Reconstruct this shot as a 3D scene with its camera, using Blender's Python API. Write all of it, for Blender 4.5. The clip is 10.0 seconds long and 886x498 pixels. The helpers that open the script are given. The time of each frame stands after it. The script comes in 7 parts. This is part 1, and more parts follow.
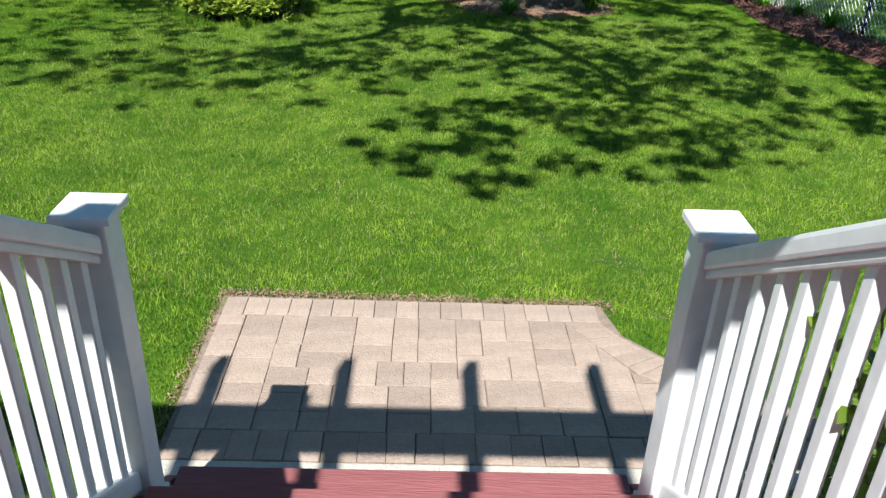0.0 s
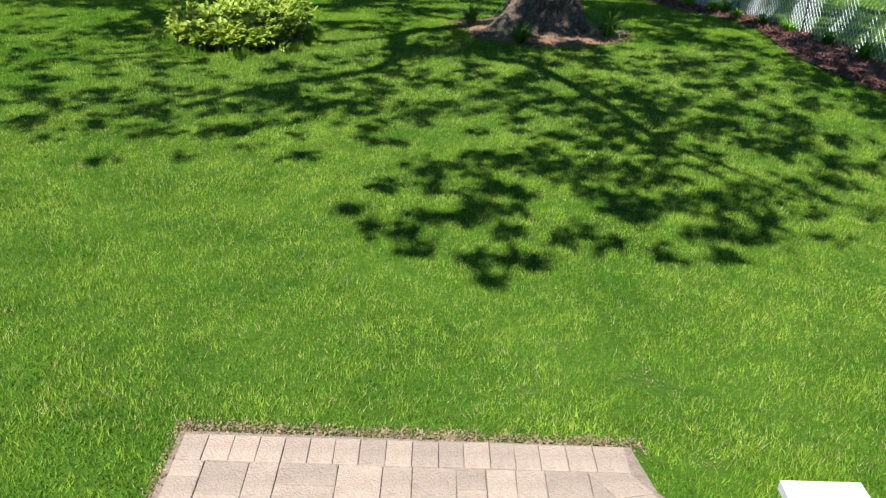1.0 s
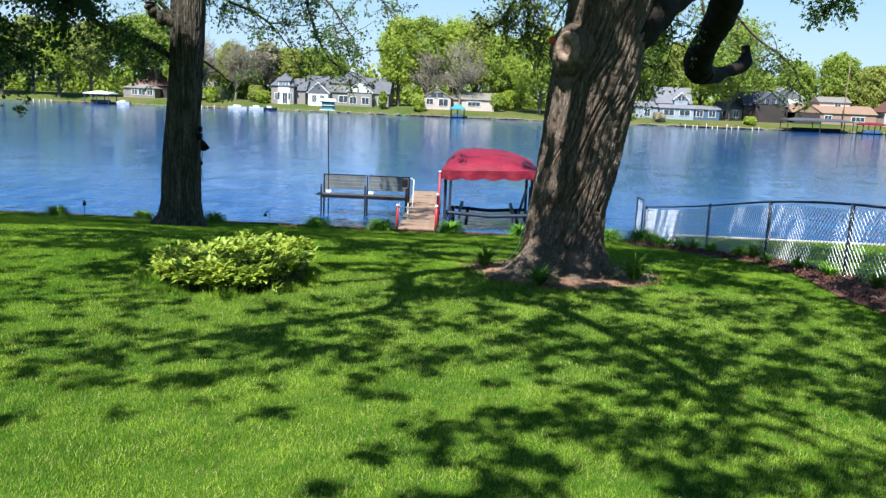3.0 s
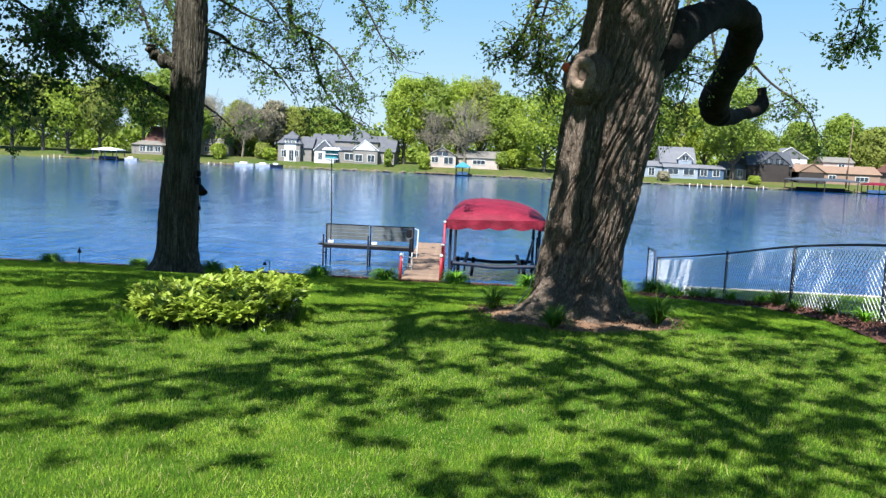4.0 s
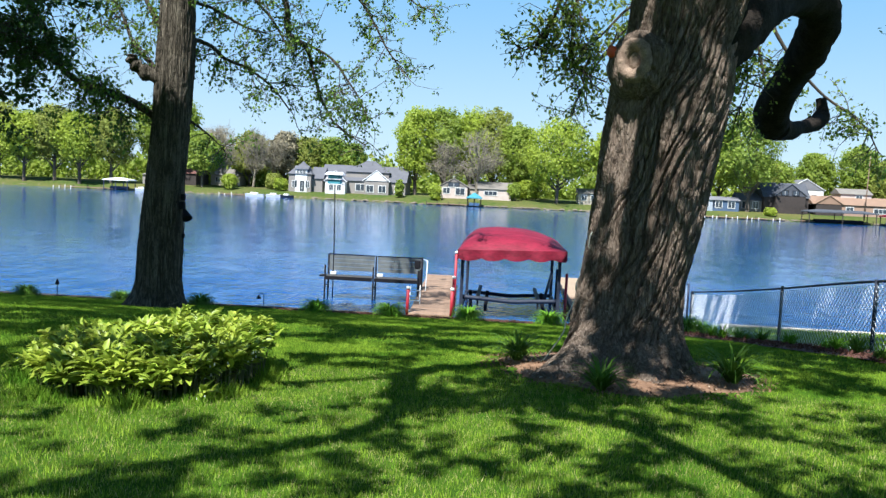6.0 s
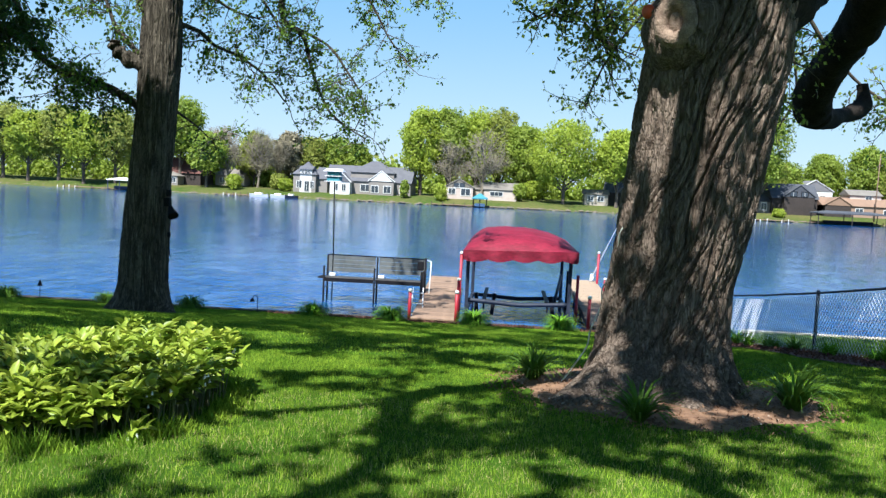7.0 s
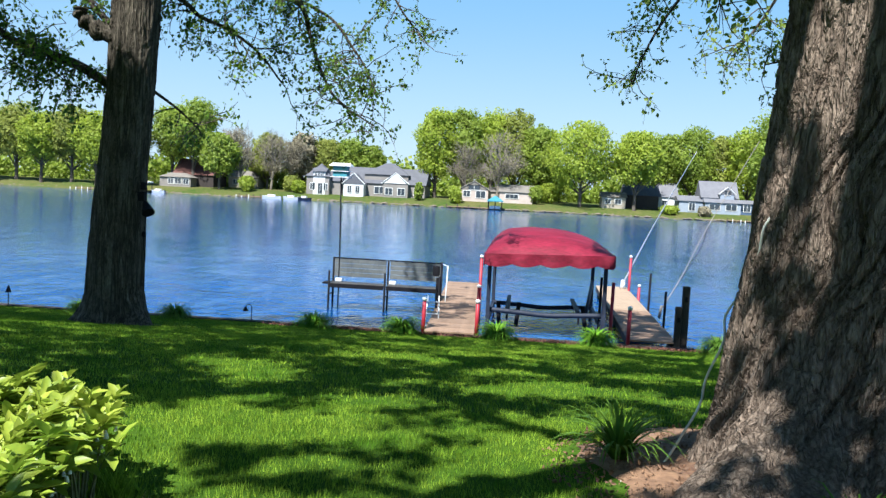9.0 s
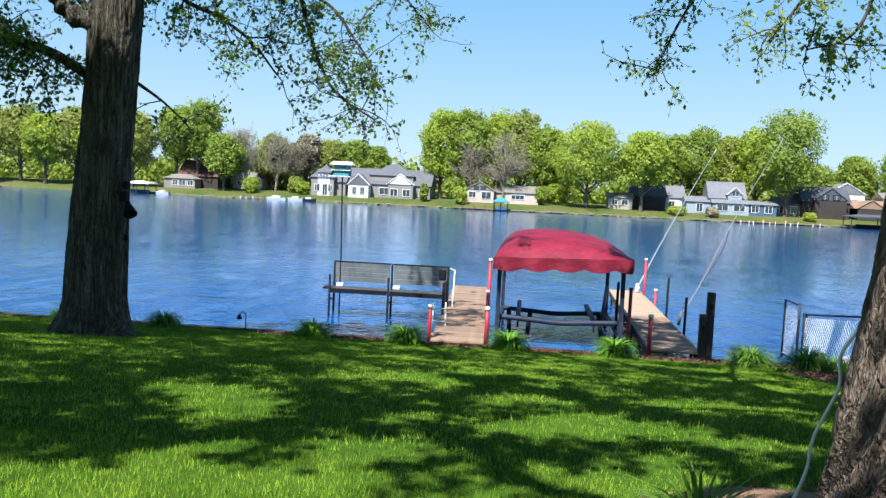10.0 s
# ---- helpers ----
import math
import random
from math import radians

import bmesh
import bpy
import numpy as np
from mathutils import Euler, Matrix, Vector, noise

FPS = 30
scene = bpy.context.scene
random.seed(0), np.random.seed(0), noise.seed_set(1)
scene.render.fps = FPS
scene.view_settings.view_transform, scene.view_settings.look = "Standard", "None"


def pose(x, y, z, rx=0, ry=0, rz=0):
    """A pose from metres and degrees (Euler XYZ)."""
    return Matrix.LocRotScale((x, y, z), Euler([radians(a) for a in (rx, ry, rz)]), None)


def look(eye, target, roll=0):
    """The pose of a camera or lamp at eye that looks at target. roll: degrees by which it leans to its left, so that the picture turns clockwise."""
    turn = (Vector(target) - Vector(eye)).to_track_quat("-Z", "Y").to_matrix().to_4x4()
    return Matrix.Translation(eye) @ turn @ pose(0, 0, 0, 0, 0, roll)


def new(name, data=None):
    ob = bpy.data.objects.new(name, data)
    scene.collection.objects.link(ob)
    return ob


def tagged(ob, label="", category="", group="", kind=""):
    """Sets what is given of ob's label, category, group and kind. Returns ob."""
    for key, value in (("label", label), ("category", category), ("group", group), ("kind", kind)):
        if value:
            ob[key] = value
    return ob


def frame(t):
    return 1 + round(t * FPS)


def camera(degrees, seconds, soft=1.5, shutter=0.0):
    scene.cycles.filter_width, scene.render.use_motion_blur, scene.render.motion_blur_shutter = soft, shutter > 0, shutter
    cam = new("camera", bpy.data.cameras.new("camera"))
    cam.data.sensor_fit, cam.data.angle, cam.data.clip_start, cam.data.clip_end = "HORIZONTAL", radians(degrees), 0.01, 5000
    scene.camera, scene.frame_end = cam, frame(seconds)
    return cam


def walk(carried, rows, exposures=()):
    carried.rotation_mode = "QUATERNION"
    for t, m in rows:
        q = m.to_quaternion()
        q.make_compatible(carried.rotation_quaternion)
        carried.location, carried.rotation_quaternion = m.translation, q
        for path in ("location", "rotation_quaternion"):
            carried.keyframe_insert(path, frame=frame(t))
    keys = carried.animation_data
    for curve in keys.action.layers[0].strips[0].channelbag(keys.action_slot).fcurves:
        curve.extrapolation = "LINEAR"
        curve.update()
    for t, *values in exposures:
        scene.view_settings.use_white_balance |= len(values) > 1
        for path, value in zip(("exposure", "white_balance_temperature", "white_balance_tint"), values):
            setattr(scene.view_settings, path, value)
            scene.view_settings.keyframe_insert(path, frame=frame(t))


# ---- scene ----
cam = camera(57.3, 10.0, 1.4)
PATH = [
    (0, (0.071, -0.080, 2.276), (0.057, 1.683, 1.331), 2.33),
    (0.5, (0.056, 0.365, 2.364), (0.030, 2.125, 1.414), 2.53),
    (1, (0.074, 0.799, 2.432), (0.040, 2.564, 1.492), 2.53),
    (1.5, (0.052, 1.136, 2.386), (0.010, 2.942, 1.527), 2.94),
    (2, (0.055, 1.443, 2.304), (-0.010, 3.314, 1.600), 2.46),
    (2.5, (0.059, 1.767, 2.164), (-0.028, 3.698, 1.653), 2.48),
    (2.7, (0.073, 1.892, 2.093), (-0.021, 3.840, 1.649), 2.18),
    (3.8, (0.041, 2.732, 1.653), (-0.072, 4.714, 1.405), 2.49),
    (4, (0.027, 2.881, 1.591), (-0.090, 4.865, 1.366), 2.49),
    (4.5, (-0.016, 3.394, 1.480), (-0.147, 5.381, 1.298), 2.49),
    (5, (-0.059, 3.952, 1.447), (-0.200, 5.940, 1.285), 2.59),
    (5.5, (-0.091, 4.540, 1.415), (-0.236, 6.529, 1.262), 2.59),
    (7, (-0.175, 6.473, 1.251), (-0.337, 8.461, 1.104), 2.69),
    (7.5, (-0.259, 7.147, 1.200), (-0.431, 9.134, 1.054), 2.69),
    (8, (-0.326, 7.801, 1.152), (-0.507, 9.788, 1.008), 2.69),
    (8.5, (-0.416, 8.450, 1.100), (-0.605, 10.436, 0.957), 2.89),
    (9, (-0.505, 9.113, 1.049), (-0.702, 11.098, 0.908), 2.79),
    (9.5, (-0.571, 9.768, 1.028), (-0.777, 11.752, 0.890), 2.69),
    (10, (-0.671, 10.355, 1.014), (-0.881, 12.339, 0.875), 2.69),
]
walk(cam, [(t, look(eye, target, roll)) for t, eye, target, roll in PATH], [(0, 0.72, 5950, 10), (1.2, 0.82, 5950, 10), (2.6, 0.90, 5950, 10), (10, 0.90, 5950, 10)])

# ---------------------------------------------------------------- light
ELEV, AZ = radians(55.4), radians(20.0)         # the sun stands behind the start, to its left
TO_SUN = Vector((-math.sin(AZ) * math.cos(ELEV), -math.cos(AZ) * math.cos(ELEV), math.sin(ELEV)))
sun_data = bpy.data.lights.new("sun", "SUN")
sun_data.energy, sun_data.angle, sun_data.color = 6.0, radians(0.55), (1.0, 0.96, 0.88)
sun = new("sun", sun_data)
sun.matrix_world = look(TO_SUN * 60, (0, 0, 0))
world = bpy.data.worlds.new("sky")
scene.world = world
world.use_nodes = True
wn = world.node_tree.nodes
sky = wn.new("ShaderNodeTexSky")
sky.sky_type, sky.sun_disc = "NISHITA", False
sky.sun_elevation, sky.sun_rotation = ELEV, math.pi + AZ
sky.air_density, sky.dust_density, sky.ozone_density = 1.3, 0.0, 2.0
wn["Background"].inputs[1].default_value = 0.0605
haze = wn.new("ShaderNodeMix")                  # evens out the clear blue sky towards the horizon
haze.data_type = "RGBA"
haze.inputs["Factor"].default_value = 0.8
rise = wn.new("ShaderNodeSeparateXYZ")
world.node_tree.links.new(wn.new("ShaderNodeTexCoord").outputs["Generated"], rise.inputs[0])
tone = wn.new("ShaderNodeValToRGB")
tone.color_ramp.interpolation = "EASE"
tone.color_ramp.elements[0].position, tone.color_ramp.elements[1].position = 0.0, 0.28
tone.color_ramp.elements[0].color, tone.color_ramp.elements[1].color = (0.57, 0.77, 0.93, 1), (0.255, 0.555, 0.85, 1)
tone.color_ramp.elements.new(0.8).color = (0.07, 0.20, 0.46, 1)
lift = wn.new("ShaderNodeVectorMath")
lift.operation = "SCALE"
lift.inputs["Scale"].default_value = 10.0
world.node_tree.links.new(rise.outputs["Z"], tone.inputs[0])
world.node_tree.links.new(tone.outputs[0], lift.inputs[0])
world.node_tree.links.new(lift.outputs[0], haze.inputs["B"])
world.node_tree.links.new(sky.outputs[0], haze.inputs["A"])
world.node_tree.links.new(haze.outputs["Result"], wn["Background"].inputs[0])


# ---------------------------------------------------------------- materials
def mat(name, a, b=None, rough=0.7, scale=6.0, bump=0.0, bump_scale=40.0, metal=0.0, leafy=0.0, island=0.0,
        per_object=0.0, stretch=(1, 1, 1), spec=0.5, fine=None):
    """Colour a varied towards b by noise at two scales, with fine relief. leafy: share of light let through."""
    m = bpy.data.materials.new(name)
    m.use_nodes = True
    n, l = m.node_tree.nodes, m.node_tree.links
    bsdf = n["Principled BSDF"]
    bsdf.inputs["Roughness"].default_value = rough
    bsdf.inputs["Metallic"].default_value = metal
    bsdf.inputs["Specular IOR Level"].default_value = spec
    b = b or tuple(c * 0.75 for c in a)
    where = n.new("ShaderNodeTexCoord").outputs["Object"]
    if per_object == 0.0:
        where = n.new("ShaderNodeNewGeometry").outputs["Position"]
    mapping = n.new("ShaderNodeMapping")
    mapping.inputs["Scale"].default_value = stretch
    l.new(where, mapping.inputs["Vector"])
    big, small = n.new("ShaderNodeTexNoise"), n.new("ShaderNodeTexNoise")
    big.inputs["Scale"].default_value, small.inputs["Scale"].default_value = scale, fine or scale * 7
    big.inputs["Detail"].default_value, small.inputs["Detail"].default_value = 4, 3
    l.new(mapping.outputs[0], big.inputs["Vector"])
    l.new(mapping.outputs[0], small.inputs["Vector"])
    mix = n.new("ShaderNodeMath")
    mix.operation = "MULTIPLY_ADD"
    mix.inputs[1].default_value = 0.45
    l.new(small.outputs["Fac"], mix.inputs[0])
    half = n.new("ShaderNodeMath")
    half.operation = "MULTIPLY"
    half.inputs[1].default_value = 0.55
    l.new(big.outputs["Fac"], half.inputs[0])
    l.new(half.outputs[0], mix.inputs[2])
    ramp = n.new("ShaderNodeValToRGB")
    ramp.color_ramp.elements[0].position, ramp.color_ramp.elements[1].position = 0.36, 0.64
    ramp.color_ramp.elements[0].color, ramp.color_ramp.elements[1].color = (*a, 1), (*b, 1)
    l.new(mix.outputs[0], ramp.inputs[0])
    colour = ramp.outputs[0]
    spread = island or (per_object if per_object > 0 else 0.0)
    if spread:
        source = n.new("ShaderNodeNewGeometry").outputs["Random Per Island"] if island else n.new("ShaderNodeObjectInfo").outputs["Random"]
        hsv, rng = n.new("ShaderNodeHueSaturation"), n.new("ShaderNodeMapRange")
        rng.inputs["To Min"].default_value, rng.inputs["To Max"].default_value = 1 - spread, 1 + spread
        l.new(source, rng.inputs["Value"])
        l.new(rng.outputs[0], hsv.inputs["Value"])
        l.new(colour, hsv.inputs["Color"])
        colour = hsv.outputs[0]
    l.new(colour, bsdf.inputs["Base Color"])
    if bump:
        bn, bm_ = n.new("ShaderNodeTexNoise"), n.new("ShaderNodeBump")
        bn.inputs["Scale"].default_value, bn.inputs["Detail"].default_value = bump_scale, 5
        bm_.inputs["Strength"].default_value, bm_.inputs["Distance"].default_value = bump, 0.02
        l.new(mapping.outputs[0], bn.inputs["Vector"])
        l.new(bn.outputs["Fac"], bm_.inputs["Height"])
        l.new(bm_.outputs[0], bsdf.inputs["Normal"])
    if leafy:
        tr, ms = n.new("ShaderNodeBsdfTranslucent"), n.new("ShaderNodeMixShader")
        ms.inputs[0].default_value = leafy
        l.new(colour, tr.inputs["Color"])
        l.new(bsdf.outputs[0], ms.inputs[1])
        l.new(tr.outputs[0], ms.inputs[2])
        l.new(ms.outputs[0], n["Material Output"].inputs["Surface"])
    return m


M_LAWN = mat("lawn_soil", (0.030, 0.070, 0.008), (0.066, 0.125, 0.0135), 0.95, 1.3, 0.6, 60, fine=35, spec=0.02)
M_BLADE = mat("grass_blade", (0.085, 0.19, 0.014), (0.255, 0.365, 0.034), 0.6, 1.5, leafy=0.2, island=0.4, spec=0.03, fine=6)
M_STRAW = mat("dry_blade", (0.30, 0.30, 0.09), (0.44, 0.40, 0.17), 0.7, 2, leafy=0.2, island=0.3, spec=0.03)
M_FARLAWN = mat("far_grass", (0.040, 0.080, 0.014), (0.125, 0.115, 0.042), 0.95, 0.09, fine=1.5, spec=0.05)
M_MULCH = mat("bark_mulch", (0.075, 0.031, 0.021), (0.155, 0.065, 0.043), 0.95, 5, 1.0, 45, island=0.35)
M_THATCH = mat("dry_thatch", (0.18, 0.115, 0.066), (0.34, 0.24, 0.145), 0.95, 9, 0.5, 60, island=0.3)
M_SOIL = mat("dry_soil", (0.10, 0.050, 0.029), (0.29, 0.17, 0.095), 0.95, 3, 0.8, 60)


def bark(name, deep, ridge, scale, squeeze, depth, plates=0.0):
    """Furrowed bark: long broken ridges with dark furrows, at two sizes, over a fine grain."""
    m = mat(name, deep, ridge, 0.95, 6, stretch=(1, 1, 0.4), spec=0.08)
    n, l = m.node_tree.nodes, m.node_tree.links
    bsdf = n["Principled BSDF"]
    pos = n.new("ShaderNodeNewGeometry").outputs["Position"]
    mp = n.new("ShaderNodeMapping")
    mp.inputs["Scale"].default_value = (1, 1, squeeze)
    mp.inputs["Rotation"].default_value = (0, radians(-9), 0)
    l.new(pos, mp.inputs["Vector"])

    def sums(op, a, b):
        k = n.new("ShaderNodeMath")
        k.operation = op
        for i, v in enumerate((a, b)):
            if v is None:
                continue
            if isinstance(v, float):
                k.inputs[i].default_value = v
            else:
                l.new(v, k.inputs[i])
        return k.outputs[0]

    total = None
    for sc, detail, rough, width, weight in ((scale, 3, 0.55, 0.11, 0.62), (scale * 2.3, 3, 0.6, 0.10, 0.38)):
        t = n.new("ShaderNodeTexNoise")
        t.inputs["Scale"].default_value, t.inputs["Detail"].default_value = sc, detail
        t.inputs["Roughness"].default_value, t.inputs["Distortion"].default_value = rough, 0.6
        l.new(mp.outputs[0], t.inputs["Vector"])
        away = sums("ABSOLUTE", sums("SUBTRACT", t.outputs["Fac"], 0.5), None)
        ramp = n.new("ShaderNodeMapRange")
        ramp.interpolation_type = "SMOOTHSTEP"
        ramp.inputs["From Max"].default_value = width
        l.new(away, ramp.inputs["Value"])
        share = sums("MULTIPLY", ramp.outputs[0], weight)
        total = share if total is None else sums("ADD", total, share)
    if plates:
        # ragged flat scales between the furrows, each lifted by its own amount
        sway, add = n.new("ShaderNodeTexNoise"), n.new("ShaderNodeVectorMath")
        sway.inputs["Scale"].default_value, sway.inputs["Detail"].default_value = plates * 1.4, 3
        l.new(mp.outputs[0], sway.inputs["Vector"])
        add.operation = "MULTIPLY_ADD"
        add.inputs[1].default_value = (0.055, 0.055, 0.055)
        l.new(sway.outputs["Color"], add.inputs[0])
        l.new(mp.outputs[0], add.inputs[2])
        cells, crack, split = n.new("ShaderNodeTexVoronoi"), n.new("ShaderNodeTexVoronoi"), n.new("ShaderNodeMapRange")
        crack.feature = "DISTANCE_TO_EDGE"
        for k in (cells, crack):
            k.inputs["Scale"].default_value = plates
            l.new(add.outputs[0], k.inputs["Vector"])
        split.interpolation_type = "SMOOTHSTEP"
        split.inputs["From Max"].default_value = 0.17
        l.new(crack.outputs["Distance"], split.inputs["Value"])
        own_lift = sums("MULTIPLY_ADD", cells.outputs["Color"], 0.7)
        own_lift.node.inputs[2].default_value = 0.45
        scales = sums("MULTIPLY", split.outputs[0], own_lift)
        total = sums("ADD", sums("MULTIPLY", total, 0.5), sums("MULTIPLY", scales, 0.62))
    grain = n.new("ShaderNodeTexNoise")
    grain.inputs["Scale"].default_value, grain.inputs["Detail"].default_value = 60, 5
    l.new(mp.outputs[0], grain.inputs["Vector"])
    height = sums("ADD", total, sums("MULTIPLY", grain.outputs["Fac"], 0.4))
    bump = n.new("ShaderNodeBump")
    bump.inputs["Strength"].default_value, bump.inputs["Distance"].default_value = 1.0, depth
    l.new(height, bump.inputs["Height"])
    l.new(bump.outputs[0], bsdf.inputs["Normal"])
    tone = n.new("ShaderNodeMix")
    tone.data_type = "RGBA"
    tone.inputs["A"].default_value = (deep[0] * 0.62, deep[1] * 0.62, deep[2] * 0.62, 1)
    l.new(total, tone.inputs["Factor"])
    l.new(bsdf.inputs["Base Color"].links[0].from_socket, tone.inputs["B"])
    l.new(tone.outputs["Result"], bsdf.inputs["Base Color"])
    return m


M_BARK = bark("furrowed_bark", (0.175, 0.131, 0.099), (0.375, 0.295, 0.225), 19.0, 0.19, 0.036, 24.0)
M_BARK2 = bark("grey_brown_bark", (0.08, 0.069, 0.053), (0.245, 0.212, 0.16), 9.0, 0.07, 0.05)
M_CUT = mat("weathered_cut_wood", (0.13, 0.085, 0.058), (0.33, 0.24, 0.17), 0.9, 14, 0.8, 60)
# stubbed limb: its backlit shade is put into this near-black colour
M_LIMBSHADE = mat("limb_wood_toned_as_shaded", (0.012, 0.010, 0.008), (0.036, 0.029, 0.024), 0.95, 5, 1.0, 30, spec=0.1)
M_TWIG = mat("dark_twig", (0.045, 0.035, 0.026), (0.09, 0.07, 0.05), 0.9, 10)
M_LEAF = mat("spring_leaf", (0.11, 0.21, 0.017), (0.23, 0.34, 0.035), 0.5, 0.8, leafy=0.55, island=0.4, spec=0.4)
# lighter copy of the spring leaf, with sunlight put into its colour
M_LEAFSUN = mat("sunlit_leaf_tone", (0.17, 0.26, 0.035), (0.31, 0.37, 0.06), 0.5, 0.8, leafy=0.5, island=0.4, spec=0.4)
# mid-dark leaf copy: partial shade on the shore tree, painted as colour
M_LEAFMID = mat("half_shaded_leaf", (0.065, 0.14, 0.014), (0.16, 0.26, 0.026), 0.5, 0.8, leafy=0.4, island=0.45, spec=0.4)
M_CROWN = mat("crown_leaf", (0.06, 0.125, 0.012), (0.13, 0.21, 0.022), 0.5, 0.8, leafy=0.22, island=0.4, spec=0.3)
# darkest leaf copy: the hanging bough's shade is mixed into the colour
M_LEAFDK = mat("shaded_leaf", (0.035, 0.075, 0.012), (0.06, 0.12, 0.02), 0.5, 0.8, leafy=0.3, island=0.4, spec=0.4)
M_SHRUB = mat("chartreuse_leaf", (0.17, 0.27, 0.025), (0.38, 0.44, 0.055), 0.45, 3, leafy=0.3, island=0.25, spec=0.4)
M_LILY = mat("strap_leaf", (0.075, 0.17, 0.018), (0.155, 0.27, 0.032), 0.6, 3, leafy=0.3, island=0.3, spec=0.15)
M_TUFT = mat("tuft_leaf", (0.09, 0.225, 0.012), (0.155, 0.31, 0.02), 0.7, 3, leafy=0.2, island=0.3, spec=0.12)
M_BLOSSOM = mat("blue_petal", (0.03, 0.06, 0.55), (0.05, 0.09, 0.65), 0.6, 20)
M_STEM = mat("shrub_stem", (0.075, 0.085, 0.032), (0.15, 0.15, 0.065), 0.7, 8)
M_VINYL = mat("white_vinyl", (0.76, 0.76, 0.74), (0.66, 0.66, 0.64), 0.38, 3, 0.05, 30)
M_RED = mat("red_stained_board", (0.26, 0.085, 0.082), (0.20, 0.062, 0.062), 0.75, 4, 0.35, 40, stretch=(0.3, 3, 3))
M_PAVER = mat("paver", (0.285, 0.210, 0.160), (0.36, 0.277, 0.213), 0.9, 7, 0.5, 90, per_object=0.13)
M_SAND = mat("joint_sand", (0.27, 0.205, 0.155), (0.18, 0.135, 0.10), 0.95, 20, 0.6, 80)
M_CONC = mat("pale_concrete", (0.50, 0.46, 0.38), (0.40, 0.36, 0.30), 0.9, 9, 0.5, 90)
M_GALV = mat("galvanised_steel", (0.74, 0.76, 0.77), (0.62, 0.64, 0.65), 0.5, 14, metal=0.15)
M_STEEL = mat("dull_steel", (0.014, 0.019, 0.034), (0.034, 0.042, 0.064), 0.6, 7, 0.1, 40, metal=0.1, spec=0.3)
M_BLACK = mat("black_metal", (0.008, 0.008, 0.011), (0.018, 0.018, 0.02), 0.7, 9, spec=0.06)
M_TIMBER = mat("dark_timber", (0.018, 0.015, 0.013), (0.055, 0.044, 0.034), 0.9, 5, 0.6, 40, stretch=(1, 1, 0.3))
M_PLANK = mat("weathered_plank", (0.19, 0.12, 0.075), (0.29, 0.19, 0.125), 0.85, 5, 0.4, 40, per_object=0.18)
M_PLY = mat("tan_carpet", (0.37, 0.27, 0.18), (0.30, 0.22, 0.15), 0.95, 3, 0.3, 90, per_object=0.06)
M_CANOPY = mat("red_canvas", (0.235, 0.011, 0.033), (0.105, 0.005, 0.015), 0.65, 2.4, 1.0, 4, spec=0.3, stretch=(0.45, 1.5, 1))
M_POSTRED = mat("red_painted_pipe", (0.42, 0.02, 0.035), (0.30, 0.016, 0.028), 0.5, 9)
M_WHITE = mat("white_plastic", (0.78, 0.78, 0.77), (0.70, 0.70, 0.69), 0.45, 6)
M_MESHBACK = mat("bench_slat", (0.085, 0.095, 0.095), (0.16, 0.17, 0.165), 0.55, 3, metal=0.2)
M_SEAT = mat("bench_board", (0.02, 0.02, 0.022), (0.07, 0.068, 0.066), 0.7, 4)
M_ROPE = mat("white_rope", (0.80, 0.79, 0.68), (0.70, 0.69, 0.58), 0.9, 40)
M_ORANGE = mat("orange_plastic", (0.55, 0.09, 0.02), (0.45, 0.06, 0.02), 0.5, 8)
M_TEAL = mat("teal_canvas", (0.05, 0.24, 0.29), (0.04, 0.19, 0.24), 0.6, 3)
M_DARKCLOTH = mat("dark_canvas", (0.02, 0.03, 0.06), (0.04, 0.05, 0.09), 0.7, 2)
M_FARLEAF = [
    mat("far_leaf_yellow_green", (0.29, 0.37, 0.035), (0.40, 0.475, 0.05), 0.6, 0.2, leafy=0.5, island=0.12, fine=1.2),
    mat("far_leaf_green", (0.215, 0.30, 0.035), (0.31, 0.385, 0.05), 0.6, 0.2, leafy=0.5, island=0.14, fine=1.2),
    mat("far_leaf_olive", (0.22, 0.26, 0.04), (0.31, 0.34, 0.06), 0.7, 0.2, leafy=0.4, island=0.2, fine=1.2),
    mat("far_bud_brown", (0.19, 0.165, 0.10), (0.27, 0.235, 0.14), 0.8, 0.2, island=0.15, fine=1.2),
]
M_FARSTONE = mat("shore_stone", (0.10, 0.085, 0.06), (0.19, 0.16, 0.115), 0.9, 1.2)
M_FARBARK = mat("far_bark", (0.07, 0.055, 0.045), (0.14, 0.115, 0.09), 0.95, 1)
M_FARTWIG = mat("pale_bare_twig", (0.17, 0.145, 0.11), (0.25, 0.22, 0.165), 0.95, 1)
W_GREY = mat("grey_siding", (0.25, 0.225, 0.20), (0.20, 0.18, 0.16), 0.8, 0.4)
W_WHITE = mat("white_siding", (0.62, 0.62, 0.60), (0.52, 0.52, 0.50), 0.8, 0.4)
W_BLUE = mat("pale_blue_siding", (0.30, 0.34, 0.39), (0.25, 0.29, 0.34), 0.8, 0.4)
W_DEEP = mat("blue_trim", (0.07, 0.11, 0.19), (0.05, 0.09, 0.15), 0.7, 0.4)
W_TAN = mat("tan_brick", (0.32, 0.21, 0.15), (0.27, 0.175, 0.125), 0.85, 0.6)
W_BROWN = mat("dark_brown_siding", (0.028, 0.021, 0.018), (0.045, 0.034, 0.029), 0.85, 0.5)
W_PINK = mat("pinkish_stone", (0.42, 0.34, 0.29), (0.52, 0.44, 0.39), 0.85, 0.8)
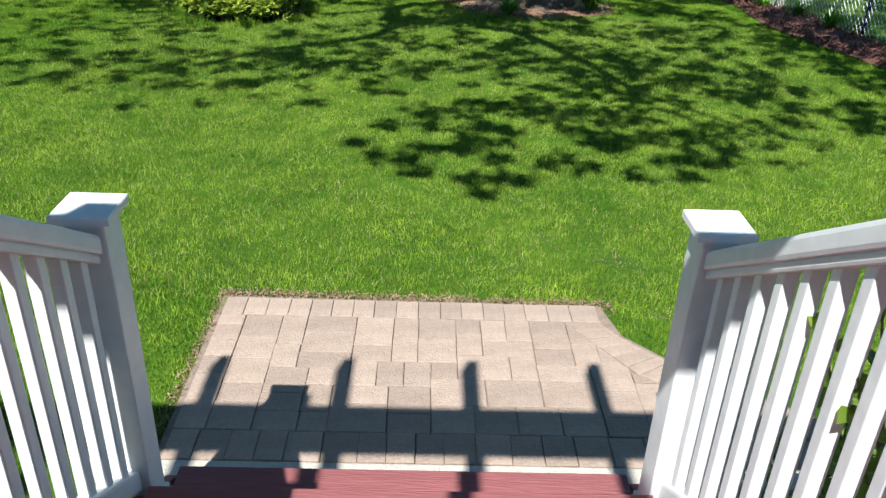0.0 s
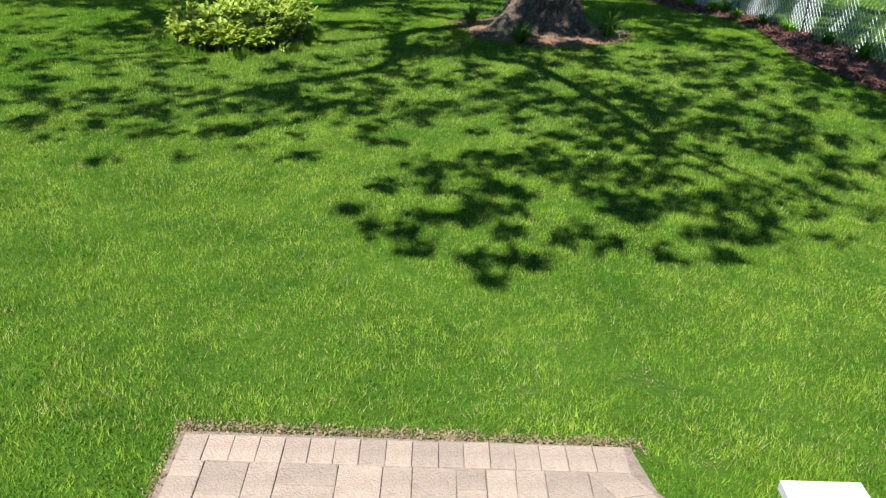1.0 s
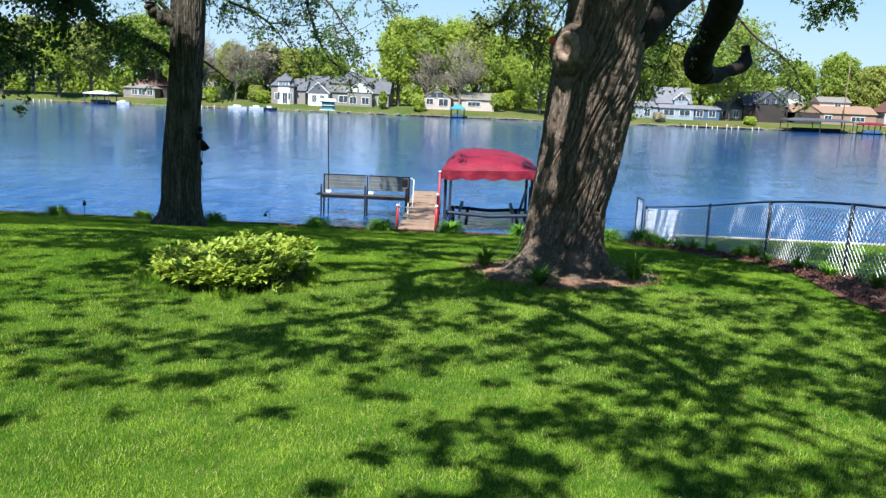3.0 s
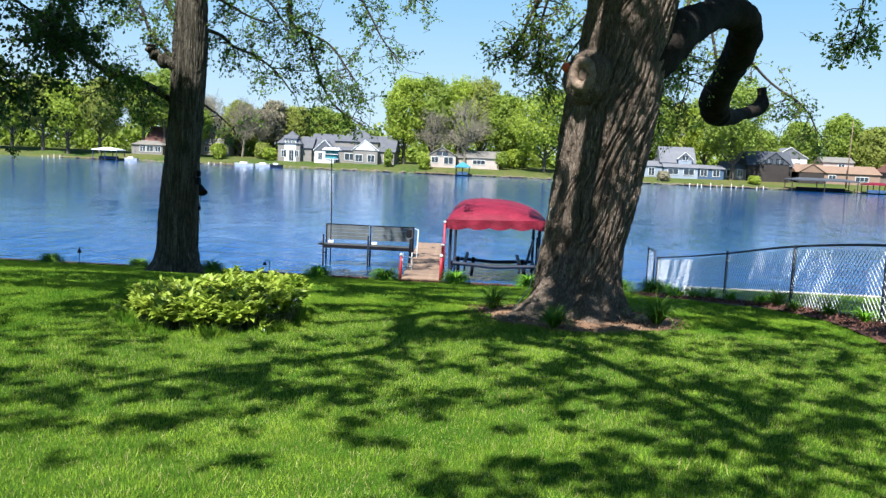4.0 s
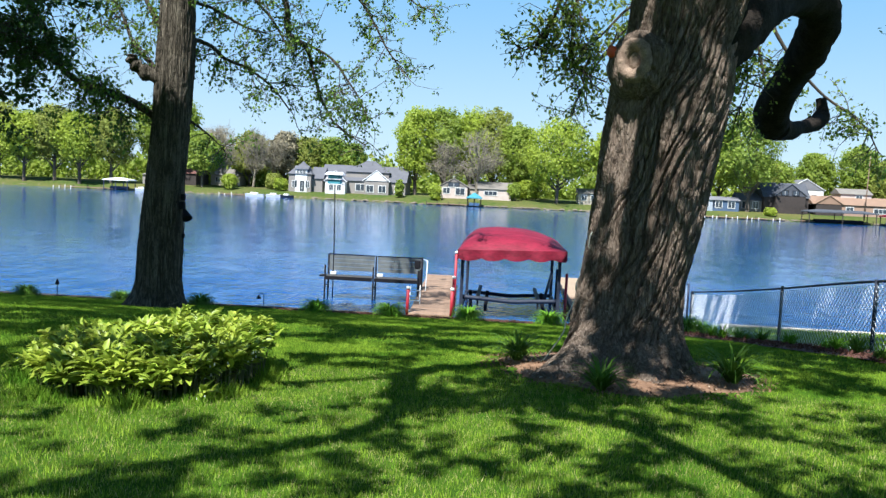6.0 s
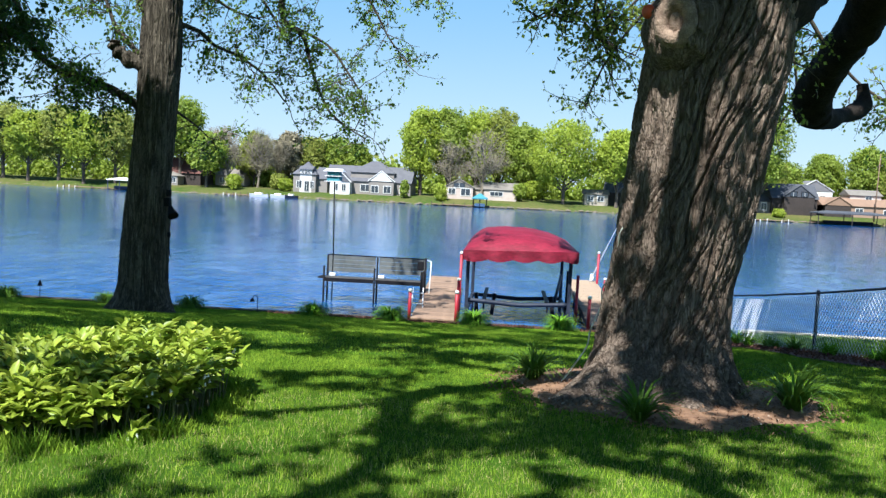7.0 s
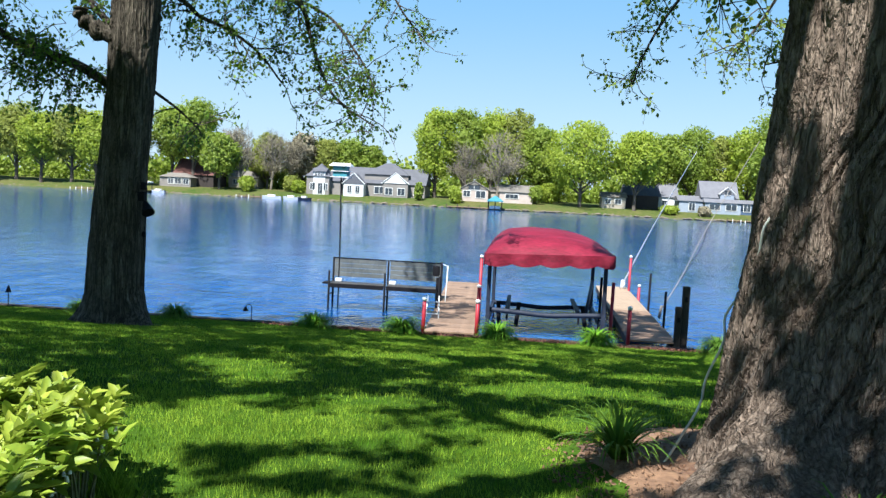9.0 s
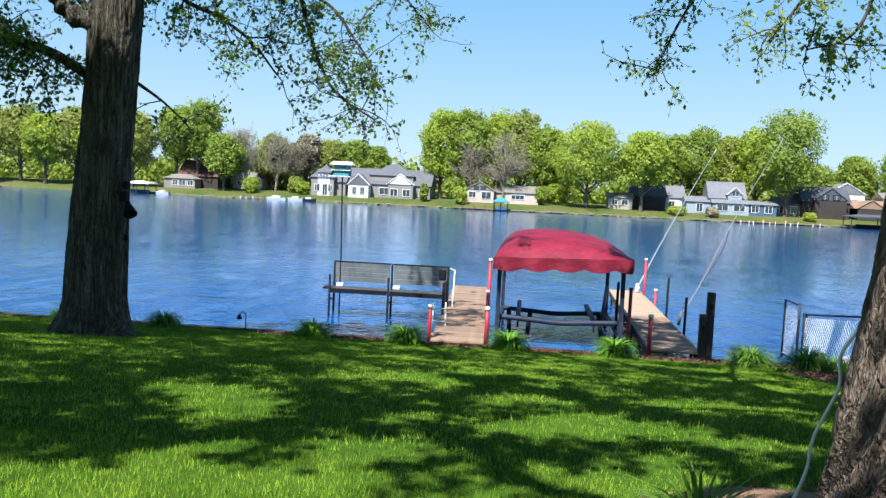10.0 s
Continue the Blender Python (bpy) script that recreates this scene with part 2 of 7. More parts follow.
W_CREAM = mat("cream_siding", (0.40, 0.35, 0.27), (0.34, 0.29, 0.23), 0.85, 0.5)
R_GREY = mat("grey_shingle", (0.085, 0.086, 0.098), (0.115, 0.117, 0.13), 0.85, 0.7)
R_PALE = mat("pale_grey_shingle", (0.17, 0.17, 0.185), (0.13, 0.13, 0.145), 0.85, 0.7)
R_DARK = mat("charcoal_shingle", (0.045, 0.05, 0.06), (0.08, 0.085, 0.10), 0.85, 0.7)
R_RED = mat("red_brown_shingle", (0.13, 0.052, 0.040), (0.095, 0.04, 0.032), 0.85, 0.7)
R_TAN = mat("tan_shingle", (0.26, 0.165, 0.11), (0.21, 0.135, 0.09), 0.85, 0.7)
R_WOOD = mat("weathered_grey_shingle", (0.15, 0.135, 0.115), (0.21, 0.19, 0.165), 0.85, 0.7)
M_GLASS = mat("window_glass", (0.03, 0.04, 0.055), (0.05, 0.06, 0.075), 0.08, 0.3, spec=0.8)


def water_material():
    m = bpy.data.materials.new("lake_water")
    m.use_nodes = True
    n, l = m.node_tree.nodes, m.node_tree.links
    bsdf = n["Principled BSDF"]
    bsdf.inputs["Base Color"].default_value = (0.004, 0.062, 0.222, 1)
    bsdf.inputs["IOR"].default_value = 1.34
    pos = n.new("ShaderNodeNewGeometry").outputs["Position"]

    def spread(scale, turn):
        mp = n.new("ShaderNodeMapping")
        mp.inputs["Scale"].default_value = scale
        mp.inputs["Rotation"].default_value = (0, 0, radians(turn))
        l.new(pos, mp.inputs["Vector"])
        return mp.outputs[0]

    # gusts: long streaks of rougher and calmer water
    wind, span = n.new("ShaderNodeTexNoise"), n.new("ShaderNodeMapRange")
    wind.inputs["Scale"].default_value, wind.inputs["Detail"].default_value = 1.0, 5
    span.inputs["From Min"].default_value, span.inputs["From Max"].default_value = 0.35, 0.65
    span.inputs["To Min"].default_value, span.inputs["To Max"].default_value = 0.75, 1.2
    l.new(spread((0.012, 0.05, 1), 4), wind.inputs["Vector"])
    l.new(wind.outputs["Fac"], span.inputs["Value"])
    # calm in the lee of the far bank, choppier towards the near one
    along, lee, chop = n.new("ShaderNodeSeparateXYZ"), n.new("ShaderNodeMapRange"), n.new("ShaderNodeMath")
    lee.interpolation_type = "SMOOTHSTEP"
    lee.inputs["From Min"].default_value, lee.inputs["From Max"].default_value = 28.0, 50.0
    lee.inputs["To Min"].default_value, lee.inputs["To Max"].default_value = 2.3, 0.45
    chop.operation = "MULTIPLY"
    l.new(pos, along.inputs[0])
    l.new(along.outputs["Y"], lee.inputs["Value"])
    l.new(lee.outputs[0], chop.inputs[0])
    l.new(span.outputs[0], chop.inputs[1])
    # wave groups: small dark and pale flecks over the whole lake
    groups, swing, force = n.new("ShaderNodeTexNoise"), n.new("ShaderNodeMapRange"), n.new("ShaderNodeMath")
    groups.inputs["Scale"].default_value, groups.inputs["Detail"].default_value = 1.0, 3
    swing.inputs["From Min"].default_value, swing.inputs["From Max"].default_value = 0.36, 0.64
    swing.inputs["To Min"].default_value, swing.inputs["To Max"].default_value = 0.35, 1.7
    force.operation = "MULTIPLY"
    l.new(spread((1.3, 0.42, 1), 3), groups.inputs["Vector"])
    l.new(groups.outputs["Fac"], swing.inputs["Value"])
    l.new(chop.outputs[0], force.inputs[0])
    l.new(swing.outputs[0], force.inputs[1])
    bump = None
    for scale, turn, detail, dist in (((0.40, 0.42, 1), 6, 2, 0.07), ((2.0, 2.0, 1), -9, 3, 0.05), ((4.4, 4.8, 1), 14, 2, 0.018)):
        t, b = n.new("ShaderNodeTexNoise"), n.new("ShaderNodeBump")
        t.inputs["Scale"].default_value, t.inputs["Detail"].default_value = 1.0, detail
        b.inputs["Distance"].default_value = dist
        l.new(force.outputs[0], b.inputs["Strength"])
        l.new(spread(scale, turn), t.inputs["Vector"])
        l.new(t.outputs["Fac"], b.inputs["Height"])
        if bump:
            l.new(bump.outputs[0], b.inputs["Normal"])
        bump = b
    l.new(bump.outputs[0], bsdf.inputs["Normal"])
    bsdf.inputs["Roughness"].default_value = 0.08
    return m


M_WATER = water_material()


# ---------------------------------------------------------------- building helpers
def link_mesh(name, me, material, parent=None, label=""):
    for p in me.polygons:
        p.use_smooth = False
    me.materials.append(material)
    ob = new(name, me)
    ob.parent = parent
    if label:
        tagged(ob, label)
    return ob


def part(name, bm, material, parent=None, label="", smooth=False):
    me = bpy.data.meshes.new(name)
    bm.normal_update()
    bm.to_mesh(me)
    bm.free()
    ob = link_mesh(name, me, material, parent, label)
    if smooth:
        me.polygons.foreach_set("use_smooth", [True] * len(me.polygons))
    return ob


def raw(name, verts, faces, material, parent=None, label="", smooth=False):
    """A mesh from numpy arrays: verts (n, 3), faces (m, 3 or 4)."""
    verts, faces = np.asarray(verts, dtype=np.float32), np.asarray(faces, dtype=np.int32)
    me = bpy.data.meshes.new(name)
    k = faces.shape[1]
    me.vertices.add(len(verts))
    me.vertices.foreach_set("co", verts.ravel())
    me.loops.add(faces.size)
    me.loops.foreach_set("vertex_index", faces.ravel())
    me.polygons.add(len(faces))
    me.polygons.foreach_set("loop_start", np.arange(0, faces.size, k, dtype=np.int32))
    me.update(calc_edges=True)
    me.materials.append(material)
    me.polygons.foreach_set("use_smooth", np.full(len(faces), smooth))
    ob = new(name, me)
    ob.parent = parent
    if label:
        tagged(ob, label)
    return ob


def thing(name, label, category, at=(0, 0, 0), turn=0.0, group="", kind=""):
    ob = new(name)
    ob.empty_display_size = 0.1
    ob.matrix_world = pose(*at, 0, 0, turn)
    return tagged(ob, label, category, group, kind)


def box(bm, cx, cy, cz, sx, sy, sz, bevel=0.0, m=None):
    """Adds a box by its centre and sizes, with bevelled edges."""
    got = bmesh.ops.create_cube(bm, size=1, matrix=(m or Matrix()) @ Matrix.Translation((cx, cy, cz)) @ Matrix.Diagonal((sx, sy, sz, 1)))
    if bevel:
        edges = list({e for v in got["verts"] for e in v.link_edges})
        bmesh.ops.bevel(bm, geom=edges, offset=bevel, segments=2, affect="EDGES", profile=0.6)
    return bm


def box_part(name, c, s, material, parent=None, label="", bevel=0.004, m=None):
    return part(name, box(bmesh.new(), *c, *s, bevel, m), material, parent, label)


def rings(points, radii, sides=8, seed=0, rough=0.0):
    """Verts and quads of a tube along points."""
    pts = [Vector(p) for p in points]
    verts, faces = [], []
    up = Vector((0.31, 0.17, 0.93)).normalized()
    for i, (p, r) in enumerate(zip(pts, radii)):
        d = (pts[min(i + 1, len(pts) - 1)] - pts[max(i - 1, 0)]).normalized()
        a = d.cross(up)
        if a.length < 0.1:
            a = d.cross(Vector((1, 0, 0)))
        a.normalize()
        b = d.cross(a)
        for k in range(sides):
            w = 2 * math.pi * k / sides
            rr = r * (1 + rough * noise.noise(p * 2.3 + Vector((math.cos(w) * 1.7, math.sin(w) * 1.7, seed))))
            verts.append(p + (a * math.cos(w) + b * math.sin(w)) * rr)
    for i in range(len(pts) - 1):
        for k in range(sides):
            j = (k + 1) % sides
            faces.append((i * sides + k, i * sides + j, (i + 1) * sides + j, (i + 1) * sides + k))
    return verts, faces


def tube_into(bm, points, radii, sides=8, seed=0, rough=0.0, cap=True):
    verts, faces = rings(points, radii, sides, seed, rough)
    vs = [bm.verts.new(v) for v in verts]
    for f in faces:
        bm.faces.new([vs[i] for i in f])
    if cap:
        bm.faces.new(list(reversed(vs[:sides])))
        bm.faces.new(vs[-sides:])
    return bm


def tube(name, points, radii, material, parent=None, label="", sides=8, rough=0.0, smooth=True):
    if not hasattr(radii, "__len__"):
        radii = [radii] * len(points)
    return part(name, tube_into(bmesh.new(), points, radii, sides, 0, rough), material, parent, label, smooth)


def curve_pts(points, steps=6):
    """Catmull-Rom through the points."""
    p = [Vector(q) for q in points]
    p = [p[0] * 2 - p[1]] + p + [p[-1] * 2 - p[-2]]
    out = []
    for i in range(1, len(p) - 2):
        for s in range(steps):
            t = s / steps
            out.append(0.5 * ((2 * p[i]) + (p[i + 1] - p[i - 1]) * t + (2 * p[i - 1] - 5 * p[i] + 4 * p[i + 1] - p[i + 2]) * t * t
                              + (3 * p[i] - p[i - 1] - 3 * p[i + 1] + p[i + 2]) * t ** 3))
    out.append(p[-2])
    return out


def taper(n, a, b):
    return [a + (b - a) * i / max(1, n - 1) for i in range(n)]


def leaves(pos, size, rng, droop=0.3, aspect=0.6):
    """Verts and triangles of folded leaves at pos (n, 3); size (n,) is their length."""
    n = len(pos)
    d = rng.normal(size=(n, 3))
    d[:, 2] -= droop
    d /= np.linalg.norm(d, axis=1)[:, None]
    side = np.cross(d, rng.normal(size=(n, 3)))
    side /= np.linalg.norm(side, axis=1)[:, None]
    nrm = np.cross(d, side)
    s = np.asarray(size)[:, None]
    v = np.stack([pos, pos + d * s * 0.45 + side * s * aspect * 0.5 + nrm * s * 0.10, pos + d * s,
                  pos + d * s * 0.45 - side * s * aspect * 0.5 + nrm * s * 0.10], axis=1).reshape(-1, 3)
    base = np.arange(n)[:, None] * 4
    f = np.concatenate([base + [0, 1, 2], base + [0, 2, 3]])
    return v, f


def leaf_tips(pos, out, size, rng):
    """Verts and triangles of small far-off leaf sprays, one triangle each, lying roughly across the way out of the crown."""
    n = len(pos)
    nrm = out + rng.normal(0, 0.6, size=(n, 3)) + np.array([0, 0, 0.25])
    nrm /= np.linalg.norm(nrm, axis=1)[:, None]
    d = np.cross(nrm, rng.normal(size=(n, 3)))
    d /= np.linalg.norm(d, axis=1)[:, None]
    side = np.cross(nrm, d)
    s = np.asarray(size)[:, None]
    v = np.stack([pos - d * s * 0.45 - side * s * 0.4, pos + d * s * 0.55, pos - d * s * 0.45 + side * s * 0.45], axis=1).reshape(-1, 3)
    return v, np.arange(n)[:, None] * 3 + np.array([[0, 1, 2]])


def ground_z(y):
    """Height of the lawn: level at the patio, falling to the shore."""
    ys = (-60, 3.5, 6, 8.5, 10.4, 11.5, 13.6, 17, 20, 24, 28)
    zs = (0, 0, -0.05, -0.155, -0.25, -0.30, -0.43, -0.78, -1.20, -1.82, -2.33)
    return float(np.interp(y, ys, zs))


GROUND_YS = np.array((-60, 3.5, 6, 8.5, 10.4, 11.5, 13.6, 17, 20, 24, 28))
GROUND_ZS = np.array((0, 0, -0.05, -0.155, -0.25, -0.30, -0.43, -0.78, -1.20, -1.82, -2.33))
WATER = -2.65
SHORE = 28.0
FAR = 200.0


def bank(x, y):
    """How much higher the neighbour's bank lies beyond the fence."""
    return 0.24 * np.clip((x - 5.7) / 0.6, 0, 1) * np.clip((y - 19) / 7, 0, 1)


# ---------------------------------------------------------------- ground and water
def build_ground():
    xs = np.concatenate([[-1800, -900, -400, -200, -100, -60], np.arange(-40, 5, 2), [5.0, 5.7, 6.0, 6.3, 7.0], np.arange(8, 40.1, 2), [60, 100, 200, 400, 900, 1800]])
    ys = np.concatenate([[-300, -60], np.arange(-20, 4, 2), np.arange(4, 28, 0.5), [SHORE, SHORE + 0.02, 40, 100, FAR - 6, FAR - 0.6, FAR + 0.3, FAR + 6, FAR + 14, FAR + 40, FAR + 100, 800, 2500]])
    v, f = [], []
    far_y = (SHORE + 0.02, 100, FAR - 6, FAR - 0.6, FAR + 0.3, FAR + 6, FAR + 14, FAR + 40, FAR + 100, 2500)
    far_z = (-4.2, -5.0, -4.0, -2.9, -2.35, -1.05, -0.65, 0.0, 1.6, 6.0)
    for y in ys:
        z = ground_z(y) if y <= SHORE else float(np.interp(y, far_y, far_z))
        for x in xs:
            wob = 2.2 * noise.noise(Vector((x * 0.03, 3.1, 0))) if y > FAR - 20 else 0.0
            v.append((x, y + wob, z + (float(bank(x, y)) if y <= SHORE else 0.0)))
    nx = len(xs)
    for j in range(len(ys) - 1):
        for i in range(nx - 1):
            f.append((j * nx + i, j * nx + i + 1, (j + 1) * nx + i + 1, (j + 1) * nx + i))
    me = bpy.data.meshes.new("ground")
    me.from_pydata(v, [], f)
    me.materials.append(M_LAWN)
    me.materials.append(M_FARLAWN)
    for p in me.polygons:
        p.use_smooth = True
        p.material_index = 1 if p.center.y > 100 else 0
    tagged(new("ground", me), "mown green lawn sloping down to a lake", "ground", kind="structure")
    w = raw("water", [(-1800, SHORE + 0.03, WATER), (1800, SHORE + 0.03, WATER), (1800, FAR + 8, WATER), (-1800, FAR + 8, WATER)], [(0, 1, 2, 3)], M_WATER)
    tagged(w, "rippled blue lake water reflecting sky and trees", "water", kind="structure")


build_ground()


def lawn_z(x, y):
    return np.interp(y, GROUND_YS, GROUND_ZS) + bank(x, y)


def bare(x, y):
    """True where no grass grows: stair, patio, beds, trunks."""
    patio = (y < 3.605 + 0.02 * x + 0.022 * np.sin(5 * x + 1) + 0.012 * np.sin(17 * x)) & (y > -5) & (x > -1.07) & (x < 2.4) & ((x < 0.95) | (y < 3.62 - 0.42 * (x - 0.0)))
    deck = (y < 2.2) & (np.abs(x) < 4)
    ring = ((x - 1.22) / 1.38) ** 2 + ((y - 13.65) / 1.5) ** 2 < 1 + 0.12 * np.sin(7 * np.arctan2(y - 13.6, x - 1.1))
    bed = (x > 4.75 + 0.22 * np.sin(y * 0.9) + 0.03 * (17 - y)) & (x < 5.75) & (y < 27)
    bush = ((x + 2.92) / 0.90) ** 2 + ((y - 11.72) / 1.04) ** 2 < 1
    left = (x + 8.35) ** 2 + (y - 24.2) ** 2 < 0.7
    edge = (y > 27.45) & (x > -6.5)
    return patio | deck | ring | bed | bush | left | edge


def grass(name, label, x0, x1, y0, y1, density, height, width, seed, bend=0.5, material=None, patchy=0.0):
    rng = np.random.default_rng(seed)
    n = int((x1 - x0) * (y1 - y0) * density)
    x, y = rng.uniform(x0, x1, n), rng.uniform(y0, y1, n)
    keep = ~bare(x, y)
    if y1 < 9:
        keep &= rng.uniform(0, 1, n) < np.clip((0.5 * y + 1.9 - np.abs(x)) / 0.9, 0.06, 1)
    # thins out towards its sides and round worn spots
    keep &= rng.uniform(0, 1, n) < np.clip(np.minimum(x - x0, x1 - x) / 1.2 + 0.15, 0, 1)
    for wx, wy, wr in WORN:
        keep &= rng.uniform(0, 1, n) < np.clip((np.hypot((x - wx), (y - wy) * 1.3) - wr * 0.6) / wr, 0.12, 1)
    if patchy:
        keep &= np.sin(x * 3.3 + 2 * np.sin(y * 2.1)) * np.sin(y * 3.9 + 2 * np.sin(x * 1.7)) > patchy
    x, y = x[keep], y[keep]
    n = len(x)
    clump = np.sin(x * 31 + 3 * np.sin(y * 17)) * np.sin(y * 27 + 3 * np.sin(x * 13))
    tuft = 0.9 + 0.26 * clump + 0.15 * np.sin(x * 5.1 + np.sin(y * 3.7)) * np.sin(y * 4.3 + np.sin(x * 2.9))
    h = height * rng.uniform(0.55, 1.25, n) * tuft
    a = rng.uniform(0, 2 * math.pi, n)
    lean = rng.uniform(0.1, 1.0, n) * bend * h
    b = 3.1 * np.sin(x * 7.3 + 2.4 * np.sin(y * 5.1)) + 3.1 * np.sin(y * 6.1 + 2 * np.sin(x * 4.7)) + rng.normal(0, 1.7, n)
    w = width * rng.uniform(0.6, 1.2, n)
    dx, dy = np.cos(a) * w / 2, np.sin(a) * w / 2
    z = lawn_z(x, y) - 0.006
    base0 = np.stack([x - dx, y - dy, z], 1)
    base1 = np.stack([x + dx, y + dy, z], 1)
    tip = np.stack([x + np.cos(b) * lean, y + np.sin(b) * lean, z + h], 1)
    v = np.stack([base0, base1, tip], 1).reshape(-1, 3)
    ob = raw(name, v, np.arange(3 * n).reshape(-1, 3), material or M_BLADE)
    return tagged(ob, label, "grass", kind="stuff")


WORN = ((1.02, 4.11, 0.09), (1.12, 4.05, 0.08), (1.22, 3.5, 0.06), (0.66, 4.38, 0.06), (0.44, 3.96, 0.05))
grass("dry_grass", "scattered dry straw-coloured blades in the lawn", -4.6, 4.6, 3.5, 12.5, 1300, 0.040, 0.004, 15, 1.0, M_STRAW, 0.0)
grass("lawn_grass", "short bright green lawn grass beside the patio", -4.6, 4.8, 2.0, 8.0, 9800, 0.034, 0.0054, 11, 0.9)
grass("lawn_grass", "short bright green lawn grass dappled by tree shade", -8.6, 8.2, 8.0, 15.0, 4000, 0.042, 0.0062, 12)
grass("lawn_grass", "short green lawn grass on the slope to the shore", -17.0, 8.5, 15.0, 27.95, 1300, 0.042, 0.011, 13)
grass("lawn_grass", "lawn grass beyond the fence", 6.0, 17.0, 5.0, 27.95, 320, 0.06, 0.022, 14)


def unmown_grass():
    """Longer blades that the mower leaves round the shrub."""
    rng = np.random.default_rng(17)
    n = 5200
    a = rng.uniform(0, 2 * math.pi, n)
    r = 1 + rng.normal(0.03, 0.06, n)
    x, y = -2.95 + 0.92 * r * np.cos(a), 11.66 + 1.12 * r * np.sin(a)
    h = 0.075 * rng.uniform(0.5, 1.5, n) * (1 + 0.5 * np.sin(a * 9 + 1))
    w, b, c = rng.uniform(0.003, 0.006, n), rng.uniform(0, 2 * math.pi, n), rng.uniform(0, 2 * math.pi, n)
    z = lawn_z(x, y) - 0.005
    v = np.stack([np.stack([x - np.cos(b) * w, y - np.sin(b) * w, z], 1), np.stack([x + np.cos(b) * w, y + np.sin(b) * w, z], 1),
                  np.stack([x + np.cos(c) * h * 0.5, y + np.sin(c) * h * 0.5, z + h], 1)], 1).reshape(-1, 3)
    tagged(raw("tall_grass", v, np.arange(3 * n).reshape(-1, 3), M_BLADE), "longer unmown grass round the shrub", "grass", kind="stuff")


unmown_grass()


# ---------------------------------------------------------------- seawall, beds
def build_shore():
    wall = thing("seawall", "low dark timber seawall along the water's edge", "seawall", (0, 0, 0), kind="structure")
    for i in range(24):
        x = -40 + i * 4.0
        up = 0.24 if x > 6 else 0.0
        box_part("wall_board", (x, SHORE + 0.06, -3.2 + up / 2), (3.985, 0.10, 1.72 + up), M_TIMBER, wall)
        box_part("cap_board", (x, SHORE + 0.03, -2.31 + up), (3.985, 0.22, 0.06), M_TIMBER if x < 6 else M_CONC, wall, "" if x < 6 else "pale concrete cap", bevel=0.008)
    rng = np.random.default_rng(5)

    def mulch(name, label, pts, size, material):
        n = len(pts)
        v, f = leaves(pts, rng.uniform(0.5, 1.3, n) * size, rng, 0.0, 0.45)
        tagged(raw(name, v, f, material), label, "mulch", kind="stuff")

    def strip(name, label, outline, mound, material):
        bm = bmesh.new()
        cx, cy = sum(p[0] for p in outline) / len(outline), sum(p[1] for p in outline) / len(outline)
        prev = None
        for k in range(6):
            s = 1 - k / 5.0
            row = []
            for x, y in outline:
                px, py = cx + (x - cx) * s, cy + (y - cy) * s
                lift = mound * (1 - s * s) + 0.02 * noise.noise(Vector((px * 4, py * 4, 1)))
                row.append(bm.verts.new((px, py, ground_z(py) + 0.012 - 0.03 * (k == 0) + max(0, lift))))
            if prev:
                for i in range(len(row)):
                    j = (i + 1) % len(row)
                    bm.faces.new((prev[i], prev[j], row[j], row[i]))
            prev = row
        bmesh.ops.remove_doubles(bm, verts=bm.verts, dist=0.001)
        ob = part(name, bm, material, smooth=True)
        return tagged(ob, label, "bed", kind="structure")

    ring = []
    for k in range(40):
        a = 2 * math.pi * k / 40
        r = 1 + 0.06 * math.sin(7 * a) + 0.05 * math.sin(3 * a + 1)
        ring.append((1.22 + 1.42 * r * math.cos(a), 13.65 + 1.54 * r * math.sin(a)))
    strip("planting_bed", "bare brown soil ring around the old tree", ring, 0.035, M_SOIL)
    # long bed beside the fence, in stretches
    for a in range(13):
        y0 = 26.6 - a * 1.5
        y1 = y0 - 1.5
        bm = bmesh.new()
        rows = []
        for k in range(7):
            y = y0 + (y1 - y0) * k / 6
            left = 4.75 + 0.22 * math.sin(y * 0.9) + 0.03 * (17 - y)
            rows.append([bm.verts.new((left + (5.75 - left) * u, y, ground_z(y) + 0.02 + 0.05 * math.sin(math.pi * u) + 0.02 * noise.noise(Vector((left + u * 3, y * 3, 2))))) for u in (0, 0.25, 0.5, 0.75, 1)])
        for k in range(6):
            for i in range(4):
                bm.faces.new((rows[k][i], rows[k][i + 1], rows[k + 1][i + 1], rows[k + 1][i]))
        tagged(part("planting_bed", bm, M_MULCH, smooth=True), "red-brown bark mulch bed along the chain-link fence", "bed", kind="structure")
    n = 9000
    y = rng.uniform(8, 26.5, n)
    left = 4.75 + 0.22 * np.sin(y * 0.9) + 0.03 * (17 - y)
    x = left + (5.75 - left) * rng.uniform(-0.03, 1, n)
    mulch("mulch_chips", "loose red-brown bark chips beside the fence", np.stack([x, y, lawn_z(x, y) + 0.05 + rng.uniform(0, 0.03, n)], 1), 0.06, M_MULCH)
    n = 5000
    x, y = rng.uniform(-6.5, 5.3, n), rng.uniform(27.4, 27.93, n)
    mulch("mulch_chips", "brown bark chips behind the seawall", np.stack([x, y, lawn_z(x, y) + rng.uniform(0.005, 0.03, n)], 1), 0.07, M_MULCH)
    n = 5000
    u = rng.uniform(0, 1, n)
    x = np.where(u < 0.7, rng.uniform(-1.12, 0.95, n), -1.085 + rng.normal(0, 0.02, n))
    y = np.where(u < 0.7, 3.578 + 0.02 * x + rng.normal(0, 0.026, n), rng.uniform(2.3, 3.58, n))
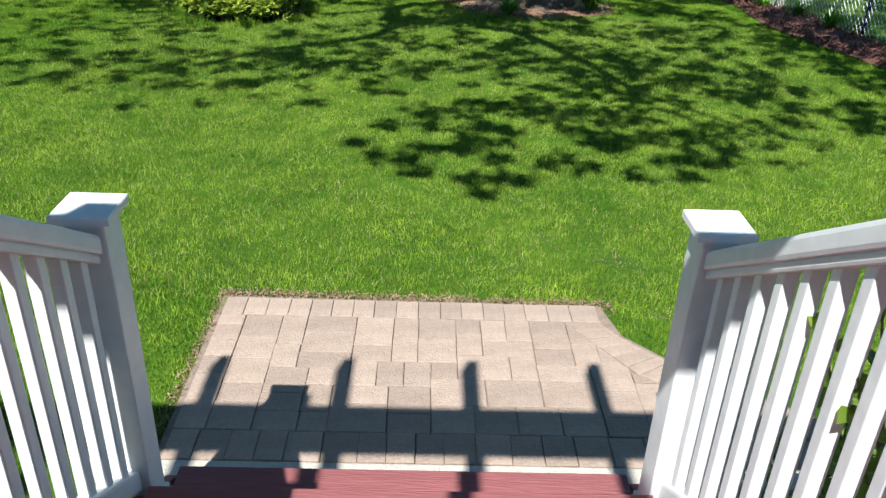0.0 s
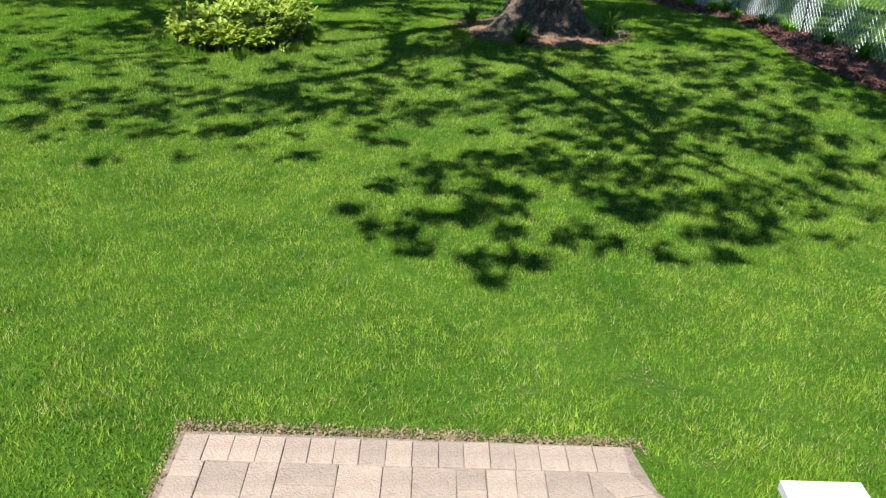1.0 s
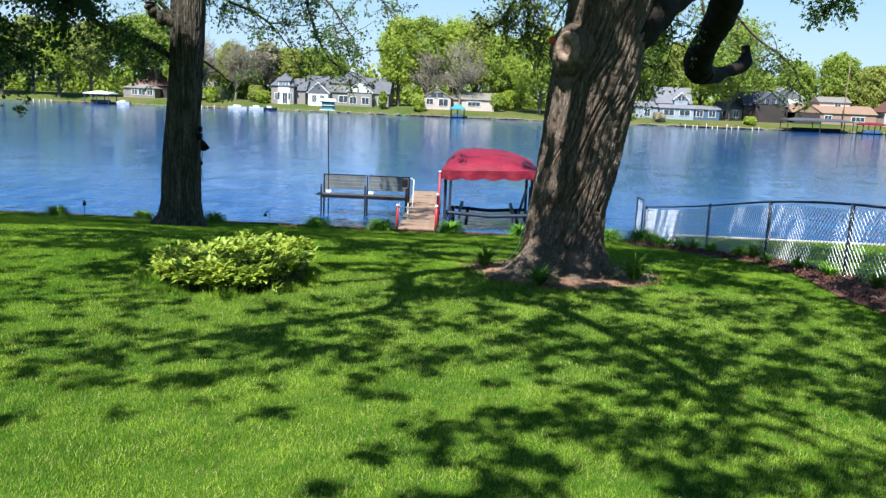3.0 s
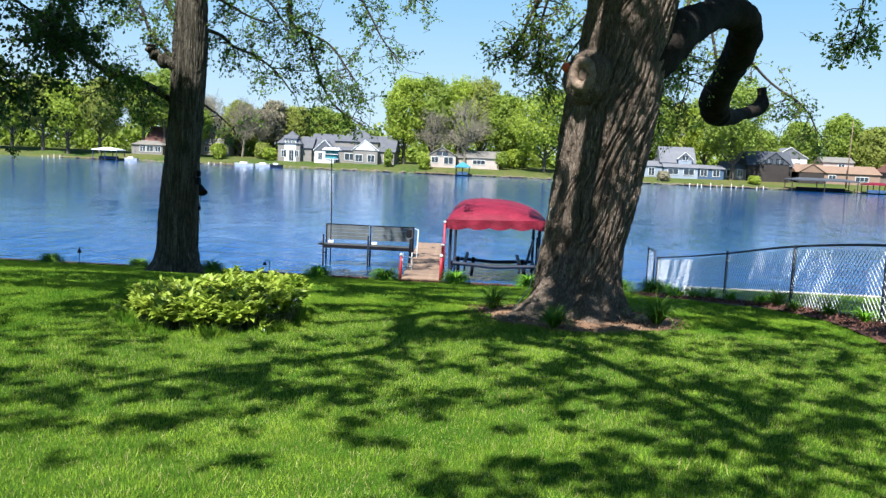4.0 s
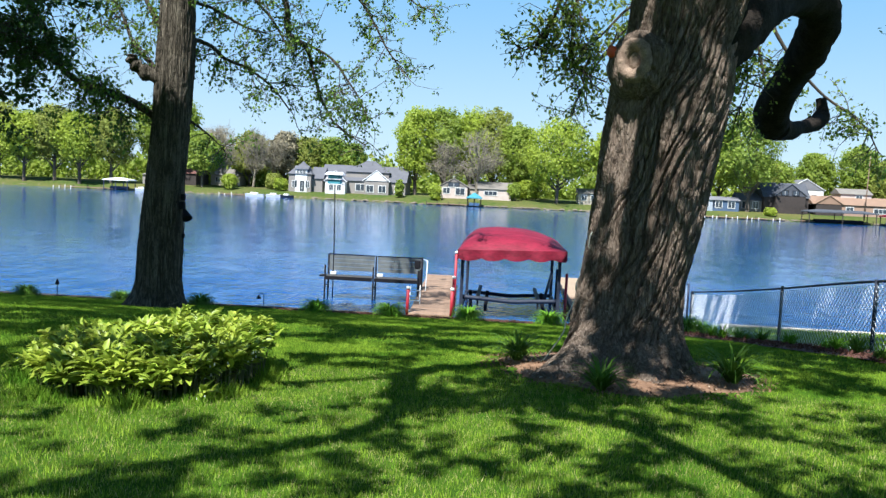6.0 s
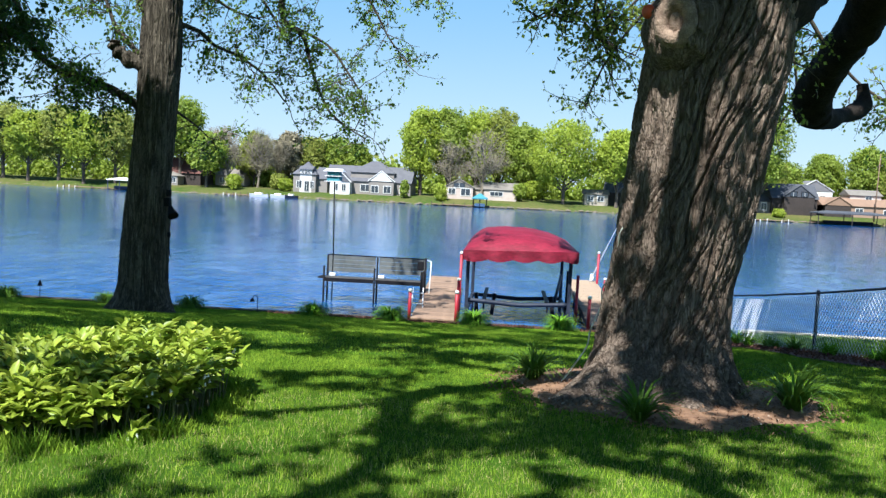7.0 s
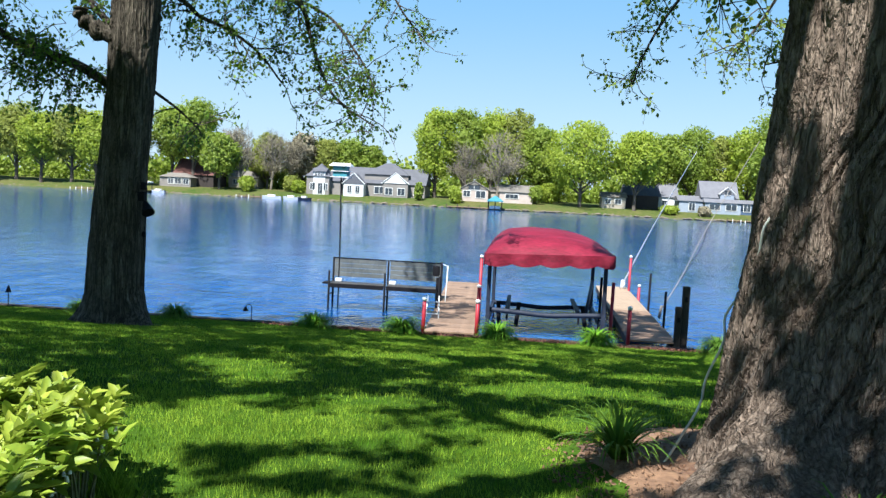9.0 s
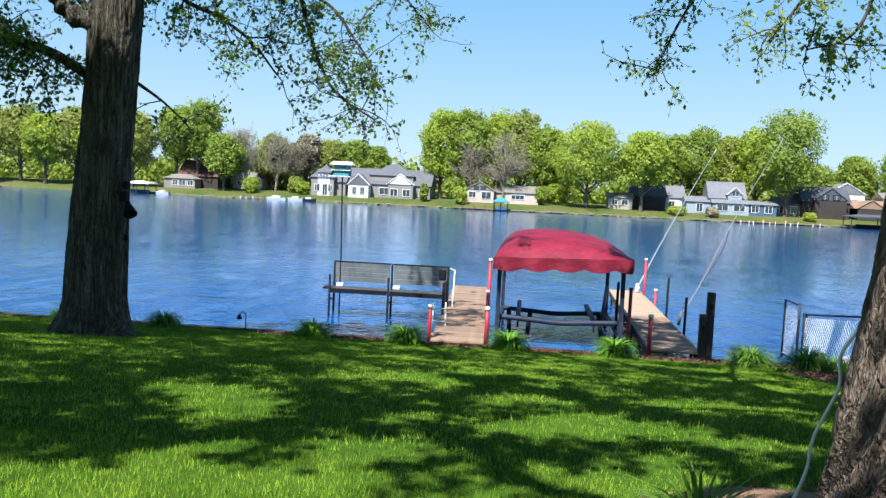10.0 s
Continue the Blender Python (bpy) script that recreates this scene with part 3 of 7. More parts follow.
    mulch("soil_crumbs", "dry soil and thatch along the patio's edge", np.stack([x, y, rng.uniform(0.0, 0.016, n)], 1), 0.016, M_THATCH)
    spots = []
    for wx, wy, wr in WORN:
        m = int(800 * wr)
        spots.append(np.stack([rng.normal(wx, wr * 0.7, m), rng.normal(wy, wr * 0.55, m), rng.uniform(0.0, 0.018, m)], 1))
    mulch("soil_crumbs", "dry thatch on worn spots of the lawn", np.concatenate(spots), 0.011, M_THATCH)
    n = 2600
    a, r = rng.uniform(0, 2 * math.pi, n), np.sqrt(rng.uniform(0.2, 1, n))
    x, y = 1.15 + 1.5 * r * np.cos(a), 13.55 + 1.6 * r * np.sin(a)
    m = 34
    a2, r2_ = rng.uniform(3.3, 6.2, m), rng.uniform(0.72, 1.0, m)
    px, py = 1.2 + 1.35 * r2_ * np.cos(a2), 13.6 + 1.45 * r2_ * np.sin(a2)
    mulch("pebbles", "small pale pebbles in the bare soil", np.stack([px, py, lawn_z(px, py) + 0.035], 1), 0.028, M_CONC)
    mulch("soil_crumbs", "dry soil crumbs and bark bits under the tree", np.stack([x, y, lawn_z(x, y) + 0.01 + 0.035 * (1 - r * r) + rng.uniform(0, 0.012, n)], 1), 0.035, M_SOIL)


build_shore()


# ---------------------------------------------------------------- old tree with the stubbed limb
def trunk_mesh(name, sections, yc, depth, seed, material, parent, around=120, per_m=46, ridge=0.035, flare=0.0, twist=0.0, freq=8.0, label="", roots=()):
    """A barked trunk: sections of (z, left x, right x), front to back scaled by depth, with furrowed ridges."""
    zs = [s[0] for s in sections]
    rows = int((zs[-1] - zs[0]) * per_m)
    verts = np.zeros((rows + 1, around, 3))
    for i in range(rows + 1):
        z = zs[0] + (zs[-1] - zs[0]) * i / rows
        xl, xr = float(np.interp(z, zs, [s[1] for s in sections])), float(np.interp(z, zs, [s[2] for s in sections]))
        cx, r = (xl + xr) / 2, (xr - xl) / 2
        low = max(0.0, 1 - (z - zs[0]) / 0.9)
        for k in range(around):
            a = 2 * math.pi * k / around
            ca, sa = math.cos(a + twist * z), math.sin(a + twist * z)
            warp = noise.noise(Vector((ca * 1.6, sa * 1.6, z * 1.9 + seed)))
            wx, wy = ca * freq - sa * warp * 1.6, sa * freq + ca * warp * 1.6
            u = noise.noise(Vector((wx, wy, z * 1.0 + seed)))
            u2 = noise.noise(Vector((wx * 1.9 + 3.1, wy * 1.9, z * 1.9 + seed)))
            plate = noise.noise(Vector((wx * 0.8, wy * 0.8, z * 5.0 + seed)))
            furrow = math.exp(-(u / 0.13) ** 2) + 0.4 * math.exp(-(u2 / 0.11) ** 2) + 0.30 * math.exp(-(plate / 0.06) ** 2)
            lump = 0.05 * noise.noise(Vector((ca * 1.1, sa * 1.1, z * 0.8 + seed)))
            root = flare * low * low * (0.35 + 0.65 * max(0, math.sin(a * 5 + 0.7 + seed)))
            for ra, amount, wide, tall in roots:
                gap = (a - ra + math.pi) % (2 * math.pi) - math.pi
                root += amount * max(0.0, 1 - (z - zs[0]) / tall) ** 2.2 * math.exp(-(gap / wide) ** 2)
            rr = r * (1 + lump) + ridge * (0.45 - min(1.0, furrow) + 0.25 * u2) + root
            verts[i, k] = (cx + math.cos(a) * rr, yc + math.sin(a) * rr * depth, z)
    v = verts.reshape(-1, 3)
    idx = np.arange(rows * around)
    i, k = idx // around, idx % around
    j = (k + 1) % around
    f = np.stack([i * around + k, i * around + j, (i + 1) * around + j, (i + 1) * around + k], 1)
    return raw(name, v, f, material, parent, label, smooth=True)


def clumps(centres, each, radius, size, rng):
    """Leaf clumps round the centres."""
    c = np.repeat(np.asarray(centres), each, axis=0)
    d = rng.normal(size=c.shape)
    d /= np.linalg.norm(d, axis=1)[:, None]
    c = c + d * radius * rng.uniform(0.1, 1, (len(c), 1)) * np.array([1, 1, 0.7])
    return leaves(c, size * rng.uniform(0.6, 1.25, len(c)), rng, 0.5, 0.75)


def above(x, y, h):
    """The point at height h over the lawn whose shade falls on (x, y)."""
    return (x + TO_SUN.x / TO_SUN.z * h, y + TO_SUN.y / TO_SUN.z * h, ground_z(y) + h)


# stretches that the crowns let the sun reach: plane y, x and z span, share of tufts left out
SUNNY = ((12.5, 0.85, 1.5, -0.6, 0.3, 0.97), (13.6, 2.1, 2.6, -0.6, 0.2, 0.9), (13.9, -0.3, 0.9, -0.5, 1.2, 0.85), (15.0, -0.6, 1.4, 2.2, 5.2, 0.97), (24.3, 0.5, 8.5, 2.3, 7.0, 0.92), (26.0, -7.5, -2.0, 2.0, 7.0, 0.6))


def in_sun(p, rng):
    for y, x0, x1, z0, z1, share in SUNNY:
        q = p - TO_SUN * ((p.y - y) / TO_SUN.y)
        if x0 < q.x < x1 and z0 < q.z < z1 and rng.uniform(0, 1) < share:
            return True
    return False


def shade_height(y, rng):
    """High enough to stay over the view along the lawn."""
    return max(6.2, (4.9 + 0.27 * max(0, y - 3) - 0.4) / 1.138) + rng.uniform(0.3, 2.2)


def big_tree():
    t = thing("old_tree", "massive old tree with deeply furrowed grey-brown bark", "tree", (1.3, 13.8, ground_z(13.8)))
    inv = t.matrix_world.inverted()

    def own(ob):
        ob.parent = t
        ob.matrix_parent_inverse = inv
        return ob

    secs = [(-0.62, 0.46, 2.02), (-0.44, 0.54, 1.90), (-0.24, 0.62, 1.82), (-0.03, 0.66, 1.79), (0.49, 0.73, 1.78), (1.0, 0.79, 1.90), (1.5, 0.86, 1.97),
            (2.0, 0.89, 2.05), (2.5, 0.95, 2.12), (3.0, 1.08, 2.15), (3.6, 1.15, 2.25), (4.4, 1.1, 2.3), (5.2, 1.25, 2.1), (6.2, 1.38, 1.98), (7.2, 1.5, 1.82)]
    own(trunk_mesh("trunk", secs, 13.8, 0.92, 3.0, M_BARK, None, around=330, per_m=60, ridge=0.058, flare=0.06, freq=7.0, twist=-0.4, roots=((4.05, 1.6, 0.30, 1.05), (4.45, 0.8, 0.16, 0.8), (4.82, 1.35, 0.2, 0.85), (5.2, 0.8, 0.16, 0.8), (5.6, 0.35, 0.2, 0.8), (6.1, 0.15, 0.24, 0.8))))
    # a burl with a healed ring and a dark core
    turn = Matrix.Translation((1.11, 13.35, 2.67)) @ Matrix.Scale(1.28, 4) @ Euler((radians(84), 0, radians(-24))).to_matrix().to_4x4()

    def disc(name, profile, sx, sy, material, parent, label, rough, seed):
        bm = bmesh.new()
        n_a = 44
        grid = []
        for r_, h_ in profile:
            ring_ = []
            for k in range(n_a):
                an = 2 * math.pi * k / n_a
                w = 1 + 0.10 * noise.noise(Vector((math.cos(an) * 1.5, math.sin(an) * 1.5, seed)))
                bump_ = rough * noise.noise(Vector((math.cos(an) * 5, math.sin(an) * 5, r_ * 14 + seed)))
                ring_.append(bm.verts.new(turn @ Vector((r_ * w * sx * math.cos(an), r_ * w * sy * math.sin(an), h_ + bump_ * min(1, r_ * 12)))))
            grid.append(ring_)
        for i in range(len(profile) - 1):
            for k in range(n_a):
                m = (k + 1) % n_a
                bm.faces.new((grid[i][k], grid[i][m], grid[i + 1][m], grid[i + 1][k]))
        bmesh.ops.remove_doubles(bm, verts=bm.verts, dist=0.0015)
        return part(name, bm, material, parent, label, True)

    burl = own(disc("knot", ((0.0, 0.08), (0.06, 0.085), (0.11, 0.10), (0.15, 0.10), (0.185, 0.075), (0.22, 0.03), (0.25, -0.05), (0.27, -0.16)), 1.0, 1.08, M_BARK, None, "bulging burl with a healed cut", 0.035, 2.0))
    healed = own(disc("healed_ring", ((0.045, 0.07), (0.06, 0.105), (0.08, 0.135), (0.105, 0.148), (0.128, 0.142), (0.148, 0.118), (0.162, 0.075)), 0.9, 1.1, M_CUT, None, "pale callus ring", 0.018, 5.0))
    core = own(disc("knot_core", ((0.0, 0.10), (0.03, 0.103), (0.055, 0.095), (0.07, 0.075)), 0.72, 1.1, M_CUT, None, "dark wood core", 0.006, 8.0))
    for ob in (healed, core):
        ob.parent = burl
        ob.matrix_parent_inverse = Matrix.Identity(4)
        ob.matrix_world = burl.matrix_world
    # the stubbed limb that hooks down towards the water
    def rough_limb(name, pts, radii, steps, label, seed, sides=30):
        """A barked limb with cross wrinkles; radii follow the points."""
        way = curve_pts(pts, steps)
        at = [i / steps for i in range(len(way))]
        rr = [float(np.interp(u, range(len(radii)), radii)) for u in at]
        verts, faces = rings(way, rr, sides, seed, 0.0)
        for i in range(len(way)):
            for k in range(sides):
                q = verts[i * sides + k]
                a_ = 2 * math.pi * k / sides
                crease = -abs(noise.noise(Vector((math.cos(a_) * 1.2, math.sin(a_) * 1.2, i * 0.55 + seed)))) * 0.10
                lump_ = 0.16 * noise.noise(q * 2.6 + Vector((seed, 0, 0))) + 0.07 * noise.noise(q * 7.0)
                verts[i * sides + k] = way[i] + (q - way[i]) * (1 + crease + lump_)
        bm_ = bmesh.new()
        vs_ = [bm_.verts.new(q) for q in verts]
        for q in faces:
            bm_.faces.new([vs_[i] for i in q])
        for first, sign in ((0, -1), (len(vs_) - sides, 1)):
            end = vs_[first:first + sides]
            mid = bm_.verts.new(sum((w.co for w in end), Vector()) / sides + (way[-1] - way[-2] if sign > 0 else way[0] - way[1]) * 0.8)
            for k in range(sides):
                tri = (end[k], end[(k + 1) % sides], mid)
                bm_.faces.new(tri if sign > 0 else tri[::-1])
        return own(part(name, bm_, M_LIMBSHADE, None, label, True))

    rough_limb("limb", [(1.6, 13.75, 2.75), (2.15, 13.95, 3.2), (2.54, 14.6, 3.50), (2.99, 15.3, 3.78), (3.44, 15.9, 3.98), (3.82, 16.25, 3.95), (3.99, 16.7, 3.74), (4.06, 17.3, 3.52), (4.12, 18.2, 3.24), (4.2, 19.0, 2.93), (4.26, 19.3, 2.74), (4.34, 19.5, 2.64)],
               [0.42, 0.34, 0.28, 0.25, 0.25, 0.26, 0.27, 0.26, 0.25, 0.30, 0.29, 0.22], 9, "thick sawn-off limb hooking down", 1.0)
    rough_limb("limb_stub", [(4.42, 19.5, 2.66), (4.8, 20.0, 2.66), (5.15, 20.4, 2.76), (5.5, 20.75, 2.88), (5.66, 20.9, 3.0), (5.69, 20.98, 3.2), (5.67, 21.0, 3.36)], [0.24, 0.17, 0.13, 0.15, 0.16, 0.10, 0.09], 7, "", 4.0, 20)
    # limbs by where their shade falls: (x, y, height over the lawn)
    for root, shade_pts, r0, r1 in (
        ((1.6, 13.7, 4.3), ((0.43, 11.8, 6.6), (0.88, 10.9, 6.7), (1.3, 9.91, 6.8), (1.59, 9.08, 6.9), (1.9, 7.93, 7.0)), 0.14, 0.05),
        ((1.5, 13.8, 4.5), ((-0.05, 13.5, 6.3), (-0.61, 13.0, 6.5), (-0.92, 12.39, 6.6), (-0.81, 10.96, 6.8), (-1.17, 10.0, 6.9), (-2.03, 9.2, 7.0), (-2.66, 8.25, 7.1)), 0.19, 0.045),
        (above(-0.70, 12.85, 6.5), ((-0.92, 12.39, 6.6), (-2.0, 11.6, 6.9), (-3.2, 10.9, 7.1), (-4.6, 10.2, 7.3)), 0.09, 0.03),
        ((1.7, 14.0, 4.6), ((1.72, 16.66, 8.0), (1.27, 16.98, 8.2), (0.69, 17.42, 8.4), (0.17, 18.0, 8.6), (-0.22, 18.73, 8.8), (-0.82, 19.55, 9.0), (-1.18, 20.21, 9.2)), 0.2, 0.10),
        ((-3.6, 14.6, 7.6), ((-0.98, 18.77, 8.9), (-1.51, 17.69, 8.7), (-2.02, 16.23, 8.4), (-2.38, 15.74, 8.3), (-2.55, 15.34, 8.2), (-2.96, 14.66, 8.0), (-3.22, 14.32, 7.9)), 0.16, 0.12),
        ((1.5, 13.9, 4.7), ((0.1, 14.5, 6.8), (-0.26, 14.5, 7.0), (-0.5, 14.6, 7.2), (-0.72, 15.0, 7.3), (-0.94, 15.43, 7.4), (-1.3, 16.2, 7.6)), 0.10, 0.04),
        (above(1.75, 8.5, 6.95), ((1.9, 7.93, 7.0), (2.4, 7.2, 7.1), (2.8, 6.6, 7.2)), 0.05, 0.02),
    ):
        c = curve_pts([root] + [above(*p) for p in shade_pts], 5)
        own(tube("limb", c, taper(len(c), r0, r1), M_BARK, None, "", 10, 0.1))
    for pts, r0, r1 in (
        ([(1.8, 13.8, 4.6), (2.6, 15.0, 7.0), (3.2, 17.0, 9.0), (3.4, 19.0, 10.5)], 0.26, 0.08),
        ([(1.5, 13.9, 4.6), (0.6, 15.0, 7.4), (-0.8, 16.5, 9.0), (-2.0, 18.5, 10.4)], 0.26, 0.08),
        ([(1.65, 13.8, 7.0), (1.8, 13.4, 8.6), (1.3, 13.0, 11.0)], 0.15, 0.06),
        ([(1.8, 13.7, 5.6), (3.6, 12.4, 7.6), (5.6, 10.6, 8.6), (7.0, 9.6, 8.9)], 0.12, 0.03),
        ([(1.8, 13.9, 6.0), (4.0, 15.2, 8.0), (6.4, 16.4, 9.2), (8.0, 17.0, 9.4)], 0.12, 0.03),
        ([(1.5, 13.9, 5.8), (0.2, 16.0, 8.4), (0.6, 18.8, 9.8), (1.2, 21.0, 10.4)], 0.12, 0.03),
        ([(1.4, 13.7, 6.2), (-0.8, 12.6, 8.0), (-2.6, 11.0, 8.8), (-3.8, 9.4, 9.0)], 0.10, 0.03),
        ([(1.7, 13.6, 6.4), (2.2, 11.4, 8.2), (2.4, 9.0, 8.8), (2.6, 7.0, 8.9)], 0.08, 0.02),
    ):
        c = curve_pts(pts, 5)
        own(tube("limb", c, taper(len(c), r0, r1), M_BARK, None, "", 10, 0.1))
    # foliage: separate tufts at the tips, a looser crown above
    rng = np.random.default_rng(8)
    tips = []
    shade = ((-0.74, 5.99), (-0.53, 5.67), (-0.47, 6.5), (-0.17, 5.41), (0.19, 5.3), (0.29, 5.08), (0.49, 5.34), (0.8, 5.67), (1.12, 5.69), (1.42, 5.51), (1.81, 5.53),
             (-0.24, 5.67), (-0.12, 5.95), (0.12, 5.95), (0.41, 5.76), (-1.24, 7.06), (2.23, 5.88), (2.25, 6.15))
    for x, y in shade:
        tips.append(above(x, y, rng.uniform(6.3, 7.4)))
        tips.append(above(x + rng.uniform(-0.07, 0.07), y + rng.uniform(-0.05, 0.05), rng.uniform(6.3, 7.4)))
    for cx, cy, sx, sy, n in ((0.2, 6.6, 0.35, 0.35, 22), (0.85, 7.1, 0.35, 0.4, 24), (1.6, 6.4, 0.4, 0.45, 26), (2.3, 6.7, 0.5, 0.5, 20), (1.5, 7.8, 0.5, 0.6, 26), (2.6, 8.2, 0.6, 0.8, 34),
                              (-1.9, 8.6, 0.7, 0.5, 40), (-3.4, 8.6, 0.6, 0.5, 34), (-2.6, 7.5, 0.6, 0.3, 14), (-4.6, 8.2, 0.7, 0.6, 30), (-0.6, 8.6, 0.6, 0.7, 26), (-1.2, 9.8, 0.9, 0.8, 46),
                              (0.6, 9.5, 0.9, 0.9, 80), (2.5, 10.2, 0.9, 1.0, 66), (4.2, 9.0, 0.8, 1.2, 70), (3.3, 7.5, 0.9, 0.6, 44), (4.8, 11.0, 1.0, 1.2, 70), (3.4, 11.6, 0.9, 0.8, 50), (1.6, 9.2, 0.6, 0.6, 50), (-3.8, 10.4, 1.2, 0.9, 60), (-6.0, 9.6, 1.2, 1.2, 60)):
        for _ in range(n):
            x, y = rng.normal(cx, sx), rng.normal(cy, sy)
            tips.append(above(x, max(5.3, y), rng.uniform(6.3, 7.8)))
    v, f = clumps(tips, 16, 0.15, 0.13, rng)
    own(raw("foliage", v, f, M_CROWN, None, "sparse tufts of young spring leaves"))
    crown = []
    # boughs that keep the trunk and the stubbed limb mostly in shade
    for a, b, n in (((1.3, 13.2, -0.3), (2.1, 13.3, 1.8), 9), ((1.5, 13.2, -0.2), (2.1, 13.4, 0.7), 7), ((1.35, 13.2, 1.9), (1.7, 13.3, 3.3), 12), ((0.75, 13.1, -0.05), (1.45, 13.2, 0.6), 26), ((1.6, 12.9, -0.45), (2.1, 13.2, -0.3), 12), ((0.2, 12.0, -0.4), (0.8, 12.4, -0.2), 40), ((1.45, 13.1, -0.2), (2.0, 13.3, 1.5), 5), ((2.0, 13.6, 2.9), (4.3, 17.0, 4.4), 120), ((3.8, 17.0, 2.5), (5.6, 20.6, 4.2), 120)):
        for _ in range(n):
            p = Vector([rng.uniform(a[k], b[k]) + rng.normal(0, 0.2) for k in range(3)]) + TO_SUN * rng.uniform(7.5, 9.5)
            crown.append(tuple(p))
    for _ in range(3200):
        x, y = rng.uniform(-5, 10), rng.uniform(11, 27.5)
        if noise.noise(Vector((x * 0.55, y * 0.8, 7))) < ((0.30 if -2.6 < x < -0.4 and y > 12.3 else 0.14 if x < 0.3 else -0.02) if y < 14.6 else 0.10 if y < 17.3 and -2.3 < x < 1.3 else -0.12 if y < 20 else -0.36):
            continue
        p = Vector(above(x, y, shade_height(y, rng)))
        q = p - TO_SUN * ((p.y - 13.3) / TO_SUN.y)
        if 0.75 < q.x < 2.4 and (1.9 < q.z < 5.5 or 0.2 < q.z < 1.9 and rng.uniform(0, 1) < 0.55) or in_sun(p, rng):
            continue
        crown.append(tuple(p))
    for _ in range(230):
        x, y = rng.uniform(-4, 6), rng.uniform(27, 37)
        if noise.noise(Vector((x * 0.6, y * 0.5, 1))) > -0.1 and not (-2.0 < x and y > (28.5 if x < 1.6 else 33)):
            crown.append(above(x, y, shade_height(y, rng)))
    for (xa, ya), (xb, yb), n in (((-1.2, 20.2), (1.7, 16.7), 50), ((-1.0, 18.8), (-3.2, 14.3), 36), ((-2.4, 17.2), (-3.8, 20.5), 30), ((-3.0, 19.3), (-6.8, 24.5), 70), ((0.5, 20.0), (3.5, 18.5), 50), ((-2.8, 15.2), (-5.5, 16.2), 34), ((-2.4, 15.2), (-1.4, 16.2), 22), ((0.1, 11.5), (-0.5, 11.9), 16), ((-0.95, 11.1), (-0.4, 11.4), 12), ((-3.2, 18.2), (-7.0, 19.0), 80), ((-3.4, 14.4), (-4.6, 13.6), 30), ((-3.6, 16.0), (-7.4, 17.4), 60), ((-3.0, 15.0), (-6.2, 14.6), 30), ((0.2, 17.6), (3.6, 16.4), 60), ((1.0, 21.0), (4.5, 19.5), 70), ((-0.9, 12.6), (0.5, 12.9), 10)):
        for _ in range(n):
            u = rng.uniform(0, 1)
            crown.append(above(xa + (xb - xa) * u + rng.normal(0, 0.24), ya + (yb - ya) * u + rng.normal(0, 0.28), shade_height(ya + (yb - ya) * u, rng)))
    for _ in range(270):
        x, y = rng.uniform(4.4, 8.0), rng.uniform(8.5, 23)
        crown.append(above(x, y, shade_height(y, rng)))
    for x0, x1, y0, y1, n in ((4.7, 6.2, 8.2, 12.5, 70), (6.0, 10.0, 16.0, 27.0, 130), (2.7, 4.3, 12.8, 15.6, 34)):
        for _ in range(n):
            x, y = rng.uniform(x0, x1), rng.uniform(y0, y1)
            crown.append(above(x, y, shade_height(y, rng)))
    for _ in range(190):
        x, y = rng.uniform(1.9, 3.7), rng.uniform(28, 33)
        crown.append(above(x, y, shade_height(y, rng)))
    v, f = clumps(crown, 24, 0.25, 0.16, rng)
    own(raw("foliage", v, f, M_CROWN, None, "airy crown of young spring leaves"))
    return own


own_big = big_tree()


# ---------------------------------------------------------------- tree at the shore
def spray(paths, rng, branches, twigs, each, size, reach=1.1, droop=0.2):
    """Side branches and twigs growing from limbs, with leaves along them: tube verts/faces and leaf verts/faces."""
    tv, tf, centres = [], [], []

    def grow(p, d, length, r0, steps=4, sag=0.1):
        way = [p]
        for _ in range(steps):
            d = (d + Vector((rng.normal(0, 0.3), rng.normal(0, 0.3), rng.normal(-sag, 0.25)))).normalized()
            way.append(way[-1] + d * length / steps)
        a, b = rings(way, taper(steps + 1, r0, r0 * 0.4), 4)
        off = len(tv)
        tv.extend(a)
        tf.extend(tuple(k + off for k in q) for q in b)
        return way

    for path in paths:
        pts = curve_pts(path, 6)
        for _ in range(int(branches * len(pts) / 12) + 1):
            i = int(rng.integers(len(pts) // 6, len(pts)))
            d = Vector((rng.normal(0, 1), rng.normal(0, 0.8), rng.normal(-droop, 0.7))).normalized()
            way = grow(Vector(pts[i]), d, reach * rng.uniform(0.4, 1.3), 0.013)
            for _ in range(twigs):
                k = int(rng.integers(1, len(way)))
                d2 = ((way[k] - way[k - 1]).normalized() * 0.5 + Vector(rng.normal(0, 0.7, 3))).normalized()
                t2 = grow(way[k], d2, 0.42 * rng.uniform(0.4, 1.2), 0.006, 3)
                for _ in range(each):
                    u = rng.uniform(0.6, 3)
                    q = min(2, int(u))
                    centres.append(t2[q].lerp(t2[q + 1], u - q) + Vector(rng.normal(0, 0.05, 3)))
    lv, lf = leaves(np.array([tuple(c) for c in centres]), size * rng.uniform(0.6, 1.3, len(centres)), rng, 0.6, 0.75)
    return tv, tf, lv, lf


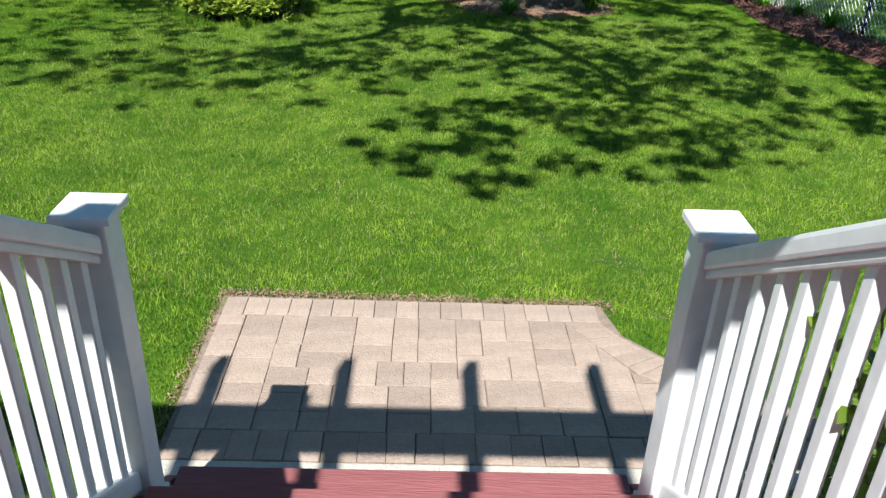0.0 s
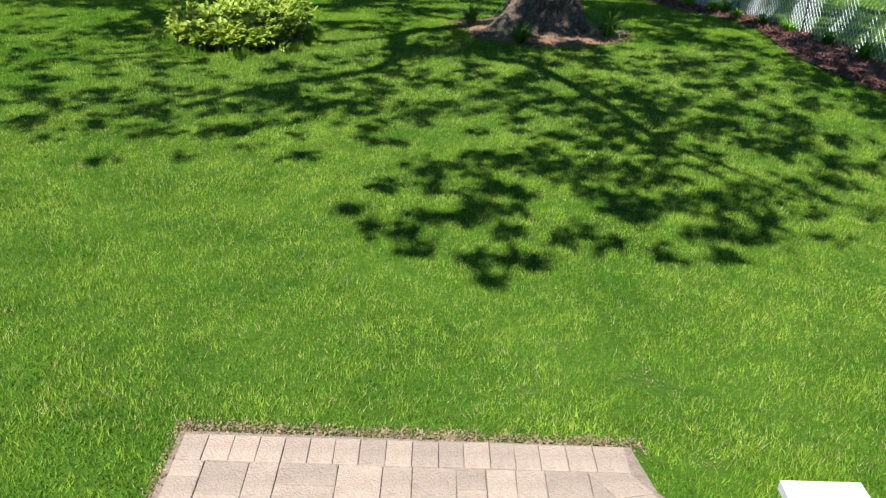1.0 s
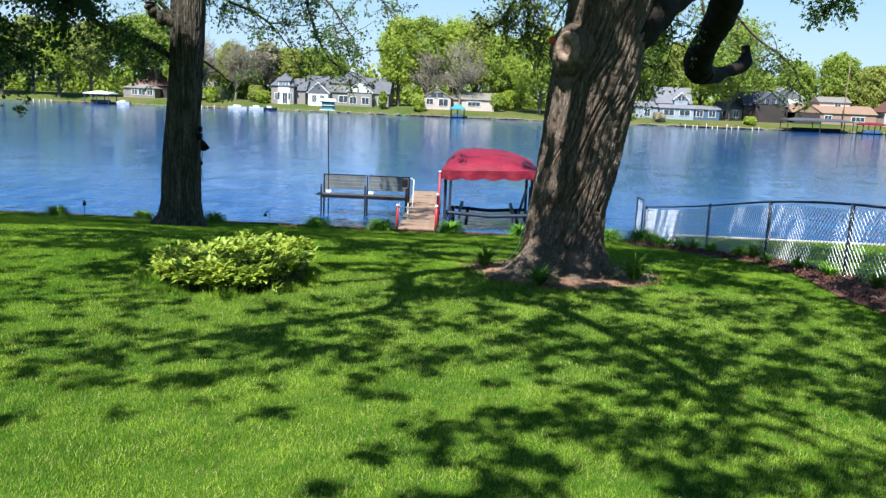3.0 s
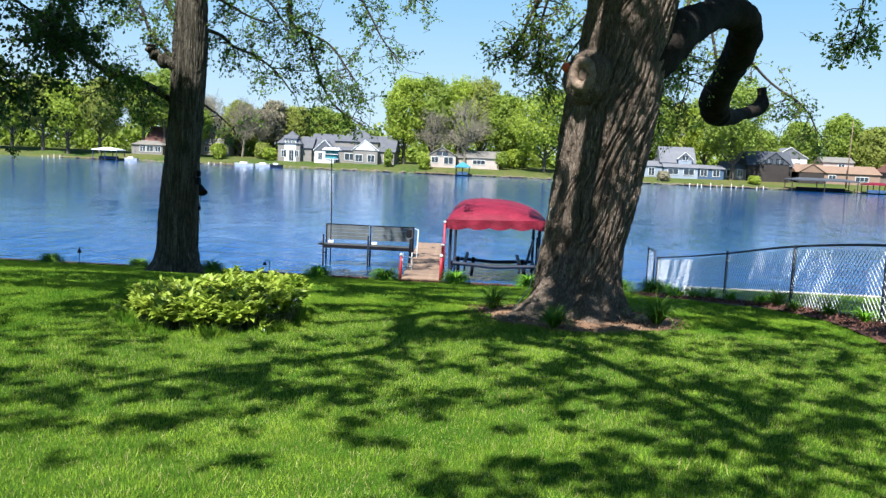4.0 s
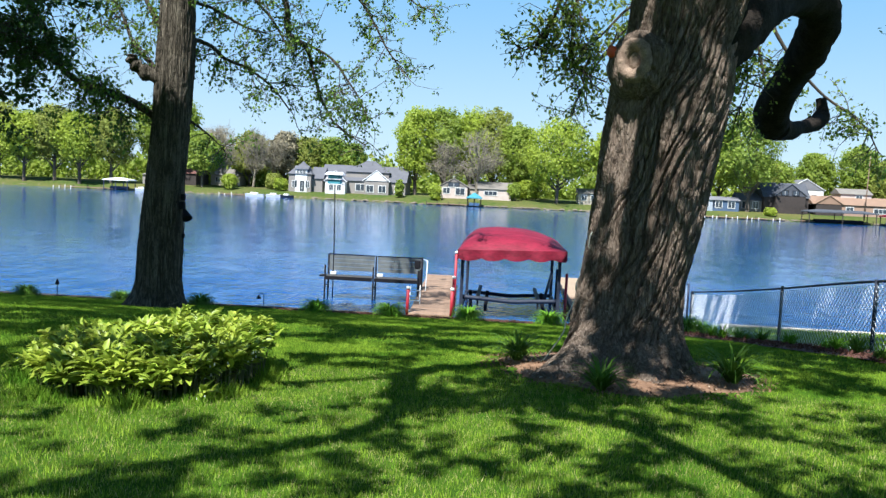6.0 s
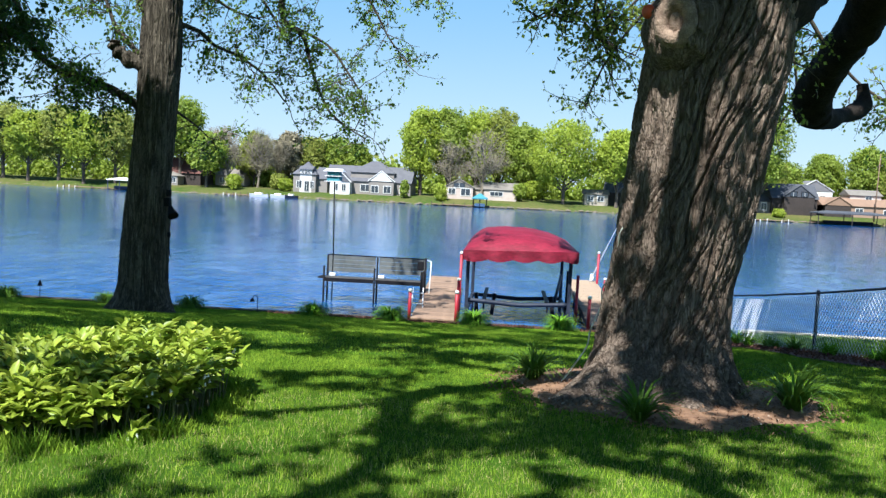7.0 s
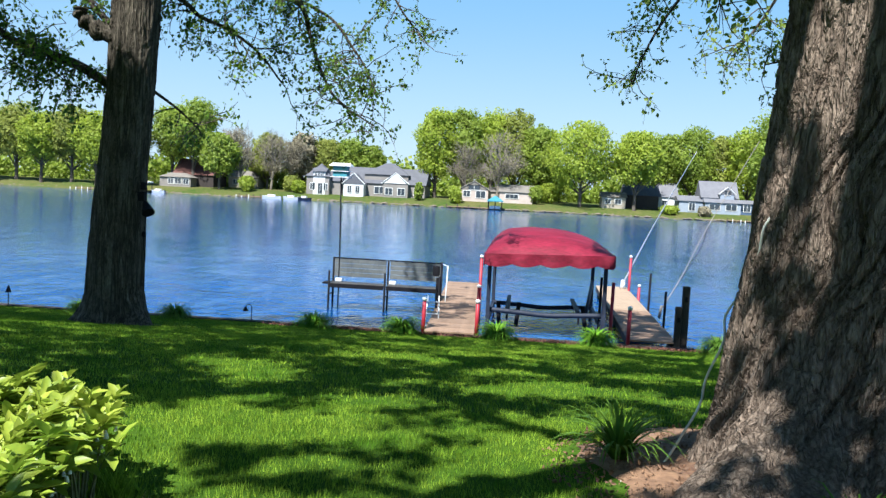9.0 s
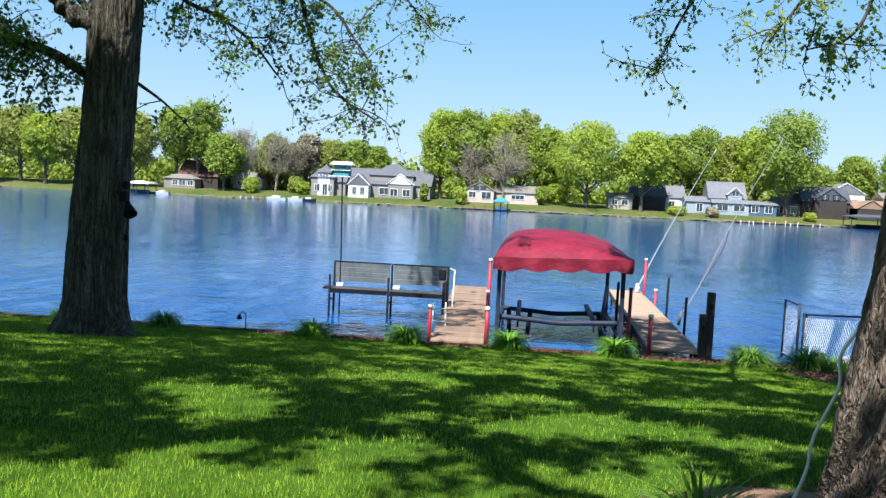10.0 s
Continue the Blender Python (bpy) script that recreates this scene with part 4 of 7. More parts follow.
def shore_tree():
    t = thing("shore_tree", "tall tree with ridged bark and sparse spring leaves at the shore", "tree", (-8.35, 24.2, ground_z(24.2)))
    inv = t.matrix_world.inverted()

    def own(ob):
        ob.parent = t
        ob.matrix_parent_inverse = inv
        return ob

    secs = [(-2.1, -9.37, -7.58), (-1.86, -9.17, -7.74), (-1.52, -9.04, -7.83), (-1.19, -8.98, -7.88), (0.1, -8.89, -7.88), (1.39, -8.75, -7.85), (2.66, -8.64, -7.75), (3.92, -8.57, -7.68), (5.18, -8.5, -7.67), (7.27, -8.38, -7.74), (9.36, -8.28, -7.84)]
    own(trunk_mesh("trunk", secs, 24.2, 0.95, 9.0, M_BARK2, None, around=120, per_m=26, ridge=0.03, flare=0.10, freq=9, roots=((3.3, 0.3, 0.36, 0.9), (4.4, 0.12, 0.36, 0.9), (5.9, 0.32, 0.36, 0.9))))
    left = [(-8.58, 24.2, 2.77), (-9.16, 24.09, 3.11), (-9.73, 23.78, 3.33), (-10.27, 23.46, 3.54), (-10.73, 23.25, 4.1), (-10.68, 23.04, 4.59), (-11.09, 22.73, 5.39)]
    r1 = [(-8.16, 24.3, 4.76), (-7.53, 24.82, 4.6), (-7.32, 25.35, 4.37), (-6.89, 25.87, 4.2), (-6.42, 26.39, 3.84), (-6.06, 26.92, 3.29)]
    r2 = [(-8.16, 24.3, 7.69), (-7.11, 25.35, 7.17), (-6.27, 25.87, 6.43), (-6.03, 26.19, 5.92), (-5.99, 26.39, 5.22), (-5.56, 26.6, 4.88), (-5.47, 26.92, 4.4), (-5.2, 26.92, 3.64), (-4.78, 26.92, 2.95), (-3.96, 26.92, 2.43)]
    r3 = [(-5.85, 26.5, 5.12), (-5.0, 26.92, 4.73), (-4.5, 26.92, 4.13), (-4.17, 26.92, 3.67), (-3.91, 26.92, 3.13)]
    r4 = [(-7.11, 25.35, 7.17), (-5.65, 26.39, 7.06), (-4.43, 26.92, 6.43), (-3.86, 26.92, 5.69), (-3.43, 26.92, 4.94), (-2.85, 26.92, 4.27)]
    r5 = [(-5.65, 26.39, 7.06), (-3.5, 26.92, 6.76), (-2.7, 26.92, 6.17), (-2.11, 26.92, 6.05)]
    r6 = [(-7.95, 24.3, 2.82), (-7.55, 24.82, 2.46), (-7.27, 25.35, 2.07)]
    hi1 = [(-8.2, 24.3, 6.4), (-7.2, 25.0, 6.3), (-6.4, 25.8, 5.6), (-6.0, 26.2, 4.9)]
    hi2 = [(-8.2, 24.3, 5.6), (-7.5, 24.8, 5.5), (-6.9, 25.4, 5.2), (-6.4, 25.8, 5.1)]
    up2 = [(-8.6, 24.2, 3.9), (-9.2, 24.3, 4.5), (-9.6, 24.4, 5.3), (-10.2, 24.4, 6.0)]
    up = [(-8.47, 24.2, 4.76), (-9.1, 24.41, 5.8), (-9.73, 24.82, 6.64)]
    stubb = [(-8.35, 24.0, 3.72), (-8.78, 23.9, 3.82), (-9.0, 23.85, 4.02), (-9.02, 23.85, 4.16)]
    for pts, a, b in ((left, 0.10, 0.05), (r1, 0.06, 0.02), (r2, 0.11, 0.015), (r3, 0.04, 0.012), (r4, 0.06, 0.012), (r5, 0.04, 0.012), (r6, 0.035, 0.012), (up, 0.06, 0.03), (hi1, 0.06, 0.02), (hi2, 0.05, 0.02), (up2, 0.06, 0.02)):
        c = curve_pts(pts, 6)
        own(tube("limb", c, taper(len(c), a, b), M_BARK2, None, "", 8, 0.15))
    c = curve_pts(stubb, 7)
    own(tube("limb_stub", c, [0.16 - 0.05 * i / len(c) + 0.03 * math.sin(i * 1.3) for i in range(len(c))], M_BARK2, None, "rough broken limb stub", 16, 0.7))
    rng = np.random.default_rng(31)
    tv, tf, lv, lf = spray([r1, r1, r2, r2, r3, r3, r4, r4, r5, r6, up, up, hi1, hi1, hi2, hi2, up2, up2], rng, 6, 6, 7, 0.085, 1.0)
    own(tagged(raw("twig", tv, tf, M_TWIG), kind="stuff"))
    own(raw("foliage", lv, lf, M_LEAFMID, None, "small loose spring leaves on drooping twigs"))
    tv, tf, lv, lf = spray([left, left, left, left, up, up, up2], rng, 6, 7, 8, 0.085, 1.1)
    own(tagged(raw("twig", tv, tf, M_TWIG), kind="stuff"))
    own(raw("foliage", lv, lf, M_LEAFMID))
    # crown overhead
    crown = []
    for _ in range(420):
        p = Vector((rng.uniform(-9.2, -7.6), rng.uniform(23.5, 24.0), rng.uniform(-1.9, 3.0))) + TO_SUN * rng.uniform(8.8, 11.0)
        crown.append(tuple(p))
    for _ in range(3300):
        x, y = rng.uniform(-19, -4.0), 12.5 + 15.5 * rng.uniform(0, 1) ** 0.75
        if noise.noise(Vector((x * 0.5, y * 0.8, 3))) < (-0.16 if y < 15 else -0.24 if y < 18.5 else -0.45) and y < 26:
            continue
        p = Vector(above(x, y, shade_height(y, rng)))
        q = p - TO_SUN * ((p.y - 23.7) / TO_SUN.y)
        if in_sun(p, rng) or abs(q.x + 8.2) < 0.75 and 3.0 < q.z < 8:      # leaves the upper trunk in the sun
            continue
        crown.append(tuple(p))
    v, f = clumps(crown, 24, 0.26, 0.16, rng)
    own(raw("foliage", v, f, M_CROWN))
    for pts in ([(-8.0, 24.2, 8.5), (-10.6, 22.5, 10.0), (-13.0, 18.5, 10.5)], [(-8.0, 24.2, 8.8), (-6.0, 19.5, 10.5), (-5.0, 16.0, 11.0)]):
        c = curve_pts(pts, 6)
        own(tube("limb", c, taper(len(c), 0.2, 0.06), M_BARK2, None, "", 8, 0.1))


shore_tree()


def hanging_foliage():
    """Leafy ends of a neighbouring tree's limbs, and a dense bough coloured as in shade."""
    rng = np.random.default_rng(77)
    t = thing("leafy_bough", "drooping leafy bough over the water", "bough", (2.0, 24.5, 7.0))
    inv = t.matrix_world.inverted()
    a = [(4.6, 23.4, 6.8), (3.6, 24.2, 6.2), (2.6, 24.6, 5.4), (1.9, 24.8, 4.5), (1.5, 24.8, 3.7), (1.35, 24.7, 3.2)]
    b = [(4.6, 23.4, 6.8), (4.0, 24.0, 5.4), (3.5, 24.2, 4.4), (3.0, 24.2, 3.7)]
    c = [(3.6, 24.2, 6.2), (2.6, 24.6, 5.8), (2.0, 24.8, 5.2), (1.6, 24.8, 4.8)]
    e = [(4.6, 23.4, 6.8), (5.6, 23.6, 5.0), (6.6, 23.8, 3.9), (7.6, 23.8, 3.2), (8.0, 23.8, 2.6)]
    g = [(4.6, 23.4, 6.8), (5.2, 23.6, 4.8), (5.5, 23.8, 3.6), (5.2, 23.8, 2.8)]
    h = [(4.6, 23.4, 6.8), (4.5, 23.4, 5.4), (4.2, 23.2, 4.2), (3.9, 23.2, 3.6), (3.3, 23.2, 3.4)]
    for p in (a, b, c, e, g, h):
        q = curve_pts(p, 6)
        ob = tube("limb", q, taper(len(q), 0.05, 0.012), M_TWIG, None, "", 6)
        ob.parent, ob.matrix_parent_inverse = t, inv
    tv, tf, lv, lf = spray([a, a, b, b, c, c, e, e, e, g, g, h, h], rng, 4, 6, 6, 0.085, 0.75)
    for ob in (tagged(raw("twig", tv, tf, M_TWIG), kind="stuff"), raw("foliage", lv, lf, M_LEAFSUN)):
        ob.parent, ob.matrix_parent_inverse = t, inv
    t = thing("leafy_bough", "dense leafy bough, toned dark as in shade, hanging over the lawn", "bough", (-11.0, 21.0, 5.0))
    inv = t.matrix_world.inverted()
    a = [(-15.0, 20.0, 6.4), (-13.0, 20.6, 5.8), (-11.5, 21.0, 5.0), (-10.4, 21.2, 4.3), (-9.8, 21.2, 3.6)]
    b = [(-15.0, 20.0, 6.4), (-13.0, 20.6, 4.7), (-12.0, 21.0, 3.8), (-11.0, 21.2, 3.1)]
    c = [(-13.0, 20.6, 5.8), (-11.0, 20.8, 5.6), (-9.9, 21.0, 5.1), (-9.4, 21.0, 4.6)]
    d_ = [(-13.0, 20.6, 4.7), (-12.4, 21.0, 3.7), (-11.7, 21.2, 3.1), (-11.0, 21.2, 2.7)]
    for p in (a, b, c, d_):
        q = curve_pts(p, 6)
        ob = tube("limb", q, taper(len(q), 0.07, 0.015), M_TWIG, None, "", 6)
        ob.parent, ob.matrix_parent_inverse = t, inv
    tv, tf, lv, lf = spray([a, a, b, b, c, d_, d_], rng, 9, 9, 9, 0.11, 1.3)
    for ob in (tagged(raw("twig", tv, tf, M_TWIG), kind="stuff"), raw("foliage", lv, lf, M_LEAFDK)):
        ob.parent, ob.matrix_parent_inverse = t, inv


hanging_foliage()


def low_leafy_branch():
    """A low branch of the old tree in young leaf, beside its trunk."""
    rng = np.random.default_rng(19)
    a = [(1.3, 14.2, 4.5), (0.85, 14.8, 4.3), (0.62, 15.1, 3.7), (0.6, 15.2, 3.1), (0.75, 15.2, 2.75)]
    b = [(0.85, 14.8, 4.3), (0.45, 15.0, 3.7), (0.25, 15.1, 3.2), (-0.02, 15.1, 3.05)]
    for p in (a, b):
        q = curve_pts(p, 5)
        own_big(tube("branch", q, taper(len(q), 0.03, 0.008), M_TWIG, None, "", 6))
    tv, tf, lv, lf = spray([a, a, a, b, b, b], rng, 4, 5, 9, 0.055, 0.42)
    own_big(tagged(raw("twig", tv, tf, M_TWIG), kind="stuff"))
    own_big(raw("foliage", lv, lf, M_LEAFSUN, None, "young leaves in a sunlit tone"))
    # young leaves in the crook of the stubbed limb
    d = [(2.0, 14.4, 4.3), (2.7, 16.0, 4.1), (3.1, 17.0, 3.6), (3.3, 17.4, 3.1), (3.2, 17.5, 2.6)]
    e = [(2.7, 16.0, 4.1), (2.9, 16.9, 3.4), (2.8, 17.4, 2.9), (2.9, 17.6, 2.4)]
    for p in (d, e):
        q = curve_pts(p, 5)
        own_big(tube("branch", q, taper(len(q), 0.025, 0.007), M_TWIG, None, "", 6))
    tv, tf, lv, lf = spray([d, d, e, e], rng, 4, 5, 8, 0.062, 0.45)
    own_big(tagged(raw("twig", tv, tf, M_TWIG), kind="stuff"))
    own_big(raw("foliage", lv, lf, M_LEAFSUN))
    # a leafy tip further along
    c = [(5.0, 16.5, 7.2), (5.8, 17.4, 6.0), (6.3, 17.9, 4.9), (6.3, 18.0, 4.2), (6.2, 18.0, 3.7)]
    q = curve_pts(c, 5)
    own_big(tube("branch", q, taper(len(q), 0.03, 0.008), M_TWIG, None, "", 6))
    tv, tf, lv, lf = spray([c, c, c], rng, 4, 5, 7, 0.08, 0.4)
    own_big(tagged(raw("twig", tv, tf, M_TWIG), kind="stuff"))
    own_big(raw("foliage", lv, lf, M_LEAFSUN))


low_leafy_branch()


# ---------------------------------------------------------------- shrub and plants
def big_leaves(pos, way, size, rng, aspect=0.5, cup=0.12):
    """Broad pointed leaves with a fold and a drooping tip: seven points each."""
    n = len(pos)
    d = way / np.linalg.norm(way, axis=1)[:, None]
    upv = np.array([0, 0, 1.0]) + rng.normal(0, 0.25, (n, 3))
    side = np.cross(d, upv)
    side /= np.linalg.norm(side, axis=1)[:, None]
    nrm = np.cross(side, d)
    s = np.asarray(size)[:, None]
    mid1 = pos + d * s * 0.35 - nrm * s * 0.02
    mid2 = pos + d * s * 0.72 - nrm * s * 0.07
    tip = pos + d * s - nrm * s * 0.22
    v = np.stack([pos, mid1 + side * s * aspect * 0.5 + nrm * s * cup, mid2 + side * s * aspect * 0.38 + nrm * s * (cup - 0.06), tip,
                  mid2 - side * s * aspect * 0.38 + nrm * s * (cup - 0.06), mid1 - side * s * aspect * 0.5 + nrm * s * cup, (mid1 + mid2) / 2], 1).reshape(-1, 3)
    k = np.arange(n)[:, None] * 7
    f = np.concatenate([k + q for q in ([0, 1, 6], [1, 2, 6], [2, 3, 6], [3, 4, 6], [4, 5, 6], [5, 0, 6])])
    return v, f


def yellow_shrub():
    """A patch of upright arching stems, bare below, with broad leaves along their upper halves."""
    rng = np.random.default_rng(41)
    ox, oy = -2.92, 11.66
    t = thing("shrub", "dense chartreuse broad-leaved clump with bare lower stems in the lawn", "shrub", (ox, oy, ground_z(oy)))
    n = 520
    a, r = rng.uniform(0, 2 * math.pi, n), np.sqrt(rng.uniform(0, 1, n))
    tv, tf, pos, way, size, bells = [], [], [], [], [], []

    def stem(base, out, high, reach, leaves_, first=0.47):
        """One stem that rises, then arches outwards, with leaves to both sides."""
        pts = curve_pts([base, base + out * reach * 0.18 + Vector((0, 0, high * 0.5)), base + out * reach * 0.55 + Vector((0, 0, high * 0.88)), base + out * reach + Vector((0, 0, high))], 4)
        p, q = rings(pts, taper(len(pts), 0.0065, 0.0022), 4)
        off = len(tv)
        tv.extend(p)
        tf.extend(tuple(k + off for k in z) for z in q)
        for k in range(leaves_):
            u = first + (1 - first) * (k + rng.uniform(0, 0.8)) / leaves_
            f = u * (len(pts) - 1)
            i = min(len(pts) - 2, int(f))
            at = pts[i].lerp(pts[i + 1], f - i)
            side = Vector((-out.y, out.x, 0)) * (1 if k % 2 else -1)
            d = side * rng.uniform(0.5, 1.1) + out * rng.uniform(0.0, 0.9) + Vector((rng.normal(0, 0.35), rng.normal(0, 0.35), rng.uniform(-0.1, 1.1) + 0.6 * (u > 0.9)))
            pos.append(tuple(at))
            way.append(tuple(d))
            size.append(rng.uniform(0.08, 0.14) * (1.0 if u < 0.9 else 0.85))
            if abs(out.x) > 0.8 and base.x > 0.5 and rng.uniform(0, 1) < 0.25:
                bells.append(at + Vector((rng.normal(0, 0.01), rng.normal(0, 0.01), -0.04)))

    for i in range(n):
        base = Vector((0.85 * r[i] * math.cos(a[i]), 1.08 * r[i] * math.sin(a[i]), -0.03))
        lean = a[i] + rng.normal(0, 0.9)
        out = Vector((math.cos(lean), math.sin(lean), 0))
        high = 0.32 - 0.02 * r[i] ** 3 + 0.075 * max(0, math.cos(a[i] - 0.75)) * r[i] + rng.normal(0, 0.035)
        stem(base, out, high, rng.uniform(0.05, 0.15) * (0.8 + 0.2 * r[i]), 13)
    # a few young stems straying from the edge
    for x, y, an in ((0.56, -0.78, -0.25), (-0.9, -0.3, 3.4)):
        stem(Vector((x, y, -0.02)), Vector((math.cos(an), math.sin(an), 0)), 0.15, 0.2, 8, 0.5)
    bm = bmesh.new()
    for p in bells:
        bmesh.ops.create_cone(bm, cap_ends=True, segments=6, radius1=0.008, radius2=0.003, depth=0.022, matrix=Matrix.Translation(p))
    tagged(part("bell_flowers", bm, M_WHITE, t, "tiny white hanging bell flowers"), kind="stuff")
    tagged(raw("stem", tv, tf, M_STEM, t), kind="stuff")
    v, f = big_leaves(np.array(pos), np.array(way), size, rng, 0.43)
    raw("leaves", v, f, M_SHRUB, t, "", True)
    # two small blue flowers among the stems
    for x, y, z in ((0.20, -0.88, 0.17), (0.34, -0.80, 0.16)):
        bm = bmesh.new()
        for k in range(5):
            an = 2 * math.pi * k / 5
            bmesh.ops.create_uvsphere(bm, u_segments=6, v_segments=4, radius=0.012, matrix=Matrix.Translation((x + 0.013 * math.cos(an), y, z + 0.013 * math.sin(an))) @ Matrix.Diagonal((1, 0.5, 1, 1)))
        part("blossom", bm, M_BLOSSOM, t, "small blue flower", True)


yellow_shrub()


def strap_plant(name, label, category, x, y, n, length, width, material, seed, arch=1.0, group=""):
    """A tuft of arching strap leaves."""
    rng = np.random.default_rng(seed)
    t = thing(name, label, category, (x, y, ground_z(y)), group=group)
    v, f = [], []
    for i in range(n):
        a = rng.uniform(0, 2 * math.pi)
        r0 = rng.uniform(0, 0.25) * length * 0.35
        L = length * rng.uniform(0.6, 1.15)
        tilt = rng.uniform(0.12, 0.75) * arch
        px, py, pz = r0 * math.cos(a), r0 * math.sin(a), 0.02
        w = width * rng.uniform(0.7, 1.2)
        k0 = len(v)
        steps = 6
        for s in range(steps + 1):
            ww = w * (1 - (s / steps) ** 2.2) * 0.5 + 0.0005
            v += [(px - math.sin(a) * ww, py + math.cos(a) * ww, pz), (px + math.sin(a) * ww, py - math.cos(a) * ww, pz)]
            ang = tilt + arch * 1.7 * (s / steps) ** 1.6 * rng.uniform(0.8, 1.2)
            px += math.cos(a) * math.sin(ang) * L / steps
            py += math.sin(a) * math.sin(ang) * L / steps
            pz += math.cos(ang) * L / steps
            pz = max(pz, 0.012)
        for s in range(steps):
            q = k0 + 2 * s
            f.append((q, q + 1, q + 3, q + 2))
    raw("leaves", v, f, material, t, "", True)
    return t


for i, (x, y, s) in enumerate(((0.10, 13.75, 0.95), (0.80, 12.2, 0.85), (2.15, 13.05, 1.15))):
    strap_plant("daylily", "clump of arching green strap leaves by the trunk", "plant", x, y, 110, 0.46 * s, 0.024, M_LILY, 100 + i, 1.1, "lilies round the tree")
for i, (x, y, s) in enumerate(((-13.7, 27.3, 0.9), (-10.9, 27.35, 0.8), (-8.55, 27.3, 0.95), (-5.25, 27.35, 1.0), (-3.2, 27.45, 1.05), (-1.0, 27.45, 1.05), (1.25, 27.5, 1.05), (4.0, 27.5, 1.15), (4.75, 26.4, 1.3))):
    strap_plant("ornamental_grass", "round tuft of bright green grass at the seawall", "plant", x, y, 460, 0.62 * s, 0.030, M_TUFT if -7 < x < 3 else M_LILY, 200 + i, 1.55, "tufts along the seawall")
for i, (x, y, s) in enumerate(((4.95, 24.8, 1.0), (5.1, 22.6, 0.8), (5.2, 18.6, 0.8), (5.05, 16.4, 0.8), (5.3, 14.4, 0.9), (5.25, 20.4, 0.7), (5.0, 26.0, 1.5), (5.1, 25.3, 1.4), (4.9, 23.7, 1.3), (5.1, 21.6, 1.2), (4.95, 19.6, 1.1), (5.15, 17.4, 1.2), (5.2, 15.4, 1.0), (5.45, 13.2, 1.0), (5.5, 12.1, 1.1), (5.05, 22.9, 1.3), (5.15, 18.1, 1.0))):
    strap_plant("perennial", "low leafy perennial in the mulch bed", "plant", x, y, 80, 0.34 * s, 0.032, M_LILY if i % 2 else M_TUFT, 300 + i, 1.0, "plants along the fence")


# ---------------------------------------------------------------- chain-link fence
def fence():
    t = thing("chain_link_fence", "galvanised chain-link fence with pipe rail", "fence", (5.5, 28.3, ground_z(28)))
    inv = t.matrix_world.inverted()

    def own(ob):
        ob.parent, ob.matrix_parent_inverse = t, inv
        return ob

    line = ((5.16, 28.0), (5.26, 24.6), (5.28, 21.2), (5.38, 17.5), (5.55, 14.5), (5.75, 11.6), (5.95, 8.7), (6.1, 5.8), (6.2, 3.0))
    H = 1.14
    for i, (x, y) in enumerate(line):
        if i == 1:
            continue
        g = ground_z(y)
        own(tube("fence_post", [(x + 0.02, y, g - 0.2), (x + 0.02, y, g + H + 0.03)], 0.03 if i else 0.045, M_STEEL, None, "", 10))
    rail = curve_pts([(x + 0.02, y, ground_z(y) + H + 0.02 * math.sin(i * 2.1)) for i, (x, y) in enumerate(line)], 8)
    own(tube("top_rail", rail, 0.021, M_STEEL, None, "", 8))
    # woven wire: zigzag strands that meet at their bends
    ys = [p[1] for p in line][::-1]
    xs = [p[0] for p in line][::-1]
    step, rise = 0.055, 0.055
    n = int((28.0 - 3.0) / step)
    rows = int((H - 0.04) / rise)
    v, f = [], []
    for k in range(n):
        y = 3.0 + k * step
        prev = None
        for j in range(rows + 1):
            yy = y + step * (0.5 if (j + k) % 2 else -0.5)
            x = float(np.interp(yy, ys, xs))
            z = ground_z(yy) + 0.03 + j * rise
            off = 0.003 if (j + k) % 2 else -0.003
            r = 0.0040
            q = len(v)
            v += [(x + off - r, yy, z), (x + off + r * 0.6, yy - r, z), (x + off + r * 0.6, yy + r, z)]
            if prev is not None:
                for m_ in range(3):
                    f.append((prev + m_, prev + (m_ + 1) % 3, q + (m_ + 1) % 3, q + m_))
            prev = q
    own(tagged(raw("chain_mesh", v, f, M_GALV, None, "diamond-woven galvanised wire"), kind="stuff"))


def gate():
    """Narrow wire gate leaf standing ajar at the seawall end of the fence."""
    g = ground_z(28)
    t = thing("wire_gate", "narrow chain-link gate leaf swung out over the water", "gate", (5.10, 28.14, g))
    a, b = Vector((0, 0, 0)), Vector((-0.03, 0.86, 0))
    for p, h in ((a, 1.36), (b, 1.34)):
        tube("gate_post", [p + Vector((0, 0, 0.04)), p + Vector((0, 0, h))], 0.026, M_STEEL, t, "", 10)
    for h in (0.12, 1.32):
        tube("gate_rail", [a + Vector((0, 0, h)), b + Vector((0, 0, h))], 0.018, M_STEEL, t, "", 8)
    bm = bmesh.new()
    for k in range(-14, 16):
        for way in (1, -1):
            pts = []
            for m_ in range(24):
                h = 0.12 + 1.20 * m_ / 23
                u = k / 15 + way * (h - 0.12) * 1.08
                if 0 <= u <= 1:
                    pts.append(a.lerp(b, u) + Vector((0, 0, h)))
            if len(pts) > 1:
                tube_into(bm, [pts[0], pts[-1]], [0.0022, 0.0022], 3)
    tagged(part("chain_mesh", bm, M_GALV, t, "diamond-woven galvanised wire"), kind="stuff")


gate()
fence()


# ---------------------------------------------------------------- docks, bench, boat lift
DECK_Z = -2.2


